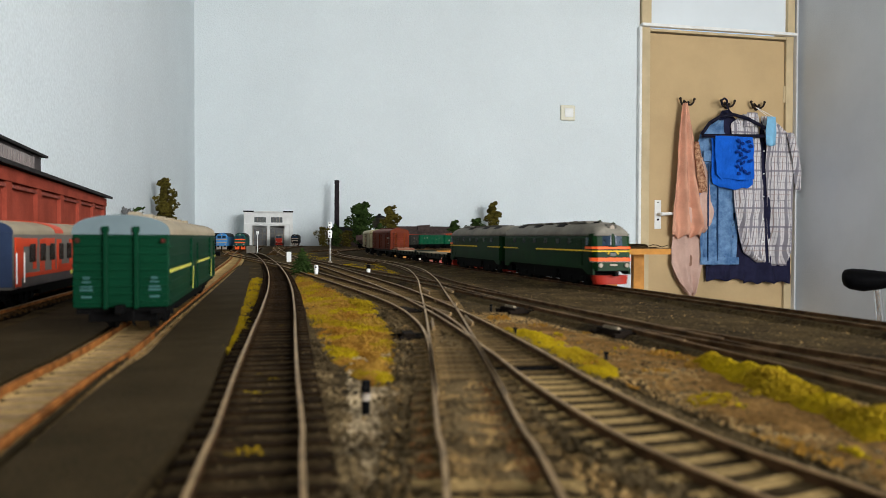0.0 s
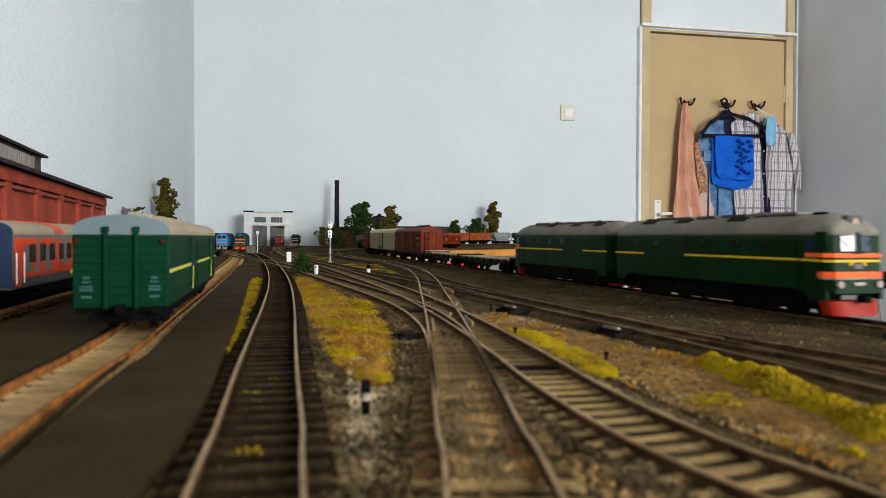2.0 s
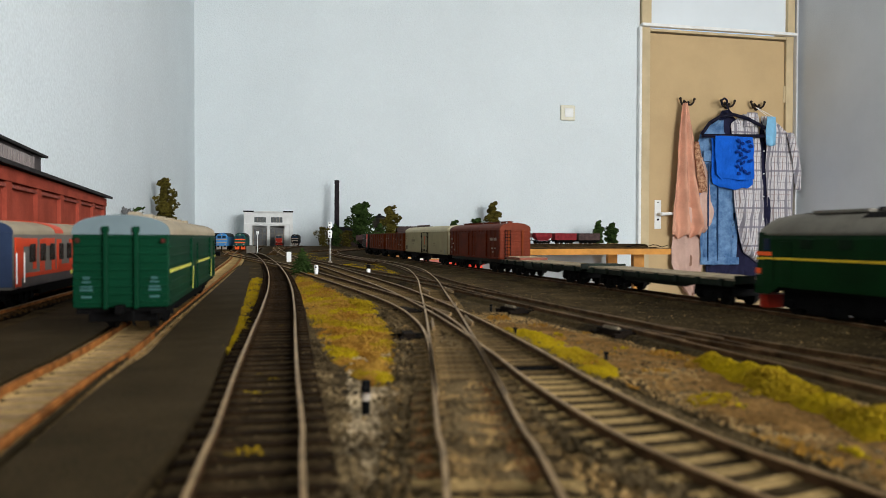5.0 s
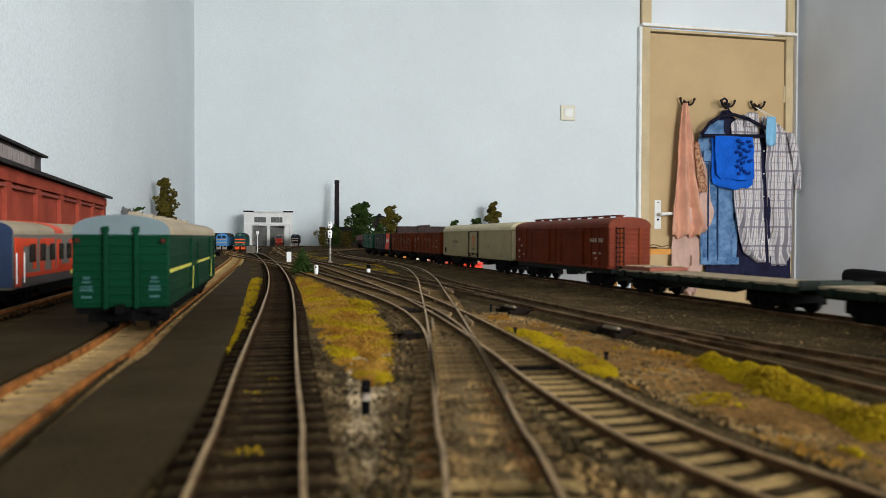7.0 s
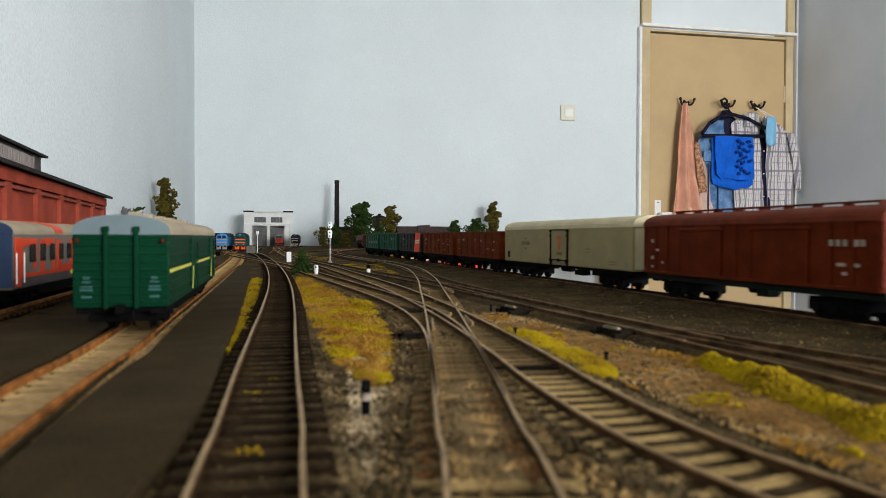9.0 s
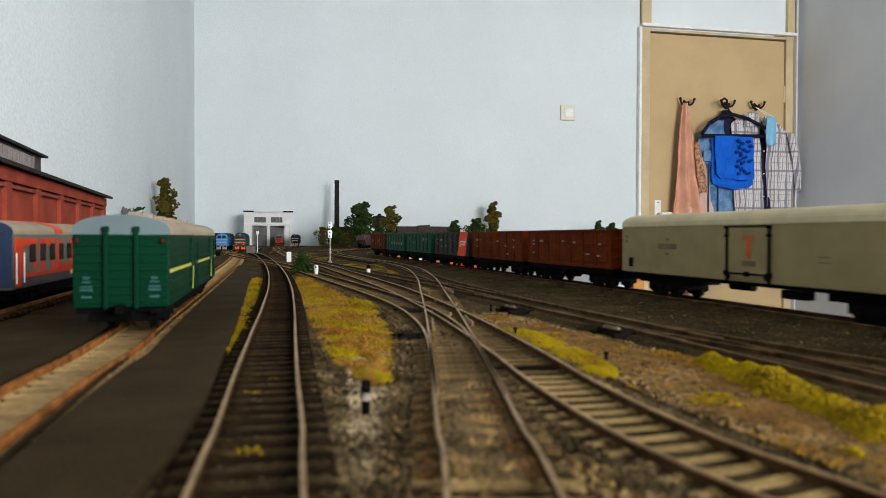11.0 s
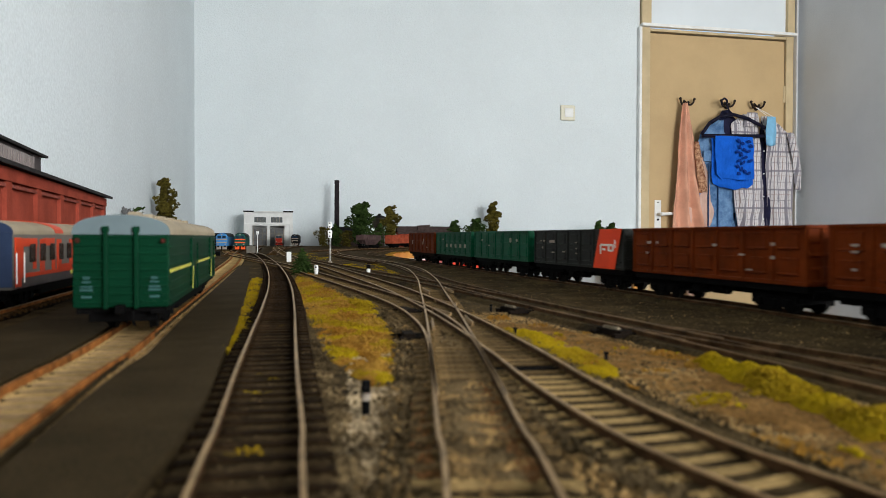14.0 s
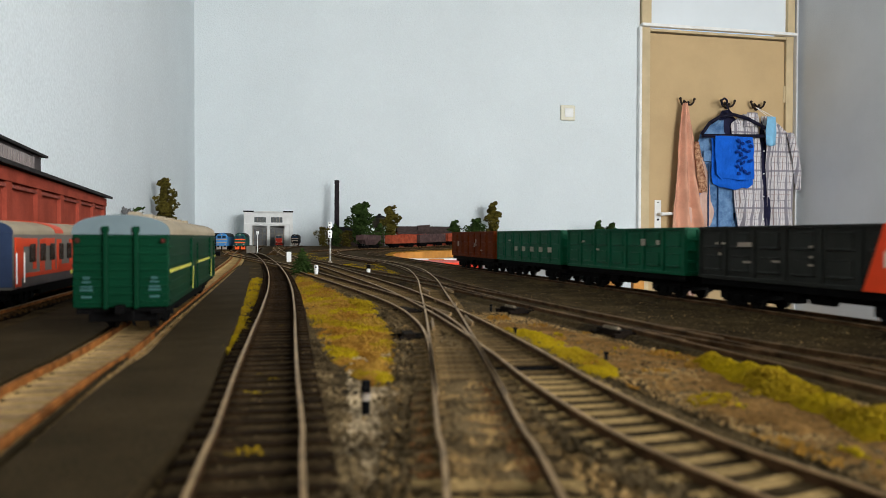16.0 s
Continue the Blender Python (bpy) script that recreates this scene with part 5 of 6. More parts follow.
def boxcar():
    v = thing("box_wagon", "brown covered box wagon with roof tinted as lit and roof walkway", "freight wagon")
    L, w, z0, z1 = 190.0, 17.4, 15.5, 47.0
    h = L / 2
    part("body", box(B(), 0, 0, (z0 + z1) / 2, L, 2 * w, z1 - z0), BROWNB, v)
    prof = [(-w - 0.6, z1 - 0.4)] + [(-(w + 0.6) * math.cos(t), z1 + 0.2 + 7.6 * math.sin(t) ** 0.8) for t in np.linspace(0.0, math.pi, 15)] + [(w + 0.6, z1 - 0.4)]
    part("roof", extrude(B(), prof, -h - 0.8, h + 0.8), BROWNTOP, v, "reddish brown curved roof")
    bm = B()
    box(bm, 0, 0, z1 + 9.4, L * 0.86, 7, 0.7)
    for x in np.linspace(-h * 0.84, h * 0.84, 9):
        box(bm, x, 0, z1 + 8.2, 1.2, 6, 2.4)
    part("roof_walkway", bm, BROWNLIT, v)
    for sy in (-1, 1):
        for x in (-33, 33):
            bm = B()
            box(bm, x, sy * (w + 0.5), (z0 + z1) / 2, 42, 1.0, z1 - z0 - 3, bev=0.3)
            box(bm, x, sy * (w + 1.0), z1 - 3, 46, 1.0, 1.4, bev=0.3)
            for q in (-20, 20):
                box(bm, x + q, sy * (w + 1.0), (z0 + z1) / 2, 1.4, 0.9, z1 - z0 - 4, bev=0.2)
            part("door", bm, BROWNB, v, "sliding brown door")
        for x in np.linspace(-h + 1, h - 1, 15):
            part("side_post", box(B(), x, sy * (w + 0.3), (z0 + z1) / 2, 1.3, 0.8, z1 - z0, bev=0.2), BROWNB, v)
        part("side_sill", box(B(), 0, sy * (w + 0.5), z0 + 0.8, L, 1.2, 1.8, bev=0.2), BROWNB, v)
        marks(v, [(68, 37, 2.6, 4), (72, 37, 2.6, 4), (76, 37, 2.6, 4), (82.5, 37, 2.6, 4), (86, 37, 2.6, 4), (74, 27, 6, 2.2), (83, 27, 3, 2.2), (76, 23, 3, 2), (-84, 37, 4, 3), (-78, 31, 4, 2.2), (-84, 26, 4, 3), (-72, 23, 3, 2.2), (-84, 20, 4, 2)], sy * (w + 0.9))
    for d in (-1, 1):
        bm = B()
        box(bm, d * (h + 0.2), 0, (z0 + z1) / 2, 0.9, 2 * w, z1 - z0)
        part("end_wall", bm, BROWNLIT, v, "ribbed end wall in brown lightened as if lit")
        for z in np.linspace(z0 + 2, z1 - 1, 9):
            part("end_rib", box(B(), d * (h + 0.7), 0, z, 0.7, 2 * w - 1, 1.6, bev=0.2), BROWNLIT, v)
        for y in (-7.5, 8.5):
            part("end_post", box(B(), d * (h + 1.1), y, (z0 + z1) / 2, 1.2, 2.2, z1 - z0, bev=0.3), BROWN, v)
        bm = B()
        for y in (-11.5, -5.5):
            box(bm, d * (h + 1.8), y, (z0 + z1) / 2, 0.5, 0.6, z1 - z0)
        for z in np.linspace(z0 + 2, z1 - 1, 9):
            box(bm, d * (h + 1.9), -8.5, z, 0.5, 6, 0.6)
        part("ladder", bm, BLACK, v)
        coupler(v, d * h, d)
        bogie(v, d * (h - 31))
    bm = B()
    box(bm, 0, 0, 13.4, L, 30, 3.4)
    tube(bm, (-20, 9, 9.5), (2, 9, 9.5), 2.8)
    box(bm, 14, -8, 10, 9, 7, 5)
    part("underframe", bm, mat("boxcar_frame", (0.006, 0.012, 0.008), 0.6), v)
    return v


def reefer():
    v = thing("refrigerator_wagon", "cream refrigerator wagon with smooth sides and plug door", "freight wagon")
    L, w, z0, z1 = 258.0, 17.4, 15.0, 47.2
    h = L / 2
    part("body", box(B(), 0, 0, (z0 + z1) / 2, L, 2 * w, z1 - z0, bev=0.8), CREAMSHADE, v)
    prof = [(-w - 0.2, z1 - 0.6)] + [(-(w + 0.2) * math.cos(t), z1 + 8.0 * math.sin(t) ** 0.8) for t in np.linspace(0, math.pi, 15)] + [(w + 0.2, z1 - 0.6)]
    part("roof", extrude(B(), prof, -h, h), CREAMLIT, v, "curved roof in the lighter, lit cream")
    for sy in (-1, 1):
        part("door", box(B(), 6.6, sy * (w + 0.4), 31, 31, 1.0, 27, bev=0.4), CREAMSHADE, v)
        bm = B()
        for x in (-10.5, 23.7):
            box(bm, x, sy * (w + 0.9), 30.5, 1.1, 1.0, 29)
            box(bm, x + (1.5 if x < 0 else -1.5), sy * (w + 0.9), 17, 5, 1.0, 1.1, ry=-40 if x < 0 else 40)
        box(bm, 6.6, sy * (w + 0.9), 45.6, 35, 1.0, 0.6)
        box(bm, 6.6, sy * (w + 0.9), 19.5, 30, 1.0, 0.9)
        for x in (-10.5, 6.6, 23.7):
            box(bm, x, sy * (w + 1.2), 19.5, 4.0, 1.2, 2.6, bev=0.4)
        for x in (-10.5, 23.7):
            for z in (40.5, 45.0):
                box(bm, x, sy * (w + 1.2), z, 3.2, 1.2, 1.6, bev=0.3)
        part("door_bars", bm, BLACK, v, "black door bars")
        marks(v, [(60, 30, 10, 1.0), (60, 27.5, 10, 0.8), (-71, 33.5, 26, 4.6), (-71, 38, 5, 2.2), (-71, 28.6, 5, 2.2), (-122, 40, 4, 2), (-122, 36.5, 4, 2), (100, 19, 12, 1), (100, 21, 12, 1)], sy * (w + 0.15), mat("lettering_dark", (0.13, 0.105, 0.055), 0.6))
        em = mat("emblem_orange", (0.42, 0.10, 0.035), 0.6, var=0.08)
        part("emblem", box(box(B(), 8.0, sy * (w + 1.0), 39.0, 9.0, 0.3, 2.6), 8.0, sy * (w + 1.0), 32.8, 4.2, 0.3, 9.8), em, v, "orange door emblem")
        part("lettering", box(B(), 8.0, sy * (w + 1.0), 25.2, 11.0, 0.3, 3.0), mat("lettering_dark", (0.13, 0.105, 0.055)), v)
        part("vent", box(B(), -116, sy * (w + 0.2), 22, 5.2, 0.6, 6.4, bev=0.2), BLACK, v)
        part("hatch", box(B(), 118, sy * (w + 0.2), 19, 5, 0.6, 5, bev=0.2), mat("hatch_grey", (0.2, 0.19, 0.14), 0.6), v)
    for d in (-1, 1):
        part("end_wall", box(B(), d * h, 0, 31, 1.0, 2 * w - 3, 29, bev=0.3), CREAMLIT, v)
        coupler(v, d * h, d)
        bogie(v, d * (h - 44))
    bm = B()
    box(bm, 0, 0, 13.9, L - 2, 31, 2.0, bev=0.4)
    for d in (-1, 1):
        box(bm, d * (h - 44), 0, 11, 56, 24, 4)
    box(bm, 34, -9, 10, 16, 7, 4.5, bev=0.5)
    tube(bm, (-40, 8, 10), (-20, 8, 10), 2.4)
    part("underframe", bm, BLACK, v)
    return v


def flatcar():
    v = thing("flat_wagon", "low dark green flat wagon with stake pockets", "freight wagon")
    L, w = 178.0, 16.5
    h = L / 2
    part("deck", box(B(), 0, 0, 15.4, L, 2 * w, 1.6, bev=0.3), DECK, v, "greyish plank deck")
    for sy in (-1, 1):
        bm = B()
        loft(bm, [[(x, sy * (w + o), 14.9) for x, o in ((-h, 0), (-h, 1.0), (h, 1.0), (h, 0))], [(x, sy * (w + o), 11.5) for x, o in ((-h, 0), (-h, 1.0), (h, 1.0), (h, 0))]])
        loft(bm, [[(x, sy * (w - 5 + o), 11.6) for x, o in ((-50, 0), (-50, 1.4), (50, 1.4), (50, 0))], [(x, sy * (w - 5 + o), 8.2) for x, o in ((-36, 0), (-36, 1.4), (36, 1.4), (36, 0))]])
        part("side_sill", bm, FLATGREEN, v)
        for x in np.linspace(-h + 10, h - 10, 8):
            part("stake_pocket", box(B(), x, sy * (w + 1.5), 13.6, 3.6, 1.6, 4.4, bev=0.4), FLATGREEN, v)
    for d in (-1, 1):
        part("end_flap", box(B(), d * h, 0, 15.5, 1.2, 2 * w, 5, bev=0.3), FLATGREEN, v)
        coupler(v, d * h, d)
        bogie(v, d * (h - 28))
    bm = B()
    box(bm, 0, 0, 12.5, L, 9, 4.5)
    part("underframe", bm, BLACK, v)
    return v


def on_track(x, y, dx, dy, z=0.0):
    return pose(x, y, RAIL + z, 0, 0, math.degrees(math.atan2(dy, dx)))


def coach(kind):
    L, w = (240.0, 17.6)
    h = L / 2
    if kind == "green":
        v = thing("mail_coach", "dark green service coach with pale roof and yellow stripe", "railway coach")
        body, roofm = COACHGREEN, COACHROOF
    else:
        v = thing("passenger_coach", "grey passenger coach with red panels", "railway coach")
        body, roofm = GREYCOACH, COACHROOF
    z0, z1, rise = 11.0, 40.0, 7.4
    part("body", box(B(), 0, 0, (z0 + z1) / 2, L, 2 * w, z1 - z0, bev=0.5), body, v)
    prof = [(-w - 0.3, z1 - 0.4)] + [(-(w + 0.3) * math.cos(t), z1 + rise * math.sin(t) ** 0.75) for t in np.linspace(0, math.pi, 21)] + [(w + 0.3, z1 - 0.4)]
    part("roof", extrude(B(), prof, -h + 1.5, h - 1.5), roofm, v, "pale beige roof", smooth=False)
    for d in (-1, 1):
        part("roof_end", extrude(B(), prof, d * (h - 1.5), d * (h + 0.2)), COACHEND if kind == "green" else COACHBLUE, v)
        coupler(v, d * h, d)
        bogie(v, d * (h - 38))
        bm = B()
        if kind == "green":
            bm.free()
            for y in (-5.6, 5.6):
                ep = part("end_post", box(B(), d * (h + 0.8), y, 25.5, 1.6, 1.6, 30, bev=0.3), body, v)
                part("post_cap", box(B(), d * (h + 0.7), y, 41.6, 2.0, 2.6, 2.4, bev=0.5), body, ep)
            for z in np.linspace(13, 38.5, 9):
                part("end_rib", box(B(), d * (h + 0.2), 0, z, 0.6, 2 * w - 1, 0.7, bev=0.2), body, v)
            for y in (-15.6, 15.6):
                part("tail_lamp", tube(B(), (d * (h + 0.2), y, 37.2), (d * (h + 1.6), y, 37.2), 0.9, seg=10), mat("lamp_dark_red", (0.05, 0.012, 0.008), 0.4), v)
                part("buffer_beam_step", box(B(), d * (h + 0.6), y * 0.86, 9.2, 1.4, 5.0, 1.2, bev=0.2), BLACK, v)
            part("air_hose", tube(tube(B(), (d * (h + 1.5), 4.5, 9.5), (d * (h + 3.0), 4.8, 5.5), 0.5, seg=7), (d * (h + 3.0), 4.8, 5.5), (d * (h + 2.2), 5.4, 4.0), 0.5, seg=7), BLACK, v)
            bars = B()
            for y in (-12.6, 12.2):
                for z, wd, ht in ((22.6, 2.6, 1.2), (21.0, 3.4, 0.7), (19.2, 4.6, 0.9), (17.9, 4.8, 0.9), (15.2, 3.8, 0.9)):
                    box(bars, d * (h + 0.35), y, z, 0.3, wd, ht, bev=0.1)
            part("lettering", bars, mat("lettering_pale_green", (0.030, 0.085, 0.080), 0.6), v)
        else:
            box(bm, d * (h + 1.8), 0, 25, 3, 12, 28, bev=0.6)
            part("gangway", bm, mat("gangway_rubber", (0.012, 0.017, 0.026), 0.7), v)
            part("end_wall", box(B(), d * h, 0, 26.5, 1.4, 2 * w + 0.4, 28.5, bev=0.4), COACHBLUE, v, "dark blue-grey end wall")
            part("roof_patch", loft(B(), [[(d * (h - x0), (w + 0.75) * math.cos(t), z1 + (rise + 0.45) * math.sin(t) ** 0.75) for x0 in (62 + 14 * math.cos(t), 78 + 14 * math.cos(t))] + [(d * (h - x0), (w + 0.4) * math.cos(t), z1 + (rise + 0.1) * math.sin(t) ** 0.75) for x0 in (78 + 14 * math.cos(t), 62 + 14 * math.cos(t))] for t in np.linspace(0.03, math.pi - 0.03, 15)]), COACHRED, v, "red stripe over the roof")
    for sy in (-1, 1):
        if kind == "green":
            bm = B()
            for z in np.linspace(13.5, 38, 8):
                box(bm, 0, sy * (w + 0.1), z, L - 2, 0.6, 0.9, bev=0.2)
            part("side_ribs", bm, body, v)
            part("side_stripe", box(B(), 0, sy * (w + 0.5), 25.2, L - 1, 0.5, 1.3), mat("stripe_lemon", (0.42, 0.40, 0.07), 0.5), v, "lemon yellow stripe")
            for x in (-78, 34):
                part("door", box(B(), x, sy * (w + 0.6), 26.5, 18, 1.2, 24, bev=0.3), body, v)
                part("door_bar", tube(B(), (x + 11, sy * (w + 1.5), 13), (x + 7, sy * (w + 1.5), 24), 0.22, seg=6), mat("stripe_lemon", (0.42, 0.40, 0.07)), v)
                part("door_rail", tube(B(), (x - 12, sy * (w + 1.5), 12), (x - 12, sy * (w + 1.5), 36), 0.4, seg=6), body, v)
        else:
            part("red_line", box(B(), 0, sy * (w + 0.4), 17.6, L - 22, 0.6, 2.2), COACHRED, v)
            part("lower_band", box(B(), 0, sy * (w + 0.1), 14.0, L - 1, 0.5, 5), mat("coach_dark_band", (0.07, 0.06, 0.06), 0.5), v)
            for x, l, z, t in ((107, 7, 27, 20), (93, 26, 35.4, 4.4), (84, 5, 28, 15), (70, 8, 27, 20), (58, 24, 35.4, 4.4), (48, 6, 26, 17), (36, 9, 27, 20), (22, 26, 19.5, 3.6), (8, 8, 28, 18), (-8, 26, 35.4, 4.4), (-24, 9, 27, 20), (-52, 20, 19.5, 4), (-66, 8, 27, 20), (-86, 24, 35.4, 4.4)):
                part("red_panel", box(B(), x, sy * (w + 0.25), z, l, 0.5, t, bev=0.1), COACHRED, v, "bright red panel")
            for x in np.linspace(-98, 88, 11):
                part("window", box(B(), x, sy * (w + 0.5), 29.5, 9.5, 0.5, 10, bev=0.2), mat("coach_glass", (0.014, 0.011, 0.010), 0.2, var=0.1, spec=0.3), v)
            for x in (-112, 112):
                part("door", box(B(), x, sy * (w + 0.4), 25, 9, 0.8, 26, bev=0.3), COACHRED, v)
                for q in (-6, 6):
                    part("handrail", tube(B(), (x + q, sy * (w + 1.6), 14), (x + q, sy * (w + 1.6), 30), 0.35, seg=6), WHITE, v)
    bm = B()
    box(bm, 0, 0, 8.2, 120, 28, 7, bev=0.8)
    box(bm, 0, 0, 10.4, L - 3, 33, 2.6)
    for d in (-1, 1):
        box(bm, d * (h - 9), 0, 7.4, 10, 26, 5, bev=0.8)
        box(bm, d * (h - 38), 0, 9.5, 56, 28, 4)
    part("underframe", bm, BLACK, v)
    if kind == "green":
        for x in np.linspace(-90, 90, 6):
            part("roof_vent", box(B(), x, 0, z1 + rise + 0.8, 8, 5, 2.4, bev=0.8), roofm, v)
    return v


SIDEDIR = Vector((0.238, -1.0)).normalized()          # towards the camera along the platform
c1 = coach("green")
c1.matrix_basis = on_track(-0.1250 - 0.238 * 0.121, 0.279 + 0.121, *SIDEDIR)
c2 = coach("grey")
c2.matrix_basis = on_track(-0.2198 - 0.238 * (0.365 + 0.118 - 0.29), 0.365 + 0.118, *SIDEDIR)

# ---------------------------------------------------------------- parked stock at the far end
def far_loco(name, label, x, y, dx, dy, body, roofm, front, band):
    """A standing locomotive seen from the front: body, cab face, windows, band, plough, bogies."""
    v = thing(name, label, "locomotive", on_track(x, y, dx, dy))
    L, h = 150.0, 75.0
    prof = [(-16.5, 12), (16.5, 12), (16.5, 38), (12, 45), (5, 48), (-5, 48), (-12, 45), (-16.5, 38)]
    ring = lambda xx, f: [(xx, yy * f, 12 + (zz - 12) * (0.5 + 0.5 * f)) for yy, zz in prof]
    part("body", loft(B(), [ring(-h, 1), ring(h - 5, 1), ring(h, 0.9)]), body, v)
    part("roof", extrude(B(), [(-17, 38), (-12.4, 45.6), (-5, 48.8), (5, 48.8), (12.4, 45.6), (17, 38), (12, 44.6), (5, 47.8), (-5, 47.8), (-12, 44.6)], -h + 1, h - 6), roofm, v)
    part("cab_face", box(B(), h + 0.4, 0, 22, 1.2, 27, 18, bev=0.5), front, v)
    for sy in (-1, 1):
        part("windscreen", box(B(), h + 0.2, sy * 6.2, 37, 1.2, 10, 7.5, bev=0.4), GLASS, v)
        part("marker_light", tube(B(), (h, sy * 10, 17), (h + 1.8, sy * 10, 17), 1.7), MARK, v)
        part("plough", box(B(), h - 1, sy * 8, 7, 3, 12, 9, bev=0.6), band, v)
        part("buffer", tube(B(), (h, sy * 9, 11), (h + 6, sy * 9, 11), 2.3), BLACK, v)
    for z in (30.5, 22):
        part("front_band", box(B(), h + 0.9, 0, z, 1.2, 29, 3.0, bev=0.3), band, v)
    part("headlight", tube(B(), (h - 4, 0, 44), (h + 0.6, 0, 44), 2.0), MARK, v)
    part("underframe", box(B(), 0, 0, 12, L - 4, 26, 4), BLACK, v)
    for d in (-1, 1):
        bogie(v, d * 45, (-15, 0, 15), 5.6)
    return v


BLUE = mat("shunter_blue", (0.045, 0.19, 0.42), 0.5, var=0.1)
TEAL = mat("loco_teal", (0.008, 0.055, 0.045), 0.5, var=0.1)
MAROON = mat("wagon_maroon", (0.20, 0.018, 0.022), 0.55, var=0.15, scale=60)
HOPGREY = mat("hopper_grey", (0.24, 0.25, 0.25), 0.6, var=0.15, scale=60)
HOPDARK = mat("hopper_dark", (0.075, 0.045, 0.042), 0.6, var=0.2, scale=60)
RUSTRED = mat("wagon_rust_red", (0.30, 0.060, 0.028), 0.6, var=0.2, scale=60)
far_loco("shunter_locomotive", "bright blue shunting locomotive with white trim", -0.632, 2.10, 0.16, -1, BLUE, DARKGREY, BLUE, MARK)
far_loco("diesel_locomotive_parked", "dark teal diesel locomotive with orange bands", -0.585, 2.105, 0.20, -1, TEAL, DARKGREY, TEAL, ORANGE)
far_loco("electric_locomotive", "red and grey locomotive at the shed door", -0.712, 3.15, 0.19, -1, LOCOROOF, LOCOROOF, RED, RED)
far_loco("black_locomotive", "black locomotive with a pale band", -0.645, 3.17, 0.14, -1, DARKGREY, DARKGREY, DARKGREY, MARK)
far_loco("dark_locomotive", "dark grey locomotive behind the shunter", -0.665, 2.13, 0.16, -1, DARKGREY, DARKGREY, DARKGREY, DARKGREY)


def hopper(material, label, m, L=118.0):
    v = thing("hopper_wagon", label, "freight wagon", m, "parked wagons on the storage siding")
    h = L / 2
    bm = B()
    loft(bm, [[(-h, -16, 44), (h, -16, 44), (h, 16, 44), (-h, 16, 44)], [(-h, -16.5, 30), (h, -16.5, 30), (h, 16.5, 30), (-h, 16.5, 30)], [(-h * 0.55, -9, 12), (h * 0.55, -9, 12), (h * 0.55, 9, 12), (-h * 0.55, 9, 12)]])
    part("hopper_body", bm, material, v)
    for x in (-36, -12, 12, 36):
        part("hatch", box(B(), x, 0, 45.2, 14, 12, 3, bev=0.8), material, v)
        for sy in (-1, 1):
            part("side_rib", box(B(), x, sy * 16.6, 37, 1.8, 1.0, 14, bev=0.3), material, v)
    for d in (-1, 1):
        part("end_platform", box(B(), d * (h + 2), 0, 14.5, 10, 24, 2, bev=0.4), BLACK, v)
        for sy in (-1, 1):
            part("end_strut", tube(B(), (d * (h + 4), sy * 11, 15), (d * (h - 2), sy * 13, 42), 0.9, seg=6), material, v)
        bogie(v, d * (h - 22))
    part("underframe", box(B(), 0, 0, 13.5, L + 8, 12, 3), BLACK, v)
    return v


def siding_pose(s, off=0.2):
    a, b = main_path(s - 0.04, off)[0], main_path(s + 0.04, off)[0]
    za, zb = siding_lift(a), siding_lift(b)
    d = Vector((*(a - b), za - zb))
    m = (a + b) / 2
    return pose(m.x, m.y, RAIL + (za + zb) / 2, 0, -math.degrees(math.atan2(d.z, d.xy.length)), math.degrees(math.atan2(d.y, d.x)))


hopper(HOPDARK, "weathered dark brown hopper wagon on the bend", siding_pose(2.095), 112)
for mt, lb_, ss, ll in ((RUSTRED, "rust red gondola wagon parked on the siding", 2.272, 150), (HOPDARK, "dark brown gondola wagon parked on the siding", 2.418, 150), (RUSTRED, "rust red gondola wagon parked before a bush", 2.545, 116),
                        (mat("wagon_orange_brown", (0.27, 0.062, 0.016), 0.6, var=0.15), "orange-brown gondola wagon parked on the siding", 2.652, 116),
                        (MAROON, "maroon gondola wagon parked on the siding", 3.036, 108), (HOPDARK, "dark maroon gondola wagon at the far end", 3.137, 104)):
    gd = gondola(mt, lb_, L=ll)
    gd.matrix_basis = siding_pose(ss)
    gd["group"] = "parked wagons on the storage siding"
hopper(HOPGREY, "pale grey hopper wagon parked on the siding", siding_pose(2.757), 92)
hopper(HOPDARK, "dark brown hopper wagon parked on the siding", siding_pose(2.850), 84)
hopper(MAROON, "maroon hopper wagon parked on the siding", siding_pose(2.940), 84)


# ---------------------------------------------------------------- buildings
def local(ox, oy, turn, z=ZG):
    return pose(ox, oy, z, 0, 0, turn)


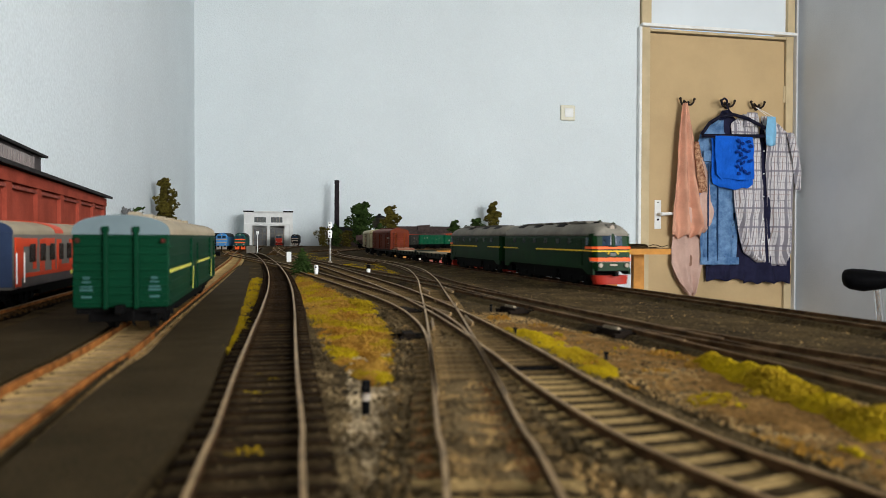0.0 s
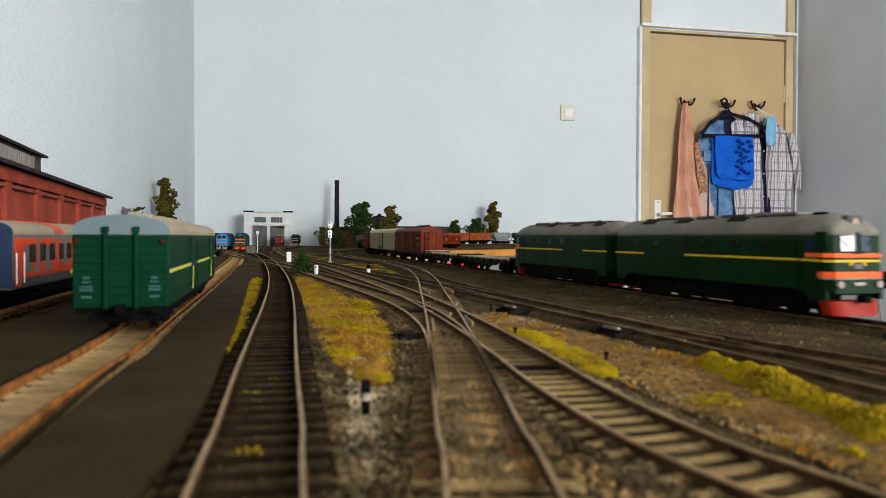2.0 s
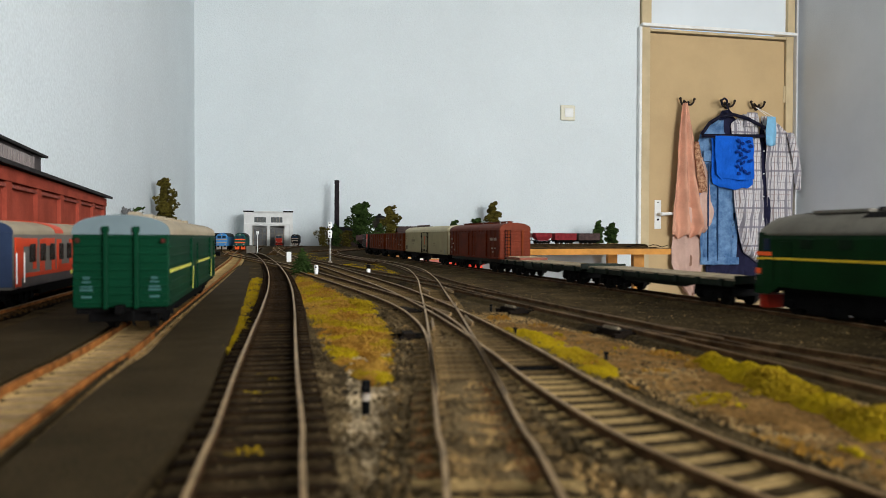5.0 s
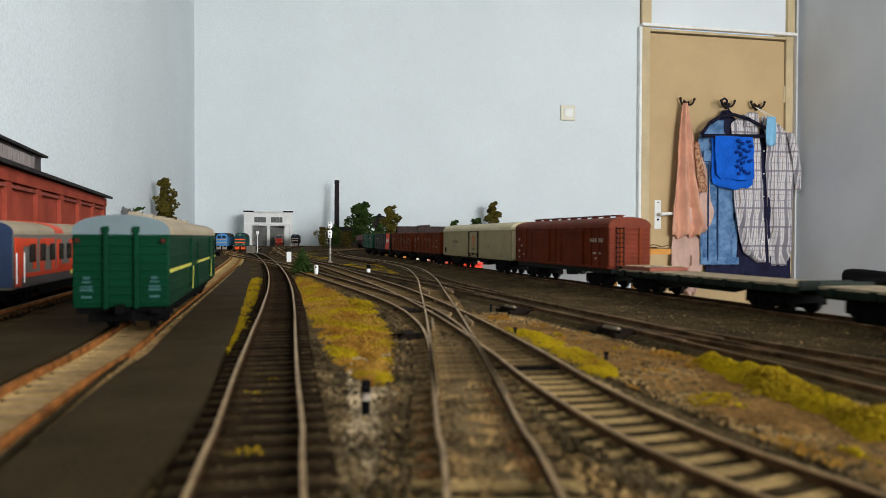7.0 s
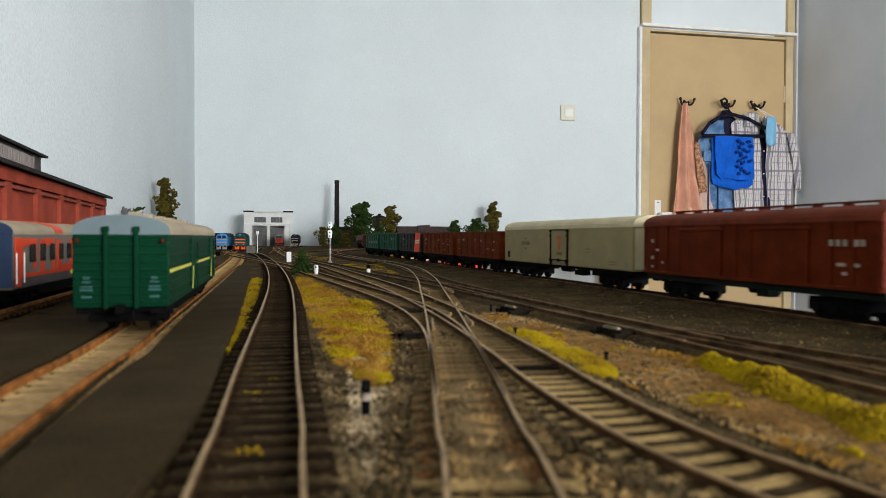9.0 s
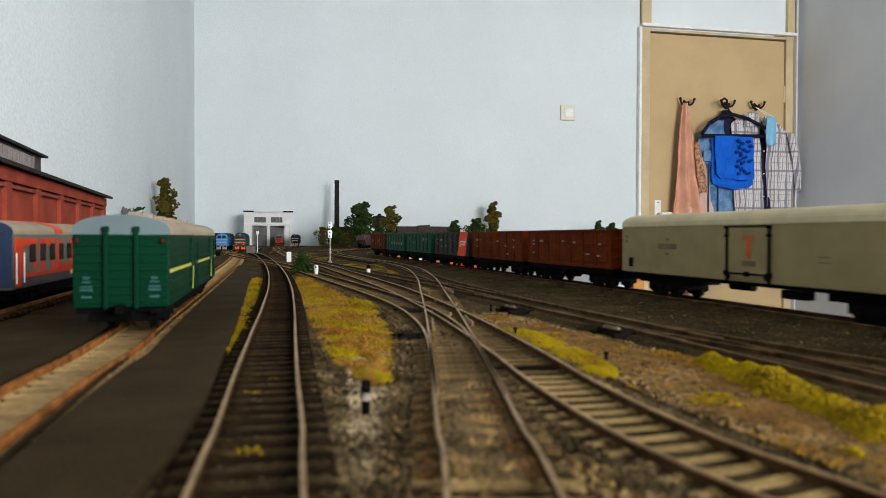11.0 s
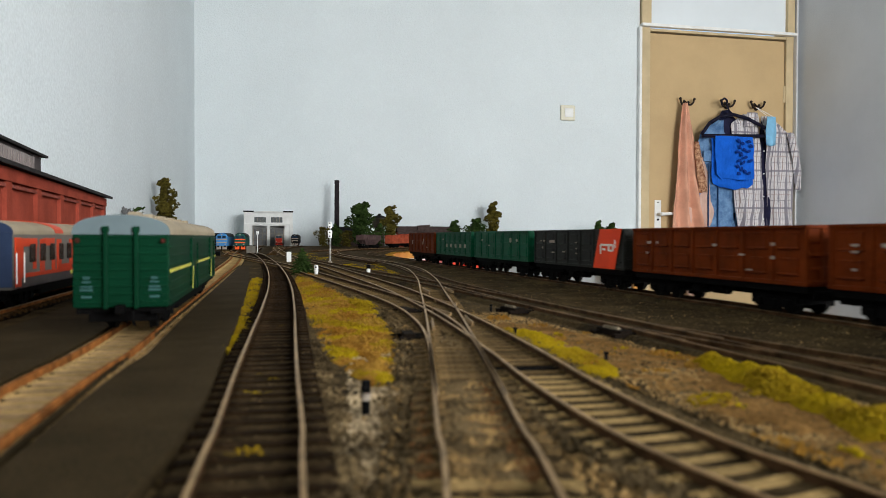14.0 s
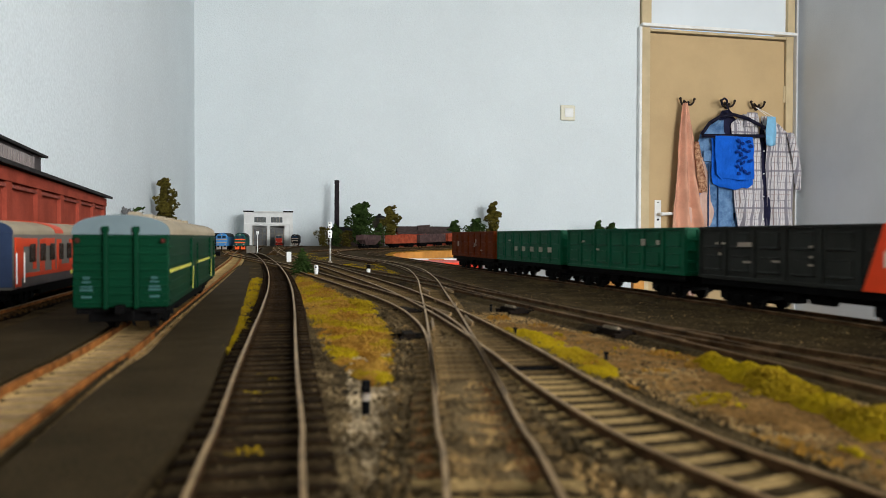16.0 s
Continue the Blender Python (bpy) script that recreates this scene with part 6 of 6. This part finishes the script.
def brick_depot():
    """Long brick depot on the west side; local x runs away from the camera along its front, y to the west."""
    ang = 90 + math.degrees(math.atan(0.3055))
    v = thing("brick_depot", "long red brick depot with black roof and vented monitor", "building", pose(-0.4447, 0.95, ZG, 0, 0, ang))
    L, H, D = 900.0, 92.0, 150.0
    # x from -L to 0, front face at y = 0, depth to +y
    part("wall", box(B(), -L / 2, D / 2 + 1.5, H / 2, L, D, H), BRICK, v)
    n = 10
    step = L / n
    for i in range(n + 1):
        part("pilaster", box(B(), -i * step - (7 if i == 0 else 0) + (7 if i == n else 0), 0.0, H / 2, 14, 3.4, H, bev=0.4), BRICK, v)
    part("cornice", box(B(), -L / 2, -0.6, H - 5, L, 4.5, 10, bev=0.5), BRICK, v)
    part("string_course", box(B(), -L / 2, -0.8, H - 46, L, 4.8, 4, bev=0.5), mat("brick_dark", (0.20, 0.05, 0.035), 0.85, var=0.15, bump=0.3, bscale=900), v)
    for i in range(n):
        part("panel_lintel", box(B(), -(i + 0.5) * step, -0.2, H - 13, step - 18, 3.6, 2.6, bev=0.3), mat("brick_dark", (0.2, 0.05, 0.035)), v)
        part("window_pane", box(B(), -(i + 0.5) * step, -0.05, 26, step - 34, 1.6, 34, bev=0.3), GLASS, v)
    bm = B()
    for i in range(n):
        box(bm, -(i + 0.5) * step, 0, 50, step, 2.6, 2)
    part("sill", bm, BRICK, v)
    roof = [(-9, H), (-9, H + 3), (D / 2, H + 16), (D + 9, H + 3), (D + 9, H), (D / 2, H + 12)]
    part("roof", extrude(B(), roof, -L - 10, 9), mat("roof_felt", (0.022, 0.020, 0.020), 0.85, var=0.2), v, "black felt roof")
    mon = B()
    box(mon, -L / 2 - 110, 62, H + 17, L - 240, 74, 26)
    part("monitor", mon, mat("monitor_grey", (0.060, 0.050, 0.050), 0.7, var=0.1), v, "dark grey roof monitor")
    part("monitor_roof", extrude(B(), [(20, H + 29), (20, H + 31.5), (62, H + 37), (104, H + 31.5), (104, H + 29), (62, H + 34)], -L, -222), mat("roof_felt", (0.022, 0.02, 0.02)), v)
    for i in range(46):
        part("vent_slat", box(B(), -262 - i * 7.5, 24.6, H + 20, 3.0, 1.6, 13, bev=0.2), mat("slat_pale", (0.20, 0.17, 0.16), 0.6), v)
    return v


brick_depot()


def engine_shed():
    ang = 15.0
    v = thing("engine_shed", "white plastered two-stall engine shed with grey roof caps", "building", pose(-0.781, 3.235, ZG, 0, 0, ang))
    W, H, D = 212.0, 152.0, 110.0
    bm = B()
    for x, w in ((-W / 2 + 18, 36), (0, 12), (W / 2 - 18, 36)):
        box(bm, x, 4, 46, w, 8, 92)
    part("front_wall", bm, SHEDWHITE, v)
    part("upper_wall", box(B(), 0, 4, 122, W, 8, 60), SHEDWHITE, v)
    for x in (-W / 2 + 4, W / 2 - 4):
        part("side_wall", box(B(), x, 4 + D / 2, H / 2, 8, D, H), SHEDWHITE, v)
        part("pilaster", box(B(), x * 0.98, -1, 50, 14, 8, 100, bev=1), SHEDWHITE, v)
    part("rear_wall", box(B(), 0, 4 + D, H / 2, W - 18, 8, H), SHEDWHITE, v)
    part("cornice", box(B(), 0, -1, 100, W, 4, 4, bev=0.6), SHEDWHITE, v)
    part("parapet", loft(B(), [[(x, y, 152 + 6 * math.cos(x / 60 * 1.3)) for x in (-64, -40, -20, 0, 20, 40, 64)] + [(64, y, 148), (-64, y, 148)] for y in (0, 8)]), SHEDWHITE, v)
    part("roof", box(B(), 0, D / 2 + 4, 151, W - 20, D, 4), mat("roof_felt", (0.022, 0.02, 0.02)), v)
    for x in (-W / 2 + 20, W / 2 - 20):
        part("roof_cap", box(B(), x, 2, 155, 44, 16, 6, bev=1), DARKGREY, v, "dark grey parapet cap")
    for x in (-36, 36):
        w = part("window", box(B(), x, -0.5, 118, 50, 2, 24, bev=0.4), mat("shed_glass", (0.10, 0.11, 0.11), 0.3), v)
        for q in (-12.5, 0, 12.5):
            part("glazing_bar", box(B(), x + q, -1.8, 118, 1.4, 1, 24), MARK, w)
        g = part("gate", box(B(), x + (2 if x > 0 else -2), 8, 40, 60, 2, 80, bev=0.4), mat("gate_dark", (0.12, 0.12, 0.12), 0.6), v)
        for q in (-29, -10, 10, 29):
            part("gate_bar", box(B(), x + q, 6.2, 40, 2.4, 1.4, 80), MARK if abs(q) > 20 else LOCOROOF, g)
        for q in (30, 56):
            part("gate_rail", box(B(), x, 6.4, q, 60, 1.2, 2), LOCOROOF, g)
    return v


engine_shed()

v = thing("factory_chimney", "tall dark brick factory chimney with low boiler house", "chimney", local(-0.489, 3.33, 10))
part("shaft", tube(B(), (0, 0, 20), (0, 0, 300), 11.8, 10.2, seg=20), mat("chimney_brick", (0.026, 0.021, 0.023), 0.85, var=0.2, scale=120), v, smooth=True)
part("crown", tube(B(), (0, 0, 288), (0, 0, 303), 11.0, 11.2, seg=20), mat("chimney_brick", (0.045, 0.032, 0.03)), v)
part("boiler_house", box(B(), 36, 12, 36, 150, 70, 72, bev=1), mat("dark_brick", (0.07, 0.05, 0.045), 0.85, var=0.2), v)
part("roof", extrude(B(), [(-30, 72), (12, 90), (54, 72), (12, 76)], -44, 116), DARKGREY, v)

v = thing("water_tower", "dark grey round water tower with conical roof", "water tower", local(-0.282, 3.2, 0))
part("shaft", tube(B(), (0, 0, 0), (0, 0, 90), 24, 20, seg=20), mat("dark_brick", (0.07, 0.05, 0.045)), v)
part("tank", tube(B(), (0, 0, 84), (0, 0, 128), 33, 34, seg=20), mat("tank_grey", (0.085, 0.072, 0.055), 0.7, var=0.15), v)
part("roof", tube(B(), (0, 0, 128), (0, 0, 138), 38, 12, seg=20), DARKGREY, v)
part("lantern", tube(B(), (0, 0, 138), (0, 0, 146), 7, 7, seg=12), DARKGREY, v)

v = thing("freight_house", "long red building with a grey-brown pitched roof", "building", local(-0.085, 3.28, WALL_TURN))
part("wall", box(B(), 0, 30, 32, 236, 90, 64, bev=0.8), mat("house_red", (0.30, 0.055, 0.03), 0.8, var=0.15, scale=60), v)
part("roof", extrude(B(), [(-26, 60), (30, 92), (86, 60), (86, 57), (30, 88), (-26, 57)], -124, 124), mat("house_roof", (0.060, 0.040, 0.036), 0.8, var=0.2, scale=70), v)
part("gable", loft(B(), [[(-30, -18, 66), (-30, 40, 66), (-30, 11, 96)], [(26, -30, 66), (26, 40, 66), (26, 5, 99)]]), mat("house_roof", (0.1, 0.062, 0.055)), v)
for x in np.linspace(-100, 100, 7):
    part("window", box(B(), x, -15.5, 36, 14, 2, 22, bev=0.4), GLASS, v)


# ---------------------------------------------------------------- trees and bushes
def tree(name, label, x, y, height, width, leaf, seed, base=0.12, n=900, gap=0.0, taper=0.5, size=0.0042, limbs=9):
    """Tapered trunk with limbs, and a crown of many small clumps with gaps; sizes in metres of the model."""
    rng = np.random.default_rng(seed)
    t = thing(name, label, "tree", pose(x, y, ZG), "trees and bushes along the walls")
    k = 1.0
    tr = B()
    tube(tr, (0, 0, -0.002), (0.002, 0.001, height * 0.55), height * 0.018, height * 0.010, seg=7, k=k)
    tube(tr, (0.002, 0.001, height * 0.55), (0, 0, height * 0.95), height * 0.010, height * 0.003, seg=6, k=k)
    part("trunk", tr, BARK, t)
    tips = []
    for i in range(limbs):
        z = height * (base + (0.96 - base) * (i + 0.5) / limbs)
        f = (z / height - base) / (1 - base)
        r = width / 2 * (math.sin(math.pi * min(1, 0.12 + 0.85 * f) ** (0.8 + taper * 0.3)) ** 0.7 if taper < 1 else 1.04 - f)
        a = i * 2.4 + rng.uniform(-0.4, 0.4)
        p = Vector((math.cos(a) * r * 0.62, math.sin(a) * r * 0.62, z + height * 0.03))
        part("limb", tube(B(), (0, 0, z - height * 0.05), p, height * 0.007, height * 0.003, seg=5, k=k), BARK, t)
        tips += [(p, r * 0.55), (Vector((p.x * -0.4, p.y * -0.4, z)), r * 0.5)]
    pts = []
    while len(pts) < n:
        p, r = tips[rng.integers(len(tips))]
        q = rng.normal(size=3)
        q = q / np.linalg.norm(q) * r * rng.uniform(0.45, 1.0)
        c = np.array(p) + q * np.array([1, 1, 0.8])
        if gap and noise.noise(Vector(c) * (3.2 / width)) < gap - 0.5:
            continue
        if c[2] > 0.004:
            pts.append(c)
    lumps("crown", pts, rng.uniform(0.45, 1.15, n) * size, leaf, t, 0.8, rng)
    return t


tree("tree", "tall olive deciduous model tree with gaps", -0.879, 2.30, 0.236, 0.082, LEAFY, 41, base=0.34, n=2200, gap=0.30, size=0.0056)
tree("bush", "dark shrub behind the coaches", -0.800, 1.90, 0.122, 0.045, LEAF, 42, base=0.55, n=300, gap=0.5, size=0.0038, limbs=6)
tree("bush", "grey leafless shrub behind the coaches", -0.845, 1.92, 0.118, 0.070, mat("dry_twigs", (0.22, 0.22, 0.22), 0.9, var=0.2, scale=40, rand=0.4, spec=0.03), 53, base=0.5, n=420, gap=0.4, size=0.0036, limbs=7)
tree("tree", "broad dark green deciduous model tree", -0.335, 2.96, 0.184, 0.132, LEAF, 43, base=0.10, n=3200, gap=0.25, size=0.0062)
tree("tree", "olive green model tree by the water tower", -0.220, 3.03, 0.178, 0.088, LEAFY, 44, base=0.15, n=2200, gap=0.3, size=0.0060)
tree("tree", "tall olive oval model tree by the back wall", 0.240, 3.48, 0.219, 0.080, LEAFY, 45, base=0.18, n=3600, gap=0.05, size=0.0060)
tree("bush", "dark green rounded bush by the back wall", 0.052, 3.32, 0.122, 0.078, LEAF, 46, base=0.12, n=2600, size=0.0048, taper=0.1)
tree("bush", "dark green spreading bush by the back wall", 0.150, 3.34, 0.128, 0.112, LEAF, 47, base=0.2, n=1600, gap=0.32, size=0.0060)
tree("bush", "olive oval bush on the far board", 0.748, 3.48, 0.128, 0.056, LEAF, 48, base=0.12, n=2600, size=0.0052, taper=0.2)
tree("bush", "dark green rounded bush on the far board", 0.815, 3.50, 0.116, 0.074, LEAF, 49, base=0.12, n=2600, size=0.0052, taper=0.1)
for i, (x, y, hh, ww, lf) in enumerate(((-0.50, 3.02, 0.085, 0.08, LEAFY), (-0.44, 3.0, 0.08, 0.07, LEAF), (-0.395, 2.98, 0.07, 0.07, LEAFY), (-0.46, 3.08, 0.10, 0.06, LEAF), (-0.29, 2.93, 0.06, 0.07, LEAF), (-0.26, 2.98, 0.10, 0.07, LEAF))):
    tree("bush", "mixed green-brown undergrowth at the factory", x, y, hh, ww, lf, 60 + i, base=0.05, n=620, gap=0.25, size=0.0044, limbs=7)


def fir(x, y, height, width, seed):
    rng = np.random.default_rng(seed)
    t = thing("fir_tree", "small dark green model fir tree", "tree", pose(x, y, ZG))
    part("trunk", tube(B(), (0, 0, -0.001), (0, 0, height * 0.97), height * 0.03, height * 0.006, seg=7, k=1), BARK, t)
    pts, sz = [], []
    tiers = 9
    for i in range(tiers):
        f = i / (tiers - 1)
        z, r = height * (0.12 + 0.84 * f), width / 2 * (1 - f) ** 0.8 + 0.0006
        bm = B()
        m = 9
        for j in range(m):
            a = j * 2 * math.pi / m + i * 0.5
            rr = r * rng.uniform(0.8, 1.12)
            tube(bm, (0, 0, z + rr * 0.15), (math.cos(a) * rr, math.sin(a) * rr, z - rr * 0.30), 0.0011, 0.0003, seg=4, k=1)
            for q in np.linspace(0.25, 1.0, 7):
                for e in range(3):
                    pts.append((math.cos(a) * rr * q + rng.normal() * 0.0006, math.sin(a) * rr * q + rng.normal() * 0.0006, z + rr * 0.15 - rr * 0.45 * q + rng.normal() * 0.0004))
                    sz.append(0.0015 * rng.uniform(0.6, 1.2))
        part("branch_tier", bm, LEAF, t)
    lumps("needles", pts, sz, LEAF, t, 0.6, rng)
    return t


fir(-0.160, 0.822, 0.0300, 0.030, 50)


# ---------------------------------------------------------------- signals and trackside pieces
def mast_signal(x, y, height, heads, r=0.6):
    v = thing("signal_mast", "white model signal mast with round heads", "signal", local(x, y, 0))
    part("foot", box(B(), 0, 0, 2.0, 6, 6, 4, bev=0.5), MARK, v)
    part("mast", tube(B(), (0, 0, 0), (0, 0, height), r, r * 0.8, seg=8), WHITE, v)
    for z, w, hh in heads:
        hd = part("signal_head", box(B(), 0, -1.0, z, w, 3.4, hh, bev=1.2), WHITE, v)
        for q in ((-0.28, 0.28) if hh > w else (0,)):
            part("lens", tube(B(), (0, -2.6, z + q * hh), (0, -3.4, z + q * hh), 1.1, seg=10), BLACK, hd)
    part("ladder", tube(tube(B(), (1.6, 1.2, 2), (1.6, 1.2, height * 0.8), 0.25, seg=5), (-1.6, 1.2, 2), (-1.6, 1.2, height * 0.8), 0.25, seg=5), LOCOROOF, v)
    return v


mast_signal(-0.181, 1.159, 66, ((62, 6, 10), (50, 7, 7), (44, 6, 6)))
mast_signal(-0.455, 1.774, 56, ((52, 6, 8),), 0.9)


def dwarf(x, y, height, w, label, top=BLACK, mid=WHITE, low=BLACK):
    v = thing("dwarf_signal", label, "signal", local(x, y, 0))
    part("post", tube(B(), (0, 0, -1), (0, 0, height * 0.45), w * 0.42, seg=10), low, v)
    part("collar", tube(B(), (0, 0, height * 0.44), (0, 0, height * 0.64), w * 0.46, seg=12), mid, v)
    hd = part("lamp_head", tube(B(), (0, 0, height * 0.66), (0, 0, height), w * 0.52, w * 0.45, seg=12), top, v)
    part("lens", tube(B(), (0, -w * 0.45, height * 0.84), (0, -w * 0.62, height * 0.84), w * 0.22, seg=8), DARKGREY, hd)
    return v


dwarf(-0.0185, 0.174, 8.6, 2.5, "small black and white shunting signal in gravel", BLACK, MARK, BLACK)
dwarf(-0.1385, 0.79, 12.0, 4.6, "white dwarf signal beside the fir tree", WHITE, WHITE, WHITE)
dwarf(-0.083, 0.806, 12.0, 4.6, "black and white dwarf signal between tracks", BLACK, WHITE, WHITE)
v = thing("marker_board", "white upright marker board by the yard throat", "sign", local(-0.245, 1.15, 0))
part("board", box(B(), 0, 0, 11, 7.4, 1.2, 16, bev=0.3), WHITE, v)
part("post", box(B(), 0, 1.0, 6, 1.6, 1.2, 14), LOCOROOF, v)
v = thing("relay_box", "small black relay box beside the far track", "box", local(-0.50, 1.60, 12))
part("cabinet", box(B(), 0, 0, 5, 14, 8, 9, bev=0.6), BLACK, v)
part("lid", box(B(), 0, 0, 9.8, 15, 9, 1, bev=0.3), DARKGREY, v)
v = thing("relay_box", "small grey relay box beside the shed track", "box", local(-0.478, 1.80, 12))
part("cabinet", box(B(), 0, 0, 10, 22, 10, 20, bev=0.8), LOCOROOF, v)
part("lid", box(B(), 0, 0, 20.5, 23, 11, 1.2, bev=0.3), DARKGREY, v)


MACHINE = mat("machine_black", (0.010, 0.007, 0.005), 0.8, var=0.3, scale=150, spec=0.03)
COVER = mat("machine_cover", (0.20, 0.16, 0.11), 0.8, var=0.25, scale=200, spec=0.03)


def point_machine(x, y, turn, size=1.0, cover=True):
    v = thing("point_machine", "black point machine on beams beside the turnout", "point machine", local(x, y, turn, ZG + 0.0010))
    k = size
    part("case", box(B(), 0, 0, 1.7, 17 * k, 6.5 * k, 2.8, bev=0.6), MACHINE, v)
    if cover:
        part("motor_cover", tube(B(), (-5.0 * k, -1.2 * k, 3.2), (5.0 * k, -1.2 * k, 3.2), 1.0, seg=10), COVER, v, "pale metal motor cover")
    part("throw_bar", box(B(), -2 * k, 7 * k, 1.2, 1.2, 11 * k, 0.8), BLACK, v)
    for q in (-7.4, 7.4):
        part("base_beam", box(B(), q * k, 1.5, 0.9, 2.8 * k, 15 * k, 1.8, bev=0.2), MACHINE, v)
    return v


point_machine(0.0390, 0.406, -66)
point_machine(0.0740, 0.312, -66)
point_machine(-0.0205, 0.400, -70, 0.9, False)
point_machine(-0.0142, 0.298, -82, 0.75, False)
v = thing("point_rod_trough", "black point rod trough across the crossing track", "trough", local(0.0285, 0.2275, 8.0, RAIL - 0.0024))
part("channel", box(B(), 0, 0, 0, 27, 3.6, 0.9, bev=0.2), BLACK, v)
part("rod", tube(B(), (-13, 0.4, 0.55), (13, 0.4, 0.55), 0.35, seg=6), MACHINE, v)
for x, y in ((0.0315, 0.313), (0.028, 0.42), (0.056, 0.247), (-0.006, 0.60)):
    v = thing("track_post", "small dark marker post beside the rails", "post", local(x, y, 0))
    part("stake", tube(B(), (0, 0, -1), (0, 0, 3.6), 0.8, 0.6, seg=7), DARKGREY, v)
    part("cap", box(B(), 0, 0, 3.8, 1.8, 1.8, 0.8, bev=0.2), BLACK, v)
cb = thing("cable", "thin black cable lying on the end of the far board", "cable", pose(0.86, 3.10, ZG))
bm = B()
P = [Vector((-0.06 + 0.02 * i, 0.012 * math.sin(i * 1.3), 0.004 + 0.010 * abs(math.sin(i * 0.9)))) for i in range(9)]
for a, b in zip(P, P[1:]):
    tube(bm, a, b, 0.0016, seg=6, k=1)
part("wire", bm, BLACK, cb)
part("plug", box(B(), -0.066, 0.0, 0.005, 0.014, 0.010, 0.010, k=1, bev=0.002), BLACK, cb)
# check rails and frogs of the crossing
for i, (x, y, turn, l) in enumerate(((-0.0125, 0.535, 98.5, 40), (0.0045, 0.545, 99, 40), (-0.0045, 0.330, 92, 34), (0.0125, 0.345, 95, 30), (0.0015, 0.44, 112, 36), (-0.001, 0.385, 110, 30))):
    v = tagged(mesh_ob("check_rail", box(box(B(), 0, 0, -0.3, l, 0.7, 1.2, bev=0.15), 0, 0, -1.3, l * 0.9, 1.2, 1.0), RAILM), "short worn check rail in the crossing", "rail", "crossing rails")
    v.matrix_basis = pose(x, y, RAIL, 0, 0, turn)

# ---------------------------------------------------------------- the train
SPEED = 0.118


def run(t):
    """Metres run after t seconds: the train gathers speed slightly."""
    return SPEED * t + 0.00024 * max(0.0, t - 3.0) ** 2 + 0.0006 * max(0.0, t - 12.0) ** 2


TRAIN = []


def couple(ob, s0, s1, pivot, turned=False):
    tagged(ob, group="vehicles of the moving train")
    TRAIN.append((ob, (s0 + s1) / 2, pivot, turned))


couple(loco(L=204.0), 0.2355, 0.4420, 0.05)
lb = loco()
couple(lb, 0.448, 0.650, 0.05, True)
couple(flatcar(), 0.657, 0.842, 0.06)
fw = flatcar()
part("end_board", box(B(), -68, 0, 17.4, 38, 30, 2.6, bev=0.5), mat("pink_board", (0.17, 0.055, 0.035), 0.7, var=0.15), fw, "pinkish flat load boards")
for x in (-80, -57):
    part("batten", box(B(), x, 0, 19.0, 3, 31, 0.6, bev=0.2), DECK, fw)
couple(fw, 0.848, 1.033, 0.06)
couple(boxcar(), 1.041, 1.235, 0.064)
couple(reefer(), 1.243, 1.512, 0.085)
W1 = [(-66, 36, 5, 1.6), (-66, 33, 5, 1.6), (-48, 36, 9, 2.4), (-66, 25, 4, 1.6), (20, 35, 5, 2), (44, 26, 9, 1.2), (64, 34, 5, 2), (62, 25, 5, 2), (-2, 36, 3, 2)]
W2 = [(-60, 36, 6, 2.4), (-50, 36, 3, 2), (-62, 29, 4, 2), (10, 35, 5, 2), (34, 30, 6, 1.4), (58, 36, 4, 2.2), (58, 29, 4, 2.2), (40, 22, 6, 1.4)]
couple(gondola(BROWN, "reddish brown open gondola wagon with white markings", white=W1), 1.519, 1.688, 0.049)
couple(gondola(BROWN, "reddish brown open gondola wagon with white markings", white=W2), 1.695, 1.864, 0.049)
couple(gondola(GREYW, "dark grey gondola wagon with a slanted red panel", L=167.0, panel=REDW, white=[(-60, 36, 4, 1.6), (-66, 36, 3, 1.6), (-42, 35.5, 14, 3.4), (-63, 30, 3, 2.2), (-40, 26, 8, 1.6), (-18, 27, 7, 1.6), (6, 35, 3, 1.4), (6, 30, 3, 1.4), (6, 26, 4, 1.6)]), 1.870, 2.042, 0.049)
couple(gondola(GREENW, "bright green open gondola wagon", L=169.0, white=[(-54, 36, 6, 2), (36, 36, 7, 6), (54, 36, 5, 4), (-30, 30, 6, 2)]), 2.049, 2.226, 0.049)
couple(gondola(GREENW, "bright green gondola wagon with a row of white blocks", white=[(-24, 28, 9, 6), (-4, 28, 10, 6), (17, 28, 10, 6), (38, 28, 10, 6), (58, 28, 10, 6), (-42, 36, 8, 2)]), 2.232, 2.400, 0.049)
couple(gondola(BROWN, "reddish brown open gondola wagon at the tail", white=[(-52, 31, 7, 8), (20, 33, 3, 10), (14, 30, 3, 6), (40, 24, 8, 2)]), 2.406, 2.573, 0.049)


def rail_pose(s, pivot):
    a, b = main_path(s - pivot)[0], main_path(s + pivot)[0]
    m, d = (a + b) / 2, a - b
    return on_track(m.x, m.y, d.x, d.y)


def motions():
    """The train runs along the main line towards the camera."""
    for ob, s, pivot, turned in TRAIN:
        about = pose(0, 0, 0, 0, 0, 180 if turned else 0)
        walk(ob, [(t, rail_pose(s - run(t), pivot) @ about) for t in [0.5 * i for i in range(33)]])


motions()
